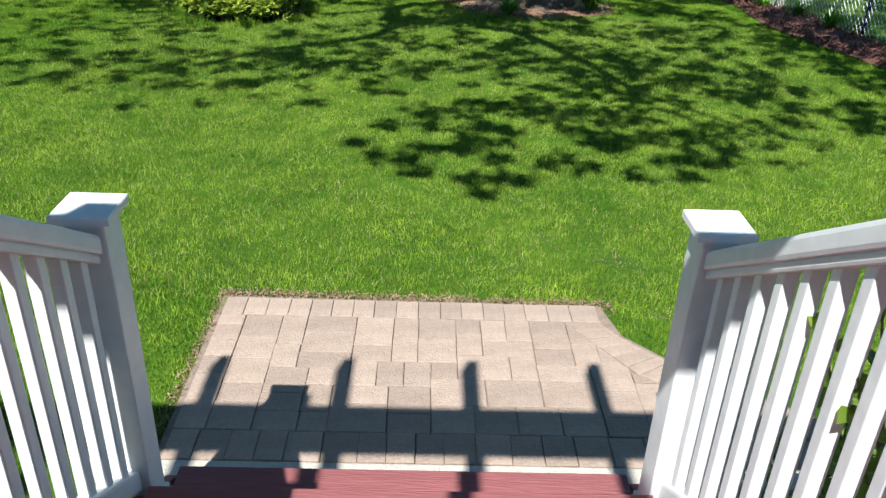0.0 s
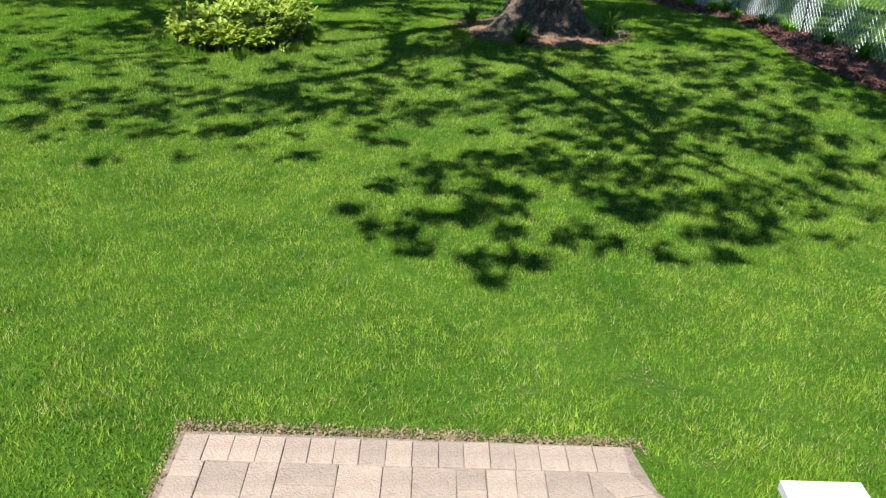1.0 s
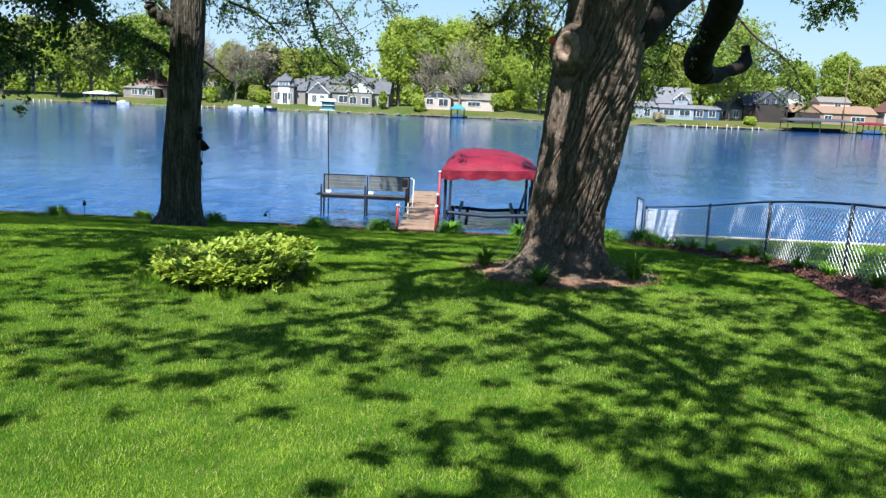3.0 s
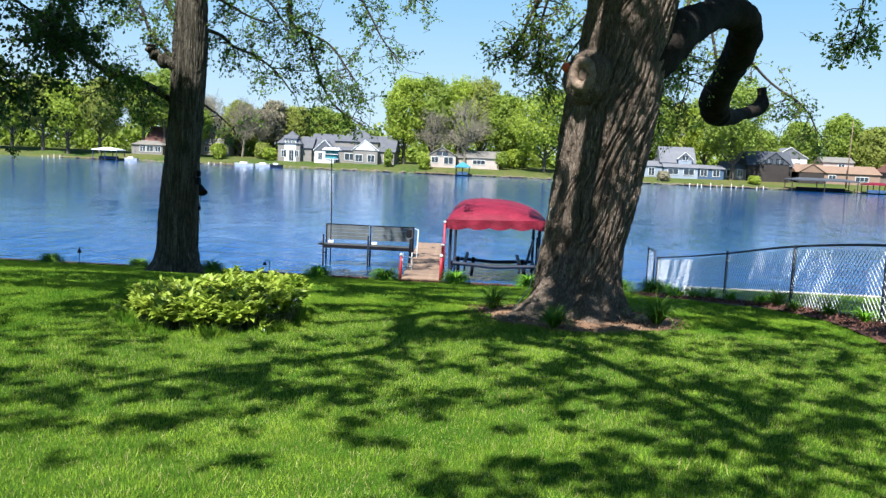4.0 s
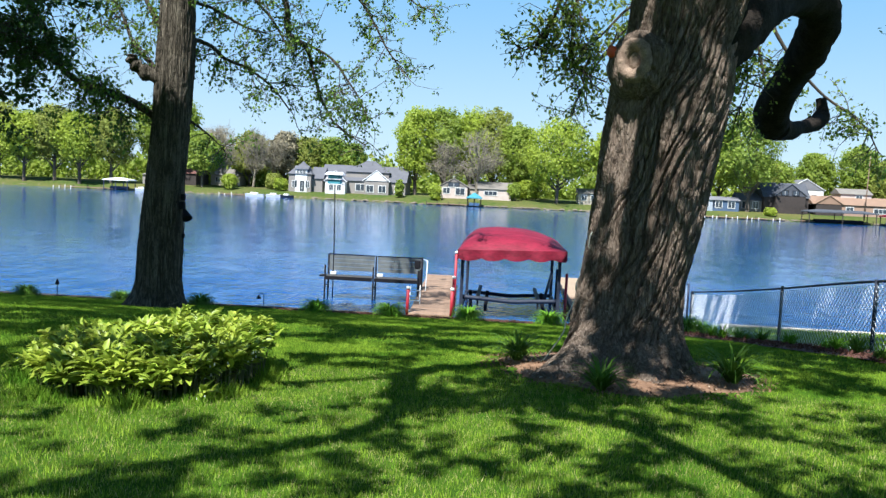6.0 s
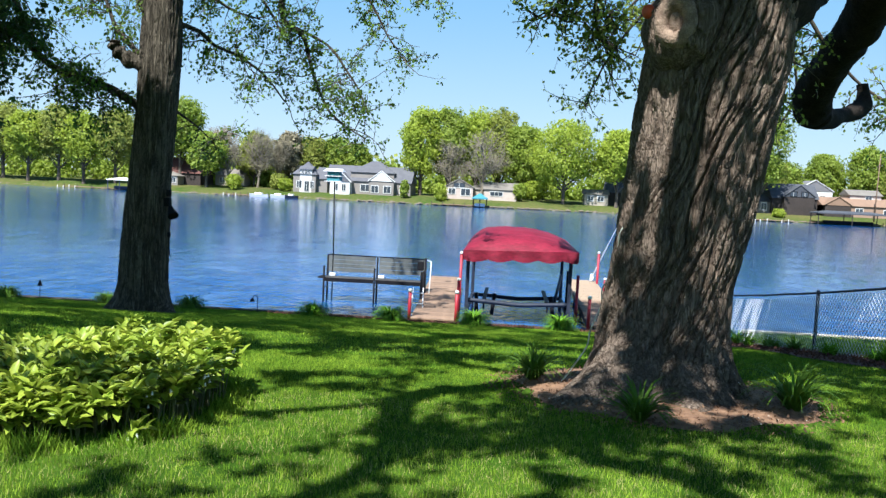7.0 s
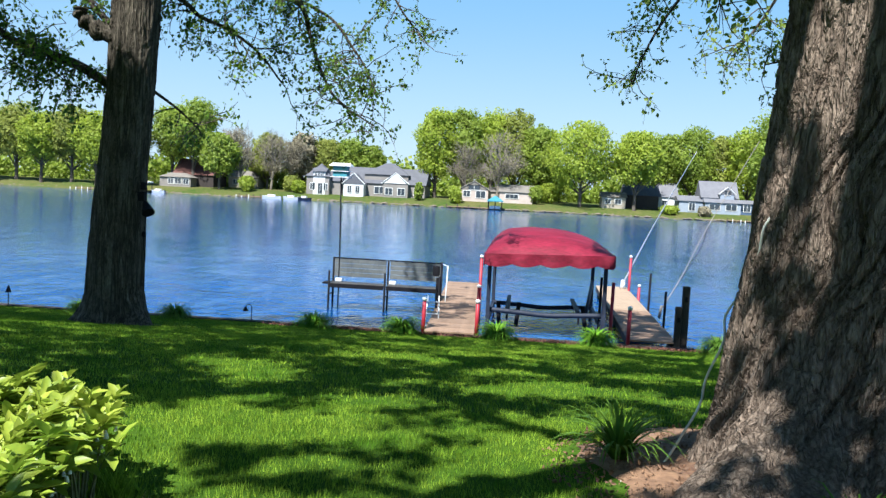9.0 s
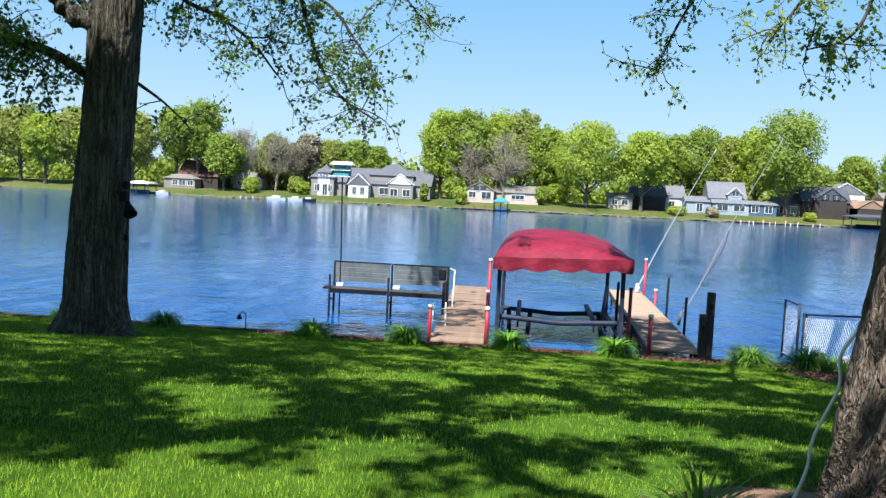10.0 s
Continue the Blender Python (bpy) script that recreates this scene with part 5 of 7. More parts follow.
def round_post(name, label, x, y, z0, z1, r, material, cap=None, lean=0.0, group="", category="post"):
    t = thing(name, label, category, (x, y, z0), group=group)
    tube("pole", [(0, 0, 0), (lean, 0, z1 - z0)], r, material, t, "", 12)
    if cap:
        bm = bmesh.new()
        tube_into(bm, [(lean, 0, z1 - z0 - 0.05), (lean, 0, z1 - z0 + 0.015), (lean, 0, z1 - z0 + 0.035)], [r * 1.25, r * 1.25, r * 0.6], 12)
        part("cap", bm, cap, t, "white cap", True)
    return t


def dock(name, label, x0, y0, x1, y1, width, material, plank=0.145, bright_from=None):
    t = thing(name, label, "dock", (x0, y0, DECK_Z))
    L = math.hypot(x1 - x0, y1 - y0)
    t.matrix_world = pose(x0, y0, DECK_Z, 0, 0, math.degrees(math.atan2(-(x1 - x0), y1 - y0)))
    n = int(L / plank)
    mesh = None
    for i in range(n):
        if mesh is None:
            ob = part("plank", box(bmesh.new(), 0, 0, -0.02, width, plank - 0.008, 0.04, 0.004), M_PLANK if bright_from else material, t)
            mesh = ob.data
        elif bright_from and (i + 0.5) * plank > bright_from:
            ob = part("plank", box(bmesh.new(), 0, 0, -0.02, width, plank - 0.008, 0.04, 0.004), material, t)
            mesh, bright_from = ob.data, None
        else:
            ob = new("plank", mesh)
            ob.parent = t
        ob.location = (random.uniform(-0.006, 0.006), (i + 0.5) * plank, random.uniform(-0.003, 0.003))
        ob.rotation_euler = (0, 0, random.uniform(-0.004, 0.004))
    for s in (-1, 1):
        box_part("side_beam", (s * (width / 2 - 0.03), L / 2, -0.13), (0.05, L, 0.17), M_TIMBER, t)
    for k in range(4):
        for s in (-1, 1):
            y = 0.8 + k * (L - 1.2) / 3
            tube("dock_leg", [(s * (width / 2 - 0.08), y, -0.1), (s * (width / 2 - 0.08), y, -2.0)], 0.035, M_STEEL, t, "", 8)
    return t


dock("dock", "weathered brown plank dock reaching into the lake", -2.12, 27.75, -2.62, 38.6, 1.16, M_PLANK)
dock("dock", "second plank dock topped with tan carpet", 2.62, 28.3, 2.85, 40.0, 1.12, M_PLY, 0.15, 5.2)
for x, y, z1, g in ((-2.76, 27.95, -1.48, 1), (-1.50, 27.95, -1.46, 1), (2.02, 28.1, -1.42, 1)):
    round_post("dock_post", "short red pipe post with a white cap", x, y, -3.6 if g == 0 else -2.4, z1, 0.045, M_POSTRED, M_WHITE, 0.01, "posts along the docks")
for x, y, z1 in ((-1.66, 31.0, -1.45), (-1.72, 32.8, -0.78), (3.35, 38.8, -0.95), (3.38, 36.5, -1.75), (1.92, 31.0, -1.15)):
    round_post("dock_post", "tall red pipe post with a white cap", x, y, -3.6, z1, 0.045, M_POSTRED, M_WHITE if x != 1.92 else None, 0.02, "posts along the docks")
for x, y, z1 in ((1.62, 31.2, -1.05), (3.42, 34.5, -1.15), (3.44, 31.8, -1.4), (-2.85, 31.4, -1.35), (-2.9, 33.0, -1.05)):
    round_post("dock_post", "slim dark pipe post beside the dock", x, y, -3.6, z1, 0.035, M_BLACK, None, 0.02, "posts along the docks")
for x, y, z1, w in ((3.33, 28.4, -0.88, 0.16), (3.17, 28.35, -1.36, 0.14)):
    t = thing("piling", "rough dark square timber piling at the shore", "piling", (x, y, -3.4), group="timber pilings")
    box_part("timber", (0, 0, (z1 + 3.4) / 2), (w, w, z1 + 3.4), M_TIMBER, t, bevel=0.02)
    box_part("bracket", (0, -w / 2 - 0.015, z1 + 3.4 - 0.3), (w * 0.4, 0.03, 0.12), M_BLACK, t)


def mooring_whip(pts, r0, material, foot):
    t = thing("mooring_whip", "slender white mooring whip with a rope", "whip", pts[0])
    inv = t.matrix_world.inverted()
    q = curve_pts(pts, 8)
    bm = bmesh.new()
    tube_into(bm, [inv @ p for p in q], taper(len(q), r0, 0.008), 8)
    part("rod", bm, material, t, "", True)
    tube("holder", [(0, 0, -0.15), (0.05, -0.05, 0.22)], foot, material, t, "socket", 10)


mooring_whip([(3.18, 39.4, -2.1), (3.75, 38.4, -0.4), (4.3, 37.2, 1.2), (4.85, 36.0, 2.72)], 0.03, M_WHITE, 0.085)
mooring_whip([(3.45, 32.6, -2.1), (4.15, 33.3, -1.05), (4.75, 33.8, 0.1), (5.4, 34.3, 1.2), (6.5, 35.0, 3.05)], 0.016, W_GREY, 0.04)
tube_ob = tube("mooring_rope", curve_pts([(4.9, 33.9, 0.35), (4.75, 33.8, -0.2), (4.3, 33.4, -0.9), (4.1, 33.2, -1.15)], 6), 0.011, M_STEEL, None)
tagged(tube_ob, "grey rope hanging from the mooring whip", "rope")


def bench():
    t = thing("dock_bench", "long steel-framed bench standing in the water", "bench", (-4.55, 33.2, WATER))
    seat_z, back0, back1 = 0.78, 0.95, 1.50
    x0, x1 = -1.72, 1.62
    for a, b in ((x0, -0.06), (0.02, x1)):
        box_part("seat", ((a + b) / 2, 0.0, seat_z), (b - a, 0.5, 0.06), M_SEAT, t, "", 0.012)
        box_part("seat_rail", ((a + b) / 2, -0.27, seat_z - 0.05), (b - a, 0.03, 0.12), M_BLACK, t)
        for k in range(4):
            box_part("back_slat", ((a + b) / 2, 0.30, back0 + 0.07 + k * 0.138), (b - a - 0.04, 0.02, 0.128), M_MESHBACK, t)
        box_part("back_rail", ((a + b) / 2, 0.30, back1 + 0.02), (b - a, 0.035, 0.035), M_BLACK, t)
    for x in (x0, -0.02, x1):
        tube("leg", [(x, -0.26, -1.0), (x, -0.26, seat_z + 0.4)], 0.032, M_BLACK, t, "", 8)
        tube("leg", [(x, 0.28, -1.0), (x, 0.30, back1 + 0.03)], 0.032, M_BLACK, t, "", 8)
        tube("brace", [(x, -0.26, 0.45), (x, 0.28, 0.45)], 0.02, M_BLACK, t, "", 6)
    box_part("end_shelf", (x0 - 0.12, 0, seat_z), (0.2, 0.4, 0.05), M_BLACK, t)
    for x in (x0 + 0.22, 0.16):
        box_part("cup_holder", (x, 0.1, seat_z + 0.09), (0.20, 0.14, 0.10), M_WHITE, t, "white bracket", 0.02)
    box_part("motor_box", (x1 - 0.12, -0.1, seat_z + 0.55), (0.2, 0.2, 0.30), M_BLACK, t, "", 0.04)
    tube("grab_rail", [(x1 + 0.18, -0.3, -0.2), (x1 + 0.22, -0.1, seat_z + 0.7), (x1 + 0.05, 0.25, back1)], 0.02, M_GALV, t, "", 8)


bench()


def ladder():
    t = thing("swim_ladder", "small metal frame leaning at the dock's edge", "ladder", (-2.75, 29.6, DECK_Z))
    for s in (-0.18, 0.18):
        tube("side_rail", [(s, 0, -0.4), (s * 0.8, 0.3, 0.55)], 0.018, M_GALV, t, "", 8)
    for k in range(3):
        tube("rung", [(-0.17, 0.03 + 0.09 * k, -0.2 + 0.3 * k), (0.17, 0.03 + 0.09 * k, -0.2 + 0.3 * k)], 0.014, M_GALV, t, "", 8)


ladder()


def birdhouse():
    t = thing("birdhouse", "teal and white birdhouse on a tall thin pole", "birdhouse", (-6.1, 33.5, WATER))
    tube("pole", [(0, 0, -1.2), (0.0, 0, 1.6), (-0.05, 0, 4.0)], 0.022, M_BLACK, t, "", 8)
    box_part("lower_storey", (-0.05, 0, 4.08), (0.44, 0.4, 0.15), M_TEAL, t, "", 0.01)
    box_part("upper_storey", (-0.05, 0, 4.25), (0.42, 0.38, 0.13), M_TEAL, t, "", 0.01)
    box_part("ledge", (-0.05, 0, 4.165), (0.56, 0.5, 0.02), M_WHITE, t)
    box_part("ledge", (-0.05, 0, 3.99), (0.58, 0.52, 0.025), M_WHITE, t)
    bm = bmesh.new()
    vs = [bm.verts.new(p) for p in ((-0.38, -0.30, 4.32), (0.28, -0.30, 4.32), (0.28, 0.30, 4.32), (-0.38, 0.30, 4.32), (-0.33, 0, 4.42), (0.23, 0, 4.42))]
    for q in ((0, 1, 5, 4), (2, 3, 4, 5), (1, 2, 5), (3, 0, 4), (3, 2, 1, 0)):
        bm.faces.new([vs[i] for i in q])
    part("roof", bm, M_WHITE, t)


birdhouse()


def boat_lift():
    t = thing("boat_lift", "empty boat lift under a scalloped red canopy", "boat lift", (0.2, 32.3, WATER))
    X0, X1, Y0, Y1 = -1.55, 1.45, -2.0, 1.9
    for x in (X0, X1):
        for y in (Y0, Y1):
            box_part("post", (x, y, 0.55), (0.10, 0.10, 3.1), M_STEEL, t, "", 0.008)
        box_part("side_beam", ((x), (Y0 + Y1) / 2, 0.35), (0.09, Y1 - Y0, 0.13), M_STEEL, t)
        box_part("canopy_rail", (x, (Y0 + Y1) / 2, 1.98), (0.05, Y1 - Y0 + 0.6, 0.05), M_STEEL, t)
    for y, up in ((Y0 + 0.15, 0.66), (Y1 - 0.3, 0.40)):
        pts = curve_pts([(X0, y, up), (X0 + 0.8, y, up - 0.04), (0, y, up - 0.08), (X1 - 0.8, y, up - 0.04), (X1, y, up)], 4)
        tube("cradle_beam", pts, 0.065, M_STEEL, t, "", 8)
    for x in (-1.05, 0.85):
        box_part("bunk", (x, 0.05, 0.62), (0.12, 3.0, 0.07), M_STEEL, t, "carpeted bunk", 0.01)
        for y in (-1.5, 1.4):
            box_part("bunk_leg", (x, y, 0.48), (0.05, 0.05, 0.26), M_BLACK, t)
    for x, lean in ((-0.8, 0.06), (-1.25, -0.04), (1.05, -0.12)):
        tube("guide_post", [(x, -1.6, 0.2), (x + lean, -1.55, 0.85)], 0.06, M_BLACK, t, "", 8)
    tube("cable", [(X1, Y1, 1.2), (X1 - 0.4, -1.2, 0.5)], 0.05, M_STEEL, t, "", 6)
    # canopy: bowed skin with hips at both ends, and a scalloped valance
    nu, nv = 36, 30
    ux, uy = 1.66, 2.45
    eave, crest = 2.22, 0.60
    grid = []
    bm = bmesh.new()
    for j in range(nv + 1):
        w = -1 + 2 * j / nv
        row = []
        for i in range(nu + 1):
            u = -1 + 2 * i / nu
            lop = min(1.0, abs((u + 0.25) / (0.75 if u < -0.25 else 1.25)))
            h = crest * (1 - lop ** (3.6 if u < -0.25 else 2.3)) ** 0.8 * (1 - abs(w) ** 3.0) ** 0.75
            h += 0.022 * noise.noise(Vector((u * 5, w * 3, 3))) - 0.035 * (1 - abs(math.cos(w * 2.5 * math.pi))) * (1 - abs(u) ** 3) * (1 - w * w)
            row.append(bm.verts.new((-0.03 + u * ux, -0.05 + w * uy, eave + h + 0.05 * u)))
        grid.append(row)
    for j in range(nv):
        for i in range(nu):
            bm.faces.new((grid[j][i], grid[j][i + 1], grid[j + 1][i + 1], grid[j + 1][i]))
    skin = part("canopy", bm, M_CANOPY, t, "faded red canvas canopy", True)
    bm = bmesh.new()
    edge = [(-1 + 2 * i / 60, -1.0) for i in range(60)] + [(1.0, -1 + 2 * i / 80) for i in range(80)] + [(1 - 2 * i / 60, 1.0) for i in range(60)] + [(-1.0, 1 - 2 * i / 80) for i in range(80)]
    top, low = [], []
    for k, (u, w) in enumerate(edge):
        along = (u + 1) / 2 * 4.6 if abs(w) == 1.0 and abs(u) < 1 else (w + 1) / 2 * 6
        drop = 0.25 + 0.075 * abs(math.sin(math.pi * along))
        z = eave + 0.05 * u
        puff = 1 + 0.012 * math.sin(along * 6)
        top.append(bm.verts.new((-0.03 + u * ux, -0.05 + w * uy, z + 0.01)))
        low.append(bm.verts.new((-0.03 + u * ux * puff, -0.05 + w * uy * puff, z - drop)))
    for k in range(len(edge)):
        j = (k + 1) % len(edge)
        bm.faces.new((low[k], low[j], top[j], top[k]))
    part("valance", bm, M_CANOPY, skin, "scalloped red valance", True)


boat_lift()


def shore_lights():
    for x, y, h, kind_ in ((-6.95, 27.85, 0.42, 0), (-13.0, 27.7, 0.42, 1)):
        t = thing("path_light", "small black landscape light on a hooked stake", "lamp", (x, y, ground_z(y)), group="landscape lights")
        if kind_ == 0:
            pts = [(0.05, 0, -0.1), (0.05, 0, h - 0.08), (0.03, 0, h), (-0.05, 0, h + 0.02), (-0.10, 0, h - 0.06)]
            tube("stake", curve_pts(pts, 5), 0.011, M_BLACK, t, "", 6)
            bm = tube_into(bmesh.new(), [(-0.10, 0, h - 0.04), (-0.10, 0, h - 0.14)], [0.02, 0.07], 10)
            part("shade", bm, M_BLACK, t)
        else:
            tube("stake", [(0, 0, -0.1), (0, 0, h)], 0.012, M_BLACK, t, "", 6)
            bm = tube_into(bmesh.new(), [(0, 0, h + 0.12), (0, 0, h - 0.05)], [0.01, 0.07], 10)
            part("shade", bm, M_BLACK, t)


shore_lights()


def flood_lamp():
    t = thing("flood_light", "black floodlight with a dangling cable on the shore tree", "lamp", (-7.72, 23.95, 0.46))
    box_part("mount", (-0.06, 0, 0.22), (0.12, 0.14, 0.18), M_BLACK, t, "", 0.01)
    bm = tube_into(bmesh.new(), [(0.02, -0.05, 0.12), (0.10, -0.12, -0.02), (0.14, -0.16, -0.08)], [0.04, 0.10, 0.12], 14)
    part("lamp_head", bm, M_BLACK, t)
    box_part("junction_box", (-0.04, 0, 0.42), (0.09, 0.10, 0.14), M_BLACK, t, "", 0.01)
    tube("cable", curve_pts([(-0.02, 0, 0.3), (0.02, -0.02, -0.2), (-0.03, 0.0, -0.6), (0.03, -0.02, -1.0)], 5), 0.008, M_BLACK, t, "", 5)
    box_part("junction_box", (-0.01, -0.02, -0.5), (0.06, 0.06, 0.10), M_BLACK, t)


flood_lamp()


def trunk_bits():
    rope = tube("rope", curve_pts([(0.82, 13.63, 1.02), (0.78, 13.65, 0.93), (0.78, 13.72, 0.77), (0.76, 13.9, 0.57), (0.7, 14.0, 0.4), (0.7, 14.0, 0.25), (0.62, 14.02, 0.02), (0.59, 14.0, -0.14), (0.47, 13.87, -0.3), (0.36, 13.74, -0.42), (0.27, 13.62, -0.45)], 6), 0.0075, M_ROPE)
    tagged(rope, "pale rope hanging down the old tree's bark", "rope")
    t = thing("bird_feeder", "small round orange feeder hung beside the knot", "feeder", (0.86, 13.36, 2.78))
    bm = bmesh.new()
    bmesh.ops.create_uvsphere(bm, u_segments=14, v_segments=9, radius=0.055, matrix=Matrix.Diagonal((1, 0.7, 1.1, 1)))
    part("body", bm, M_ORANGE, t, "", True)
    tube("hanger", [(0.0, 0, 0.07), (0.04, 0.05, 0.2)], 0.006, M_BLACK, t, "", 5)


trunk_bits()


# ---------------------------------------------------------------- stair, railings, patio
YAW = 2.2                                       # the stair and patio are turned slightly


def stair():
    t = thing("deck_stair", "red-stained wooden deck stair", "stair", (0, 0, 0), YAW, kind="structure")
    for i in range(4):
        z, y = 0.20 + 0.18 * i, 1.965 - 0.28 * i
        for k in (0, 1):
            box_part("tread_board", (0.03, y - 0.07 + 0.142 * k, z - 0.018), (1.60, 0.138, 0.036), M_RED, t, "", 0.005)
        box_part("riser_board", (0.03, y + 0.115, z - 0.126), (1.60, 0.02, 0.176), M_RED, t, "", 0.003)
    for i in range(30):
        box_part("deck_board", (0, 0.93 - i * 0.143, 0.902), (5.6, 0.138, 0.036), M_RED, t, "", 0.004)
    box_part("fascia_board", (0, 1.02, 0.76), (5.6, 0.03, 0.26), M_RED, t)
    for s in (-1, 1):
        for k in range(4):
            box_part("skirt_board", (s * 1.85 + 0.03, 1.0, 0.12 + 0.17 * k), (2.0, 0.025, 0.15), M_RED, t)
        bm = bmesh.new()
        x = 0.03 + s * 0.83
        vs = [bm.verts.new((x + dx, y, z)) for dx in (-0.02, 0.02) for y, z in ((2.1, 0.02), (1.0, 0.02), (1.0, 0.90), (1.2, 0.72), (2.1, 0.16))]
        bm.faces.new(vs[:5])
        bm.faces.new(vs[5:][::-1])
        for i in range(5):
            j = (i + 1) % 5
            bm.faces.new((vs[i], vs[i + 5], vs[j + 5], vs[j]))
        part("stringer", bm, M_RED, t)


stair()


def post_with_cap(t, x, y, z0, z1):
    p = box_part("post", (x, y, (z0 + z1) / 2), (0.115, 0.115, z1 - z0), M_VINYL, t, "", 0.006)
    bm = bmesh.new()
    w = 0.08
    lo = [bm.verts.new((x + a * w, y + b * w, z1 + 0.0)) for a, b in ((-1, -1), (1, -1), (1, 1), (-1, 1))]
    mid = [bm.verts.new((x + a * w, y + b * w, z1 + 0.020)) for a, b in ((-1, -1), (1, -1), (1, 1), (-1, 1))]
    top = [bm.verts.new((x + a * w * 0.97, y + b * w * 0.97, z1 + 0.024)) for a, b in ((-1, -1), (1, -1), (1, 1), (-1, 1))]
    bm.faces.new(lo[::-1])
    bm.faces.new(top)
    for a, b in ((lo, mid), (mid, top)):
        for i in range(4):
            j = (i + 1) % 4
            bm.faces.new((a[i], a[j], b[j], b[i]))
    part("post_cap", bm, M_VINYL, p, "flat white cap")
    for k, ww in ((0.016, 0.155), (0.045, 0.137)):
        box_part("base_trim", (x, y, z0 + k), (ww, ww, 0.03), M_VINYL, p, "", 0.006)
    return p


def stair_rail(x):
    t = thing("stair_railing", "white vinyl stair railing with square balusters", "railing", (0, 0, 0), YAW, group="railings of the stair")
    ypost, ytop = 1.90, 0.78
    slope = 0.63
    post_with_cap(t, x, ypost, 0.20, 1.295)
    post_with_cap(t, x, ytop, 0.92, 2.02)

    def along(name, z_at_post, w, h, bevel):
        ya, yb = ypost - 0.055, ytop + 0.055
        m = Matrix.Identity(4)
        m[2][1] = -slope
        m[2][3] = z_at_post + slope * ypost
        bm = bmesh.new()
        box(bm, x, (ya + yb) / 2, 0, w, ya - yb, h, bevel, m)
        return part(name, bm, M_VINYL, t)

    along("top_rail", 1.192, 0.088, 0.062, 0.012)
    along("rail_moulding", 1.148, 0.066, 0.03, 0.008)
    along("bottom_rail", 0.345, 0.062, 0.085, 0.012)
    n = 9
    for i in range(n):
        y = ypost - 0.125 - i * 0.103
        z = slope * (ypost - y)
        bm = bmesh.new()
        box(bm, x, y, 0.345 + z + 0.405, 0.036, 0.036, 0.83, 0.004)
        part("baluster", bm, M_VINYL, t)


stair_rail(-0.828)
stair_rail(0.884)


def pergola():
    t = thing("pergola", "white pergola beam with rafter tails over the deck", "pergola", (0, 0, 0), YAW)
    h = 3.25
    off, dx = -TO_SUN.y / TO_SUN.z, TO_SUN.x / TO_SUN.z
    for dy in (0.0, 0.13):
        box_part("beam", (0.2, 2.50 - off * h + dy, h), (7.4, 0.045, 0.2), M_VINYL, t)
    for i in range(12):
        x = -0.918 + (i - 4) * 0.572 + dx * (h + 0.2)
        box_part("rafter", (x, 3.02 - 1.25 - off * (h + 0.2) + 0.0, h + 0.2), (0.048, 2.5, 0.14), M_VINYL, t)
    for x in (-3.2, 2.9):
        box_part("post", (x, 2.52 - off * h, (0.92 + h) / 2), (0.13, 0.13, h - 0.92), M_VINYL, t)
    box_part("post_block", (-0.565 + dx * h, 2.70 - off * (h + 0.09), h + 0.09), (0.11, 0.08, 0.16), M_VINYL, t)


pergola()


def house_behind():
    t = thing("house", "pale sided house wall behind the deck", "house", (0, -3.4, 0))
    box_part("wall", (0, -2.0, 2.7), (16, 4.0, 5.4), W_CREAM, t)
    bm = bmesh.new()
    vs = [bm.verts.new(p) for p in ((-8.4, 0.4, 5.4), (8.4, 0.4, 5.4), (8.4, -4.4, 5.4), (-8.4, -4.4, 5.4), (-8.4, -2, 7.0), (8.4, -2, 7.0))]
    for q in ((0, 1, 5, 4), (2, 3, 4, 5), (1, 2, 5), (3, 0, 4), (3, 2, 1, 0)):
        bm.faces.new([vs[i] for i in q])
    part("roof", bm, R_GREY, t)
    d = box_part("door", (0.1, 0.02, 1.95), (0.95, 0.05, 2.05), M_VINYL, t)
    box_part("pane", (0.1, 0.05, 2.2), (0.6, 0.02, 1.2), M_GLASS, d)


house_behind()


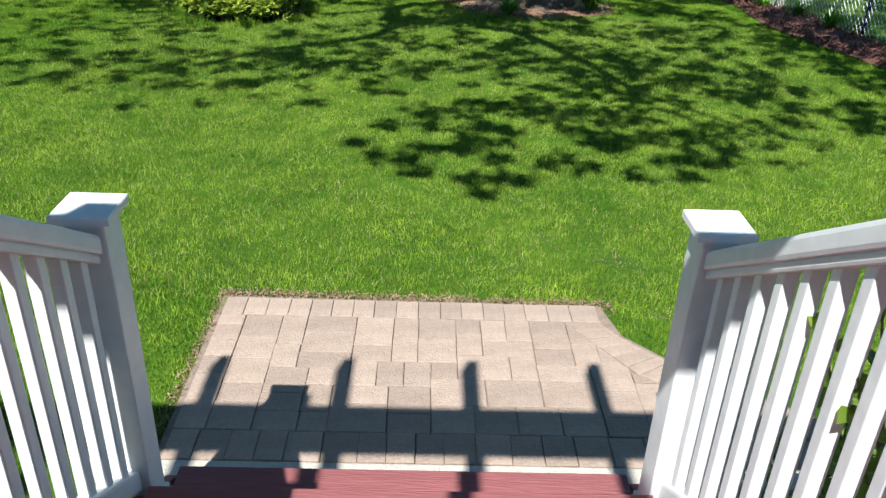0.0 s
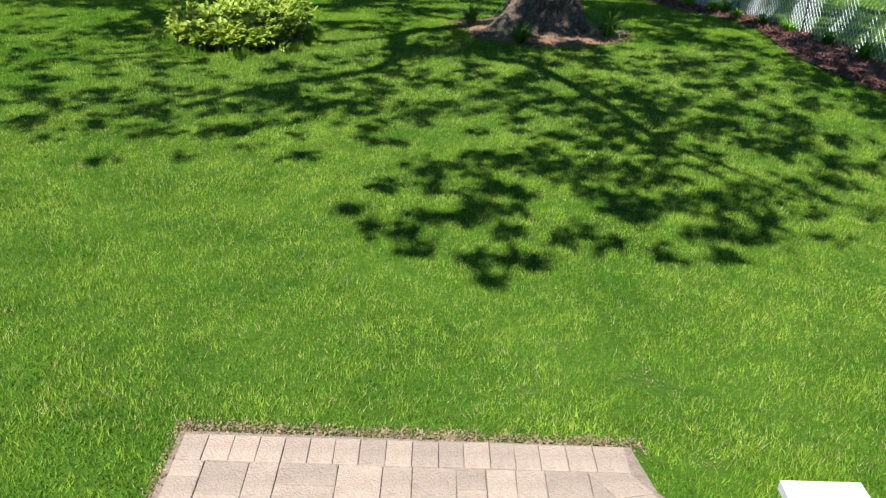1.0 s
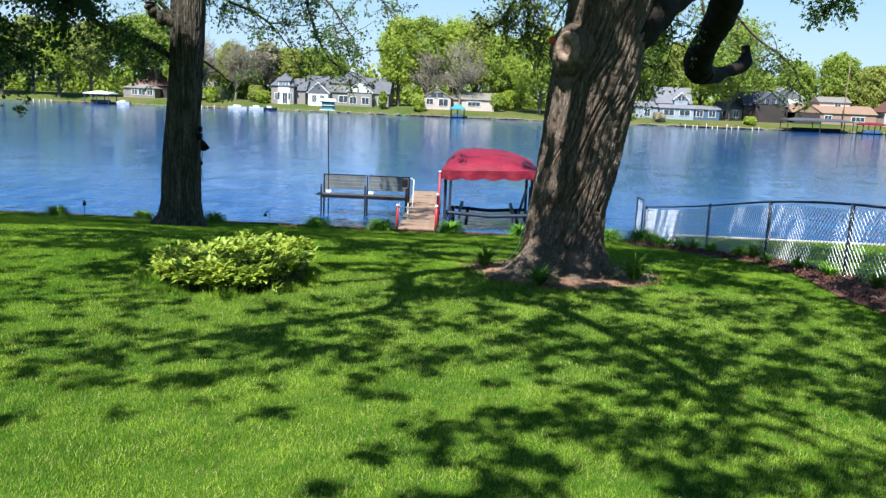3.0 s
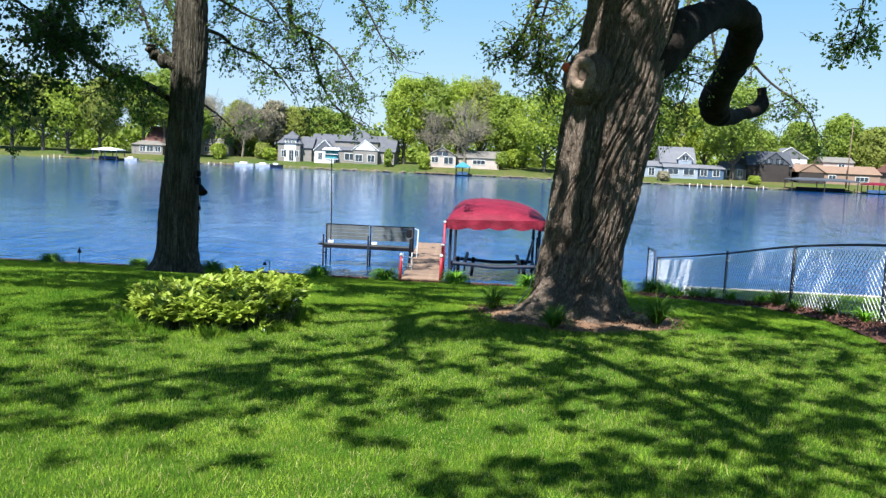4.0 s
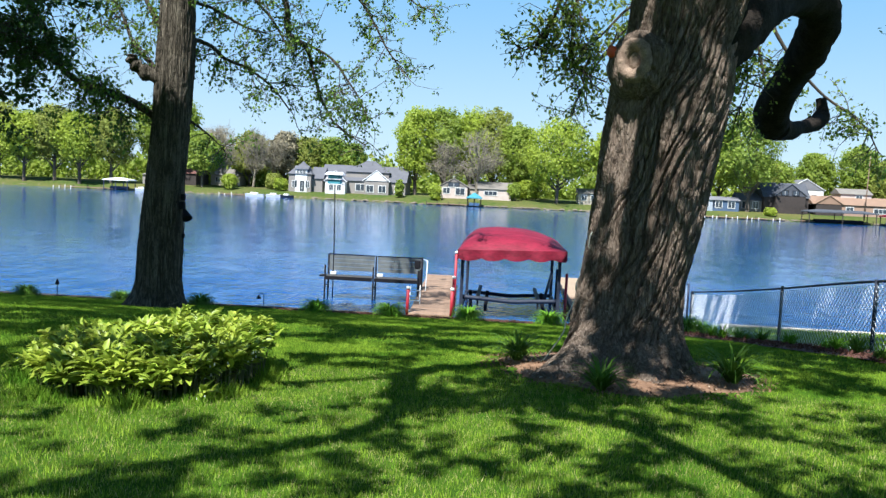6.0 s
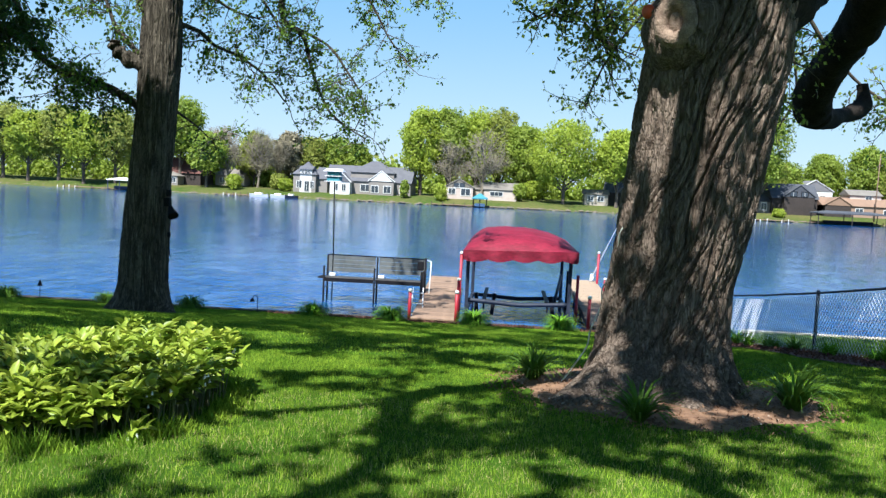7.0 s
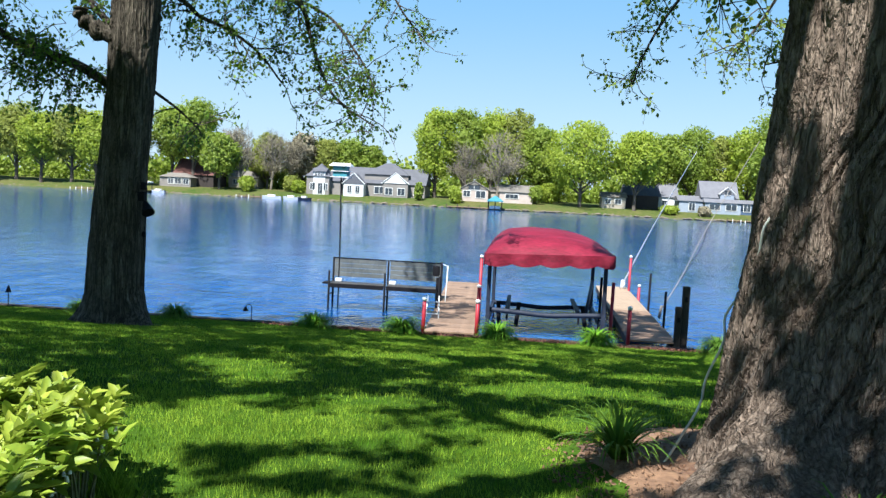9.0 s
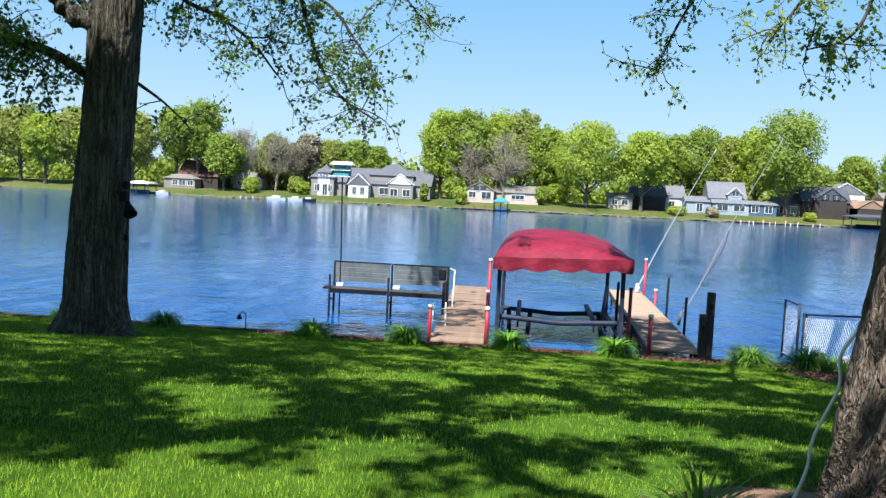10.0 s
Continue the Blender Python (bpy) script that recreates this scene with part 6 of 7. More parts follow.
def patio():
    t = thing("patio", "small patio of pinkish-beige concrete pavers", "patio", (0, 0, 0), YAW, kind="structure")
    bm = bmesh.new()
    outline = ((-0.96, 2.3), (1.9, 2.3), (1.9, 2.62), (1.68, 2.755), (1.53, 2.87), (1.28, 3.06), (1.08, 3.27), (1.02, 3.54), (-0.96, 3.56))
    low = [bm.verts.new((x, y, -0.1)) for x, y in outline]
    top = [bm.verts.new((x, y, 0.012)) for x, y in outline]
    bm.faces.new(top)
    bm.faces.new(low[::-1])
    for i in range(len(outline)):
        j = (i + 1) % len(outline)
        bm.faces.new((low[i], low[j], top[j], top[i]))
    part("bedding", bm, M_SAND, t)
    box_part("kerb_strip", (0.3, 2.275, -0.03), (3.0, 0.10, 0.11), M_CONC, t, "pale concrete edging", 0.008)
    rng = random.Random(4)
    shared = {}

    def slab(pts, key=None):
        """One paver from its outline, drawn in for the joint, with a worn upper edge."""
        n = len(pts)
        cx, cy = sum(p[0] for p in pts) / n, sum(p[1] for p in pts) / n
        if key is None or key not in shared:
            b = bmesh.new()
            rows = []
            for z, k in ((-0.05, 0.0014), (0.0200, 0.0014), (0.0236, 0.0028), (0.0248, 0.007)):
                ring = []
                for x, y in pts:
                    v = Vector((x - cx, y - cy))
                    ring.append(b.verts.new((v.x * (1 - 1.35 * k / v.length), v.y * (1 - 1.35 * k / v.length), z)))
                rows.append(ring)
            for i in (0, 1, 2):
                for q in range(n):
                    r = (q + 1) % n
                    b.faces.new((rows[i][q], rows[i][r], rows[i + 1][r], rows[i + 1][q]))
            b.faces.new(rows[3])
            ob = part("paver", b, M_PAVER, t)
            if key:
                shared[key] = ob.data
        else:
            ob = new("paver", shared[key])
            ob.parent = t
        ob.location = (cx + rng.uniform(-0.0015, 0.0015), cy + rng.uniform(-0.0015, 0.0015), rng.uniform(-0.002, 0.002))
        ob.rotation_euler = (rng.uniform(-0.006, 0.006), rng.uniform(-0.006, 0.006), rng.uniform(-0.012, 0.012))

    def paver(x0, x1, y0, y1):
        slab(((x0, y0), (x1, y0), (x1, y1), (x0, y1)), (round(x1 - x0, 3), round(y1 - y0, 3)))

    def cut(pts, ax, ay, bx, by):
        """The part of an outline that lies on the stair's side of a line."""
        def side(p):
            return (bx - ax) * (p[1] - ay) - (by - ay) * (p[0] - ax)
        out = []
        for i, p in enumerate(pts):
            q = pts[(i + 1) % len(pts)]
            sp, sq = side(p), side(q)
            if sp <= 0:
                out.append(p)
            if sp * sq < 0:
                f = sp / (sp - sq)
                out.append((p[0] + (q[0] - p[0]) * f, p[1] + (q[1] - p[1]) * f))
        return out

    def course(y0, y1, x0, x1, widths):
        x = x0
        while x < x1 - 0.04:
            w = rng.choice(widths)
            if x1 - x - w < 0.07:
                w = x1 - x
            paver(x, x + w, y0, y1)
            x += w

    course(2.33, 2.505, -0.93, 1.88, (0.115, 0.13, 0.145))
    course(3.37, 3.53, -0.93, 0.99, (0.108, 0.113, 0.118))
    y = 2.505                                    # the border column
    while y < 3.36:
        d = rng.choice((0.13, 0.165, 0.19))
        if 3.37 - y - d < 0.08:
            d = 3.37 - y
        paver(-0.93, -0.80, y, y + d)
        y += d
    # three sizes laid in a mixed pattern, cut along the slanting edge
    U, COLS, ROWS = 0.0618, 40, 14
    taken = [[False] * COLS for _ in range(ROWS)]
    sizes = ((4, 3), (3, 3), (2, 3), (3, 2), (3, 3), (2, 3), (3, 2), (2, 2))
    for j in range(ROWS):
        for i in range(COLS):
            if taken[j][i]:
                continue
            free = 0
            while i + free < COLS and free < 6 and not taken[j][i + free]:
                free += 1
            w, d = rng.choice(sizes)
            w, d = min(w, free), min(d, ROWS - j)
            if free - w == 1:
                w = free if free <= 4 else w - 1
            if ROWS - j - d == 1:
                d = d + 1
            for jj in range(j, j + d):
                for ii in range(i, i + w):
                    taken[jj][ii] = True
            x0, y0 = -0.80 + i * U, 2.505 + j * U
            x1, y1 = x0 + w * U, y0 + d * U
            pts = ((x0, y0), (x1, y0), (x1, y1), (x0, y1))
            line = (0.80, 3.37, 1.093, 2.93) if (x0 + x1) / 2 < 1.093 else (1.093, 2.93, 1.75, 2.5)
            kept = cut(pts, *line)
            if len(kept) < 3:
                continue
            area = abs(sum(kept[k][0] * kept[(k + 1) % len(kept)][1] - kept[(k + 1) % len(kept)][0] * kept[k][1] for k in range(len(kept)))) / 2
            if area < 0.0012:
                continue
            if len(kept) == 4 and area > 0.98 * w * d * U * U:
                paver(x0, x1, y0, y1)
            else:
                slab(kept)
    # the border band that follows the slanting edge
    inner = ((0.802, 3.37), (0.902, 3.22), (0.998, 3.075), (1.093, 2.932), (1.25, 2.828), (1.42, 2.718), (1.58, 2.612), (1.75, 2.502))
    outer = ((0.99, 3.37), (1.062, 3.255), (1.155, 3.145), (1.262, 3.04), (1.38, 2.945), (1.51, 2.85), (1.65, 2.745), (1.80, 2.64))
    for k in range(7):
        i0, i1, o0, o1 = (Vector(p) for p in (inner[k], inner[k + 1], outer[k], outer[k + 1]))
        f = rng.uniform(0.42, 0.58)
        im, om = i0.lerp(i1, f), o0.lerp(o1, f)
        slab((tuple(i0), tuple(im), tuple(om), tuple(o0)))
        slab((tuple(im), tuple(i1), tuple(o1), tuple(om)))


patio()


def side_shrub():
    rng = np.random.default_rng(61)
    t = thing("shrub", "leafy green shrub growing through the stair railing", "shrub", (1.35, 1.75, 0))
    tv, tf, pos, way, size = [], [], [], [], []
    sprouts = [(Vector((-0.2, y * 0.6 - 0.1, 0.55)), Vector((x, y, z))) for x, y, z in
               ((-0.50, -0.42, 1.36), (-0.49, -0.57, 1.51), (-0.50, -0.58, 1.37), (-0.50, -0.44, 0.94), (-0.47, -0.67, 1.41), (-0.44, -0.60, 1.30), (-0.42, -0.50, 1.22), (-0.40, -0.72, 1.2), (-0.38, -0.62, 1.05))]
    for i in range(110):
        x, y = rng.normal(0, 0.2), rng.normal(-0.25, 0.38)
        if i < len(sprouts):
            p0, p1 = sprouts[i]
        else:
            p0 = Vector((x * 0.5, y * 0.5, 0))
            p1 = Vector((min(0.25, max(-0.40, x * 1.3)), min(0.12, y * 1.3), rng.uniform(0.4, 0.95)))
        a, b = rings([p0, p0.lerp(p1, 0.5) + Vector((0, 0, 0.05)), p1], (0.008, 0.006, 0.003), 4)
        off = len(tv)
        tv += a
        tf += [tuple(k + off for k in q) for q in b]
        for s in range(16):
            u = rng.uniform(0.25, 1)
            pos.append(tuple(p0.lerp(p1, u)))
            an = rng.uniform(0, 2 * math.pi)
            way.append((math.cos(an), math.sin(an), rng.uniform(-0.1, 0.6)))
            size.append(rng.uniform(0.04, 0.075))
    tagged(raw("stem", tv, tf, M_STEM, t), kind="stuff")
    v, f = big_leaves(np.array(pos), np.array(way), size, rng, 0.6)
    raw("leaves", v, f, M_LEAF, t, "", True)


side_shrub()


# ---------------------------------------------------------------- the far shore
def far_ground(y):
    return float(np.interp(y, (FAR + 0.3, FAR + 6, FAR + 14, FAR + 40, FAR + 100), (-2.35, -1.05, -0.65, 0.0, 1.6)))


def gable(bm, x0, x1, y0, y1, z, rise, axis, over=0.35):
    """A pitched roof slab; axis 'x': its ridge runs along x."""
    x0, x1, y0, y1 = x0 - over, x1 + over, y0 - over, y1 + over
    if axis == "x":
        p = [(x0, y0, z), (x1, y0, z), (x1, y1, z), (x0, y1, z), (x0, (y0 + y1) / 2, z + rise), (x1, (y0 + y1) / 2, z + rise)]
        q = ((0, 1, 5, 4), (2, 3, 4, 5), (1, 2, 5), (3, 0, 4), (3, 2, 1, 0))
    elif axis == "y":
        p = [(x0, y0, z), (x1, y0, z), (x1, y1, z), (x0, y1, z), ((x0 + x1) / 2, y0, z + rise), ((x0 + x1) / 2, y1, z + rise)]
        q = ((1, 2, 5, 4), (3, 0, 4, 5), (0, 1, 4), (2, 3, 5), (3, 2, 1, 0))
    else:
        m = min(x1 - x0, y1 - y0) / 2
        p = [(x0, y0, z), (x1, y0, z), (x1, y1, z), (x0, y1, z), (x0 + m, (y0 + y1) / 2, z + rise), (x1 - m + 0.01, (y0 + y1) / 2, z + rise)]
        q = ((0, 1, 5, 4), (2, 3, 4, 5), (1, 2, 5), (3, 0, 4), (3, 2, 1, 0))
    vs = [bm.verts.new(c) for c in p]
    for f in q:
        bm.faces.new([vs[i] for i in f])
    return bm


def far_house(label, y, blocks):
    """blocks: (x0, x1, dy, depth, wall height, roof rise, ridge axis, wall, roof, windows (x, z, w, h), gable face)."""
    cx = (blocks[0][0] + blocks[0][1]) / 2
    g = far_ground(y)
    t = thing("house", label, "house", (cx, y, g), group="houses across the lake")
    for x0, x1, dy, depth, h, rise, axis, wall, roof, wins, face in blocks:
        a, b = x0 - cx, x1 - cx
        bm = box(bmesh.new(), (a + b) / 2, dy + depth / 2, h / 2 - 0.4, b - a, depth, h + 0.8)
        if axis == "y" and face:
            vs = [bm.verts.new(p) for p in ((a, dy - 0.02, h), (b, dy - 0.02, h), ((a + b) / 2, dy - 0.02, h + rise), (a, dy + 0.2, h), (b, dy + 0.2, h), ((a + b) / 2, dy + 0.2, h + rise))]
            for q in ((0, 1, 2), (5, 4, 3), (0, 3, 4, 1), (1, 4, 5, 2), (2, 5, 3, 0)):
                bm.faces.new([vs[i] for i in q])
        part("wall", bm, wall, t)
        if face == 2:
            bm = bmesh.new()
            vs = [bm.verts.new(p) for p in ((a + 0.3, dy - 0.17, h + 0.1), (b - 0.3, dy - 0.17, h + 0.1), ((a + b) / 2, dy - 0.17, h + rise - 0.1), (a + 0.3, dy, h + 0.1), (b - 0.3, dy, h + 0.1), ((a + b) / 2, dy, h + rise - 0.1))]
            for q in ((0, 1, 2), (5, 4, 3), (0, 3, 4, 1), (1, 4, 5, 2), (2, 5, 3, 0)):
                bm.faces.new([vs[i] for i in q])
            part("gable_panel", bm, W_WHITE, t, "white gable panel")
        if rise:
            bm = gable(bmesh.new(), a, b, dy + (0.25 if axis == "y" and face else 0), dy + depth, h + 0.02, rise, axis)
            part("roof", bm, roof, t)
            if axis == "y" and face:
                bm = bmesh.new()
                for s in (-1, 1):
                    e0, e1 = Vector(((a + b) / 2 + s * ((b - a) / 2 + 0.35), dy - 0.15, h - 0.02)), Vector(((a + b) / 2, dy - 0.15, h + rise + 0.06))
                    tube_into(bm, [e0, e1], [0.16, 0.16], 4)
                part("bargeboard", bm, W_WHITE if wall in (W_WHITE, W_BLUE, W_GREY) else roof, t)
        for wx, wz, ww, wh in wins:
            win = box_part("window", (wx - cx, dy - 0.04, wz), (ww + 0.3, 0.12, wh + 0.3), W_WHITE, t)
            box_part("pane", (wx - cx, dy - 0.09, wz), (ww, 0.06, wh), M_GLASS, win)
            for k in range(1, max(2, int(ww / 0.9))):
                box_part("mullion", (wx - cx - ww / 2 + ww * k / max(2, int(ww / 0.9)), dy - 0.13, wz), (0.09, 0.04, wh), W_WHITE, win)
    return t


def far_shore():
    far_house("large grey house with a slate roof and white gables", 206, [
        (-47.2, -25.6, 3.0, 11, 3.3, 4.0, "x", W_GREY, R_GREY, [(-37.0, 1.7, 2.4, 1.6), (-27.6, 1.6, 1.2, 1.6)], 0),
        (-41.0, -30.0, 4.0, 9, 5.6, 3.0, "hip", W_GREY, R_GREY, [], 0),
        (-54.9, -49.2, 0.5, 7, 4.4, 3.3, "hip", W_GREY, R_GREY, [(-53.4, 1.9, 1.0, 1.5), (-51.4, 1.4, 0.8, 2.3), (-50.0, 1.9, 0.7, 1.5)], 0),
        (-53.2, -50.2, 0.4, 3, 5.6, 0.9, "x", W_WHITE, R_GREY, [(-52.5, 5.0, 0.55, 0.9), (-51.7, 5.0, 0.55, 0.9), (-50.9, 5.0, 0.55, 0.9)], 0),
        (-49.4, -46.6, 2.0, 7, 3.4, 3.0, "x", W_GREY, R_GREY, [], 0),
        (-45.4, -40.4, 0.0, 7, 2.9, 2.6, "y", W_WHITE, R_GREY, [(-43.9, 1.6, 0.9, 1.6), (-41.9, 1.6, 0.9, 1.6)], 1),
        (-35.8, -29.6, 1.2, 6, 3.4, 2.6, "y", W_GREY, R_GREY, [(-34.3, 1.5, 1.7, 1.6), (-31.2, 1.5, 1.7, 1.6)], 2),
    ])
    far_house("white lakeside cottage with a red-brown roof", 208, [
        (-91.6, -81.0, 4.0, 9, 3.2, 4.2, "x", W_BROWN, R_RED, [], 0),
        (-93.6, -85.4, 0.0, 4, 2.4, 1.1, "hip", W_GREY, R_WOOD, [(-90.6, 1.4, 1.3, 1.2), (-88.7, 1.5, 1.6, 1.4), (-86.6, 1.4, 1.3, 1.2)], 1)])
    far_house("small tan house behind trees", 220, [(-80, -72, 0, 7, 2.8, 1.8, "x", W_CREAM, R_WOOD, [(-78, 1.5, 1.2, 1.2), (-74.5, 1.5, 1.2, 1.2)], 0)])
    far_house("pale house with a dark chalet gable", 207, [
        (-16.6, -9.8, 0, 8, 2.9, 2.0, "y", W_PINK, R_WOOD, [(-15.0, 1.9, 1.6, 1.3), (-11.6, 1.8, 2.2, 1.6), (-13.2, 3.4, 2.6, 1.0)], 1),
        (-9.6, -6.8, 3, 6, 2.6, 1.2, "x", W_CREAM, R_WOOD, [], 0),
        (-7.0, 1.0, 0.5, 7, 2.7, 1.8, "x", W_PINK, R_WOOD, [(-4.0, 1.7, 3.0, 0.9)], 0)])
    far_house("small cream cottage by a big tree", 207, [(17.6, 23.2, 0, 6, 2.7, 1.2, "x", W_CREAM, R_WOOD, [(19.0, 1.7, 1.2, 1.1), (21.4, 1.7, 1.4, 1.1)], 0)])
    far_house("dark brown house in tree shade", 211, [(23.4, 31.5, 0, 8, 3.2, 2.6, "x", W_BROWN, R_DARK, [], 0)])
    far_house("white house with grey roofs", 214, [(30.4, 36.5, 0, 8, 3.0, 2.6, "x", W_WHITE, R_PALE, [(33.5, 1.6, 1.2, 1.1)], 0), (32.5, 37, 5, 6, 4.6, 2.2, "x", W_WHITE, R_PALE, [], 0)])
    far_house("pale blue house with a steep grey roof", 206, [
        (41.0, 49.2, 1.5, 7, 3.7, 4.0, "x", W_BLUE, R_PALE, [], 0),
        (41.4, 49.6, -0.6, 2.1, 2.6, 0.9, "x", W_BLUE, R_PALE, [(43.6, 1.6, 2.4, 1.3), (47.4, 1.6, 2.4, 1.3)], 0),
        (35.6, 41.2, 0.5, 6, 2.7, 1.3, "x", W_BLUE, R_PALE, [(38.6, 1.4, 1.3, 1.8)], 0),
        (45.0, 48.2, 0.6, 3, 4.6, 1.7, "y", W_BLUE, R_PALE, [(46.6, 4.9, 1.1, 0.9)], 1),
        (49.6, 56.0, 0.2, 5, 2.6, 0.9, "x", W_DEEP, R_PALE, [(51.2, 1.6, 1.5, 1.5), (54.2, 1.6, 1.5, 1.5)], 0)])
    far_house("grey cottage half hidden by a tree", 210, [(56.8, 62.5, 0, 6, 2.7, 1.8, "x", W_GREY, R_GREY, [(58.6, 1.6, 1.6, 1.6), (61.0, 1.6, 1.2, 1.6)], 0)])
    far_house("dark brown chalet with a charcoal roof", 207, [
        (62.5, 73.0, 1.5, 8, 3.9, 3.6, "x", W_BROWN, R_DARK, [], 0),
        (64.8, 71.8, 0.0, 5, 4.3, 2.8, "y", W_BROWN, R_DARK, [(66.8, 5.0, 1.4, 1.0), (69.4, 5.0, 1.4, 1.0)], 1)])
    far_house("white house with a low gable on rising ground", 226, [(74, 83, 0, 8, 5.6, 2.8, "y", W_WHITE, R_PALE, [(77, 3.8, 1.2, 1.2), (80.5, 3.8, 1.2, 1.2)], 1)])
    far_house("tan brick ranch house with a tan roof", 208, [
        (74.5, 94.5, 1.0, 9, 2.7, 2.0, "x", W_TAN, R_TAN, [(90.2, 1.5, 3.0, 1.0), (83, 1.6, 1.6, 1.1)], 0),
        (74.5, 80.5, -0.6, 6, 2.7, 2.0, "y", W_BROWN, R_TAN, [], 1),
        (82.2, 89.6, 5, 6, 5.4, 1.4, "x", W_PINK, R_WOOD, [(86.6, 4.6, 1.4, 1.2)], 0)])
    far_house("brown gabled house at the water", 209, [(96.5, 106, 0, 8, 3.4, 3.6, "y", W_PINK, R_RED, [(101, 2.0, 1.6, 1.4)], 1), (104, 118, 1, 8, 3.0, 2.4, "x", W_TAN, R_RED, [(110, 1.6, 1.8, 1.2)], 0)])
    # boat shelters
    def shelter(label, x, y, w, d, h, roof, rise, post=M_WHITE, body=None):
        t = thing("boat_shelter", label, "boat shelter", (x, y, WATER), group="boat shelters across the lake")
        for sx in (-1, 0, 1):
            for sy in (-1, 1):
                box_part("post", (sx * (w / 2 - 0.15), sy * (d / 2 - 0.15), h / 2 - 0.5), (0.16, 0.16, h + 1.0), post, t)
        part("roof", gable(bmesh.new(), -w / 2, w / 2, -d / 2, d / 2, h, rise, "hip", 0.15), roof, t)
        box_part("roof_edge", (0, 0, h - 0.12), (w + 0.3, d + 0.3, 0.24), roof, t)
        if body:
            hull = bmesh.new()
            prev = None
            for k in range(9):
                u = -1 + 2 * k / 8
                r = [hull.verts.new((u * w * 0.36, s * d * 0.22 * (1 - 0.5 * abs(u) ** 3), z)) for s, z in ((-1, 0.95), (-0.7, 0.25), (0.7, 0.25), (1, 0.95))]
                if prev:
                    for i in range(3):
                        hull.faces.new((prev[i], prev[i + 1], r[i + 1], r[i]))
                    hull.faces.new((prev[3], prev[0], r[0], r[3]))
                prev = r
            part("boat_hull", hull, body, t)
        return t

    shelter("white-roofed boat shelter with dark side curtains", -94.5, 197.5, 6.2, 4.5, 2.6, M_WHITE, 0.5, M_DARKCLOTH, M_DARKCLOTH)
    shelter("small boat lift under a teal canopy", -7.6, 198.0, 3.4, 3.0, 2.2, M_TEAL, 1.1, M_BLACK, M_WHITE)
    shelter("long dark-roofed covered dock", 76.0, 197.5, 15.0, 5.0, 2.7, R_DARK, 0.5, M_TIMBER, M_BLACK)
    shelter("small boat lift under a red canopy", 88.6, 197.5, 5.6, 3.4, 2.3, M_CANOPY, 0.4, M_BLACK, M_WHITE)
    # moored boats
    for x, w, m in ((-60.5, 4.4, M_WHITE), (-55.8, 3.6, M_WHITE), (-88.6, 3.0, M_WHITE), (-52.6, 3.0, M_STEEL)):
        t = thing("boat", "small white motorboat moored at the far shore", "boat", (x, 197.2, WATER), group="boats at the far shore")
        bm = bmesh.new()
        prev = None
        for k in range(9):
            u = -1 + 2 * k / 8
            r = [bm.verts.new((u * w / 2, s * 0.9 * (1 - 0.45 * max(0, u) ** 2), z + 0.12 * u * u)) for s, z in ((-1, 0.62), (-0.7, -0.1), (0.7, -0.1), (1, 0.62))]
            if prev:
                for i in range(3):
                    bm.faces.new((prev[i], prev[i + 1], r[i + 1], r[i]))
                bm.faces.new((prev[3], prev[0], r[0], r[3]))
            prev = r
        part("hull", bm, m, t)
        box_part("cabin", (-0.2, 0, 0.8), (w * 0.4, 1.1, 0.5), M_WHITE, t, "", 0.1)
    # white posts of the far docks
    rng = random.Random(9)
    far_posts = [46 + 1.55 * i + 0.35 * math.sin(i * 2.3) for i in range(9)] + [-66.5 - 0.0, -68.2, -69.6, -54.5] + [-107 - 1.5 * i for i in range(4)] + [61.5, 63.0]
    for x in far_posts:
        t = thing("mooring_post", "white mooring post at the far shore", "post", (x, 197.6, WATER - 1), group="posts at the far shore")
        tube("pole", [(0, 0, 0), (0.03, 0, 1.75 + rng.uniform(-0.35, 0.25))], 0.075, W_WHITE, t, "", 8)
    for x0, x1 in ((-19, -8.5), (45, 62), (-69, -62), (68, 84), (-110, -96)):
        t = thing("far_dock", "low grey dock along the far shore", "dock", ((x0 + x1) / 2, 198.6, WATER))
        box_part("deck", (0, 0, 0.35), (x1 - x0, 1.4, 0.15), M_PLANK, t)
        for k in range(5):
            tube("dock_leg", [((x0 - x1) / 2 + (x1 - x0) * k / 4, -0.5, -1), ((x0 - x1) / 2 + (x1 - x0) * k / 4, -0.5, 0.9)], 0.10, M_TIMBER, t, "", 6)
    t = thing("flagpole", "tall pale pole at the far shore", "pole", (84.0, 203, far_ground(203)))
    tube("pole", [(0, 0, -0.3), (0.3, 0, 16)], [0.16, 0.07], R_TAN, t, "", 8)
    # stone edging along the far waterline
    v, f = [], []
    r2 = np.random.default_rng(2)
    for i in range(900):
        x = r2.uniform(-150, 130)
        wob = 2.2 * noise.noise(Vector((x * 0.03, 3.1, 0)))
        p = Vector((x, FAR + wob + r2.uniform(-0.4, 0.3), WATER + r2.uniform(0.0, 0.3)))
        s = r2.uniform(0.2, 0.6)
        k = len(v)
        v += [p + Vector(d) * s for d in ((-1.4, 0, 0), (1.4, 0, 0), (0, -0.7, 0), (0, 0.7, 0), (0, 0, 0.55), (0, 0, -0.5))]
        f += [(k, k + 2, k + 4), (k + 2, k + 1, k + 4), (k + 1, k + 3, k + 4), (k + 3, k, k + 4)]
    tagged(raw("shore_stones", v, f, M_FARSTONE), "pale stones edging the far shore", "stones", kind="stuff")


far_shore()


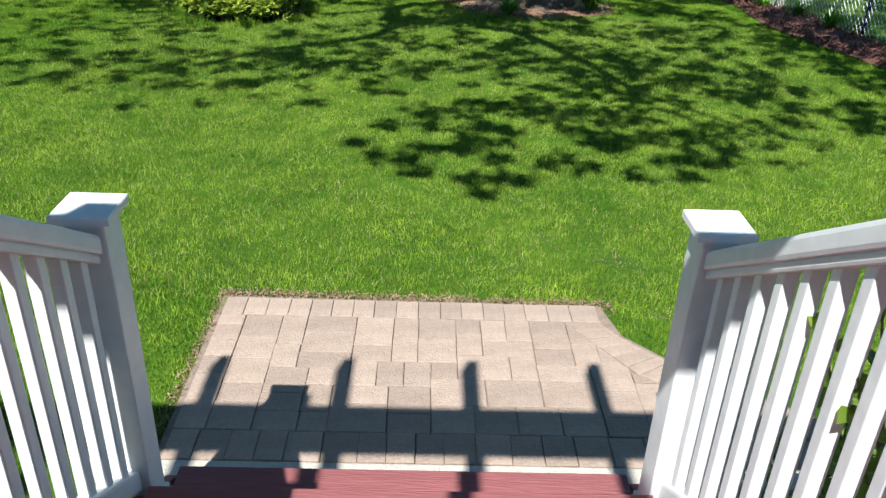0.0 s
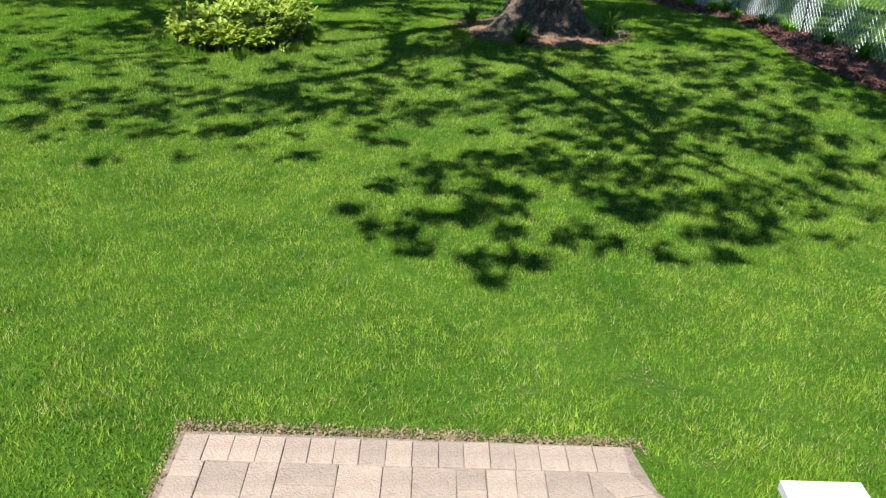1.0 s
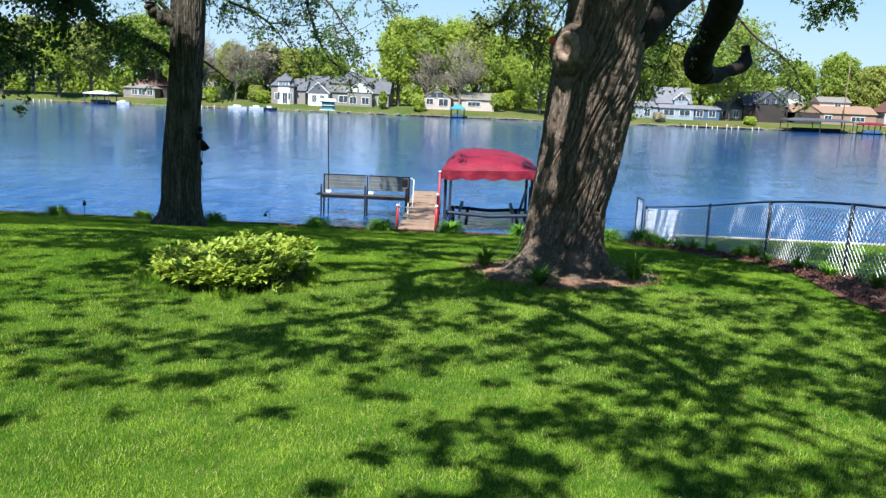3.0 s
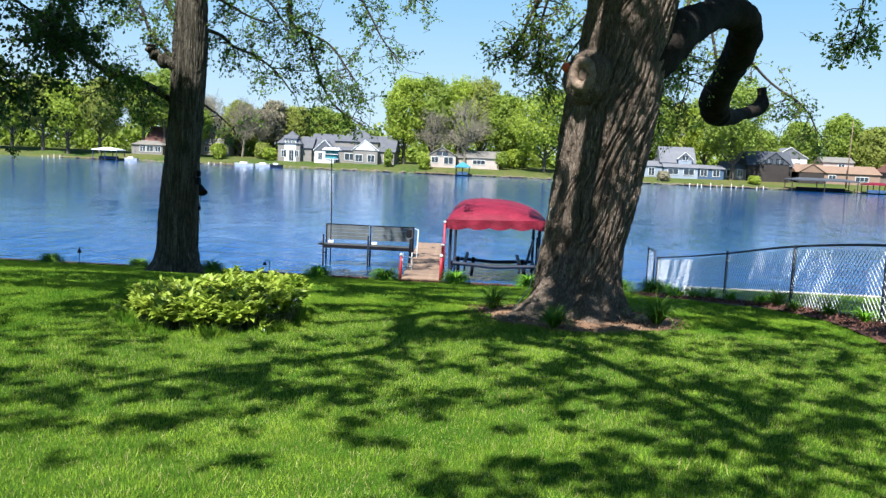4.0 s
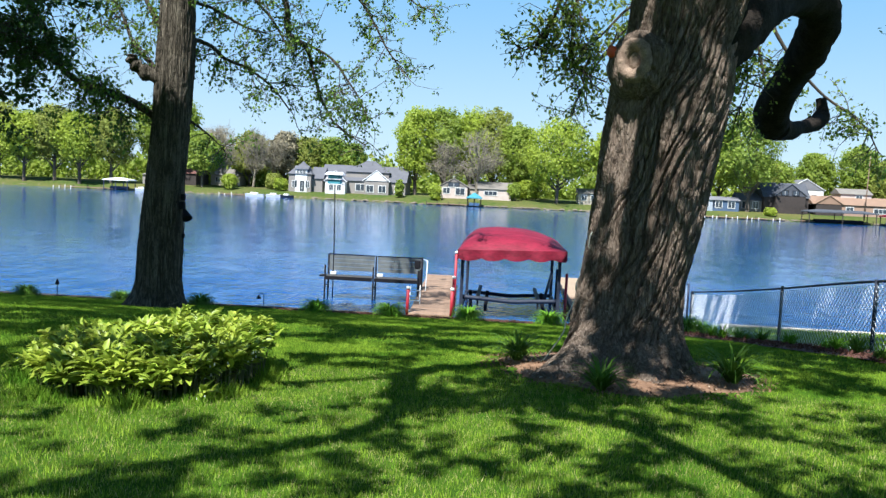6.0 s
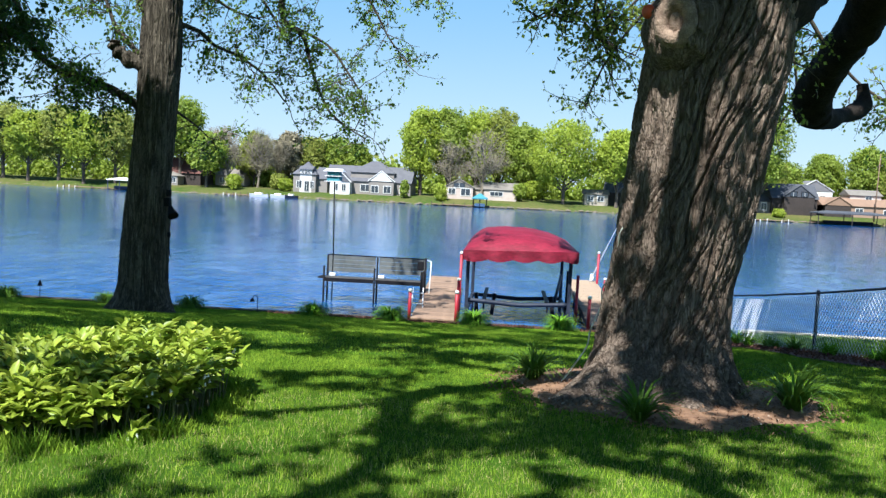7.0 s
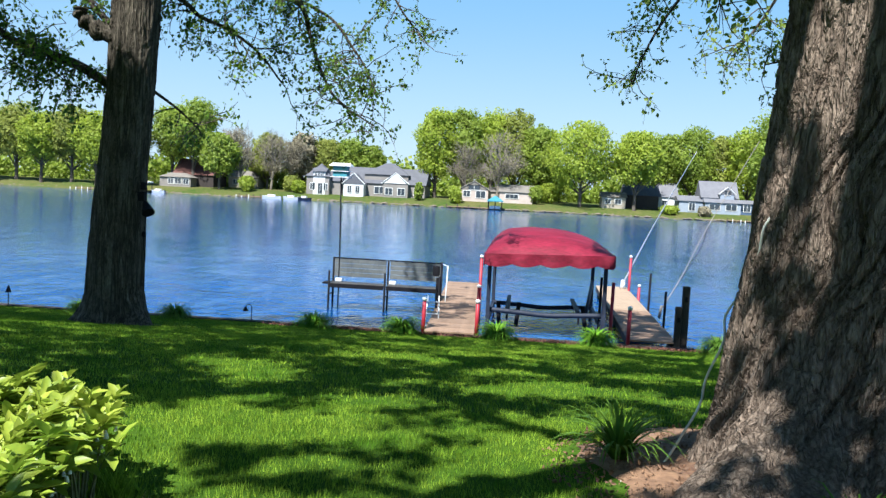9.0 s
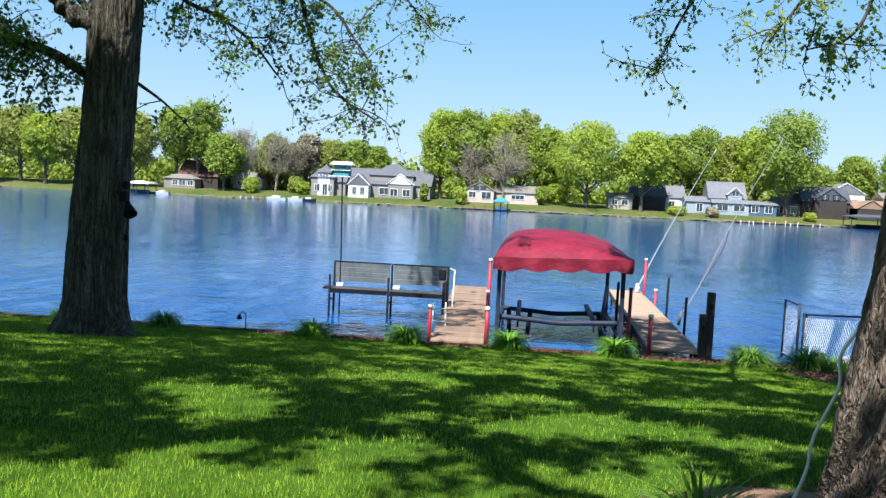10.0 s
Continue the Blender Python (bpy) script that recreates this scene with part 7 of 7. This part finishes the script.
def far_tree(name, label, x, y, height, radius, kind_, seed, crown0=0.28, leaf=0.75, count=1500, bare_=False, lean=0.0):
    rng = np.random.default_rng(seed)
    t = thing(name, label, "tree", (x, y, far_ground(y)), group="trees across the lake")
    bm = bmesh.new()
    tube_into(bm, curve_pts([(0, 0, -0.4), (lean * 0.3, 0, height * 0.2), (lean * 0.7, 0.2, height * 0.5), (lean, 0, height * 0.82)], 4), taper(13, 0.022 * height + 0.06, 0.05), 8)
    lobes = []
    n_l = 30 if not bare_ else 14
    for k in range(n_l):
        a = 2 * math.pi * k / n_l + rng.uniform(-0.4, 0.4)
        u = rng.uniform(crown0 + 0.08, 0.92)
        rr = radius * rng.uniform(0.35, 0.78) * math.sin(math.pi * min(1, (u - crown0) / (1.06 - crown0)) ** 0.75) ** 0.6
        c = Vector((lean * u + math.cos(a) * rr, math.sin(a) * rr, height * u))
        z0 = height * max(0.14, u - rng.uniform(0.2, 0.32))
        p0 = Vector((lean * z0 / height, 0, z0))
        tube_into(bm, curve_pts([p0, p0.lerp(c, 0.5) + Vector((0, 0, -0.02 * height)), c], 3), taper(7, 0.009 * height, 0.03), 5)
        lobes.append((c, radius * rng.uniform(0.28, 0.46)))
        if bare_:
            for _ in range(10):
                d = Vector(rng.normal(0, 1, 3)).normalized() * radius * 0.45 + Vector((0, 0, radius * 0.15))
                fork = p0.lerp(c, rng.uniform(0.4, 1))
                tube_into(bm, [fork, c + d], [0.07, 0.03], 3, cap=False)
                for _ in range(5):
                    e = Vector(rng.normal(0, 1, 3)).normalized() * radius * 0.22
                    tube_into(bm, [fork.lerp(c + d, rng.uniform(0.5, 1)), c + d + e], [0.035, 0.02], 3, cap=False)
    lobes.append((Vector((lean, 0, height * 0.86)), radius * 0.42))
    part("trunk", bm, M_FARTWIG if bare_ else M_FARBARK, t)
    pts, outs = [], []
    for c, r in lobes:
        n = int(count / len(lobes))
        d = rng.normal(size=(n, 3))
        d /= np.linalg.norm(d, axis=1)[:, None]
        s = rng.uniform(0.2, 1.0, (n, 1)) ** 0.5
        ripple = 1 + 0.25 * np.sin(d[:, :1] * 7 + seed) * np.sin(d[:, 1:2] * 6 + d[:, 2:] * 5)
        pts.append(np.array(tuple(c)) + d * s * r * ripple * np.array([1.15, 1.15, 0.9]))
        outs.append(d)
    if not bare_:
        # an outer coat of leaves closes the crown between its lobes
        n = int(count * 0.75)
        d = rng.normal(size=(n, 3))
        d /= np.linalg.norm(d, axis=1)[:, None]
        mid, half = height * (crown0 + 1.0) / 2, height * (1.0 - crown0) / 2
        wide = radius * (0.90 + 0.13 * np.sin(d[:, :1] * 5 + seed) * np.cos(d[:, 2:] * 6 + d[:, 1:2] * 4) + 0.08 * np.sin(d[:, 2:] * 13 + d[:, :1] * 11 + seed))
        s = rng.uniform(0.72, 1.0, (n, 1))
        shell = d * s * wide
        shell[:, 2:] = mid + d[:, 2:] * s * half * (wide / radius + 0.06)
        shell[:, 0] += lean * shell[:, 2] / height
        pts.append(shell)
        outs.append(d)
    pts = np.concatenate(pts)
    pts[:, 2] = np.minimum(pts[:, 2], height)
    v, f = leaf_tips(pts, np.concatenate(outs), leaf * rng.uniform(0.5, 1.3, len(pts)), rng)
    raw("crown", v, f, M_FARLEAF[kind_], t)
    return t


def far_woods():
    rng = random.Random(12)
    GR, YG = "round-headed tree in fresh yellow-green leaf", "tall tree in fresh green leaf"
    singles = [
        # x, y, height, radius, colour, crown base
        (-24, 216, 23, 6.0, 0, 0.18), (-17, 219, 23.5, 6.0, 1, 0.2), (-10, 222, 24, 6.0, 0, 0.2), (-4, 223, 24, 6.0, 2, 0.2),
        (2.5, 219, 20, 5.5, 1, 0.2), (12.3, 207, 20.5, 9.0, 0, 0.22), (25.0, 205.5, 18.5, 6.5, 0, 0.33), (27, 221, 19, 5.5, 1, 0.2),
        (34, 224, 19, 5.5, 1, 0.25), (41, 222, 21, 6.5, 1, 0.2), (48, 224, 19, 6.0, 2, 0.2), (58.5, 208, 25, 8.0, 1, 0.22), (54, 218, 21, 6.0, 0, 0.22),
        (66, 226, 15, 5.5, 2, 0.2), (72, 232, 13, 5.5, 1, 0.2), (84, 236, 15.5, 6.0, 1, 0.2), (92, 226, 18, 6.0, 1, 0.2), (98, 222, 14.5, 6.0, 2, 0.15), (104, 224, 15, 6.5, 0, 0.15), (112, 226, 16, 7, 1, 0.15), (122, 228, 18, 7, 0, 0.15),
        (-86.5, 212, 23, 6.5, 1, 0.3), (-93, 214, 21, 6.0, 1, 0.3), (-77.5, 207, 14, 5.0, 1, 0.25), (-70, 222, 15, 5.0, 2, 0.2), (-62, 228, 15.5, 5.0, 3, 0.2), (-56, 230, 14.5, 5.0, 2, 0.2), (-50, 232, 14.5, 5.0, 1, 0.2), (-44, 233, 13, 4.5, 1, 0.2),
        (-101, 206, 19, 6.5, 2, 0.25), (-108, 203.5, 18.5, 6.5, 0, 0.3), (-116, 206, 19.5, 7.0, 2, 0.25), (-123, 204, 18, 6.5, 0, 0.3), (-131, 206, 20, 7.0, 2, 0.3), (-139, 204, 20, 7, 1, 0.3), (-148, 206, 20, 7, 2, 0.3), (-157, 204, 21, 7, 1, 0.3), (-167, 206, 20, 7, 0, 0.3),
    ]
    for i, (x, y, h, r, k, c0) in enumerate(singles):
        far_tree("tree", (GR if k == 0 else YG if k == 1 else "olive tree just leafing out" if k == 2 else "brownish tree in bud"), x, y, h, r, k, 400 + i, c0, 0.58, 6800)
    for i, (x, y, h, r, lean) in enumerate(((-72.5, 211, 15, 4.5, -2.5), (-67, 216, 14.5, 4.5, 1), (-79, 224, 17, 5, 0), (-7.8, 210, 17, 6.0, 0.5), (-16, 213, 14, 4.5, 0), (-63, 222, 13.5, 4.5, 0))):
        far_tree("tree", "bare grey-brown tree not yet in leaf", x, y, h, r, 3, 500 + i, 0.3, 0.22, 3600, True, lean)
    for i, (x, y, h, r, k) in enumerate(((-17.5, 203.5, 4.2, 1.8, 0), (-26.5, 204.5, 4.6, 1.2, 1), (1.8, 208, 4.5, 2.0, 1), (5.0, 214, 5.0, 3.0, 0), (40.8, 202.8, 2.2, 1.6, 3), (62.5, 203.0, 2.0, 1.6, 0), (-57, 207, 3.0, 2.0, 0), (-60, 211, 4.0, 2.5, 2), (33, 204, 1.8, 2.4, 0), (-70, 206, 3.6, 2.2, 0), (3, 222, 6, 3.5, 1), (8, 224, 6.5, 4, 0))):
        far_tree("shrub", "rounded shrub on the far shore", x, y, h, r, k, 600 + i, 0.05, 0.4, 1600)
    # woods behind everything
    r2 = np.random.default_rng(7)
    n = 15000
    x = r2.uniform(-330, 330, n)
    top = 10.5 + 2.8 * np.sin(x * 0.06) + 2.2 * np.sin(x * 0.17 + 1) + r2.normal(0, 0.6, n)
    z = far_ground(262) - 0.5 + top * r2.uniform(0, 1, n)
    pts = np.stack([x, 262 + r2.uniform(-8, 8, n), z], 1)
    v, f = leaves(pts, r2.uniform(1.0, 2.4, n), r2, 0.2, 0.8)
    tagged(raw("far_woods", v, f, M_FARLEAF[2]), "hazy spring woods behind the far houses", "woods", kind="stuff")
    n = 17000
    x = np.concatenate([r2.uniform(-200, -66, 6500), r2.uniform(90, 200, 2500), r2.uniform(-66, 90, 8000)])
    z = r2.uniform(-1.5, 9, n) * (0.7 + 0.3 * np.sin(x * 0.3))
    pts = np.stack([x, np.where(np.abs(x - 12) < 78, 236, 226) + r2.uniform(-3, 3, n), z], 1)
    v, f = leaves(pts, r2.uniform(0.8, 1.7, n), r2, 0.2, 0.8)
    tagged(raw("far_thicket", v, f, M_FARLEAF[1]), "green undergrowth of the far woods", "woods", kind="stuff")


far_woods()
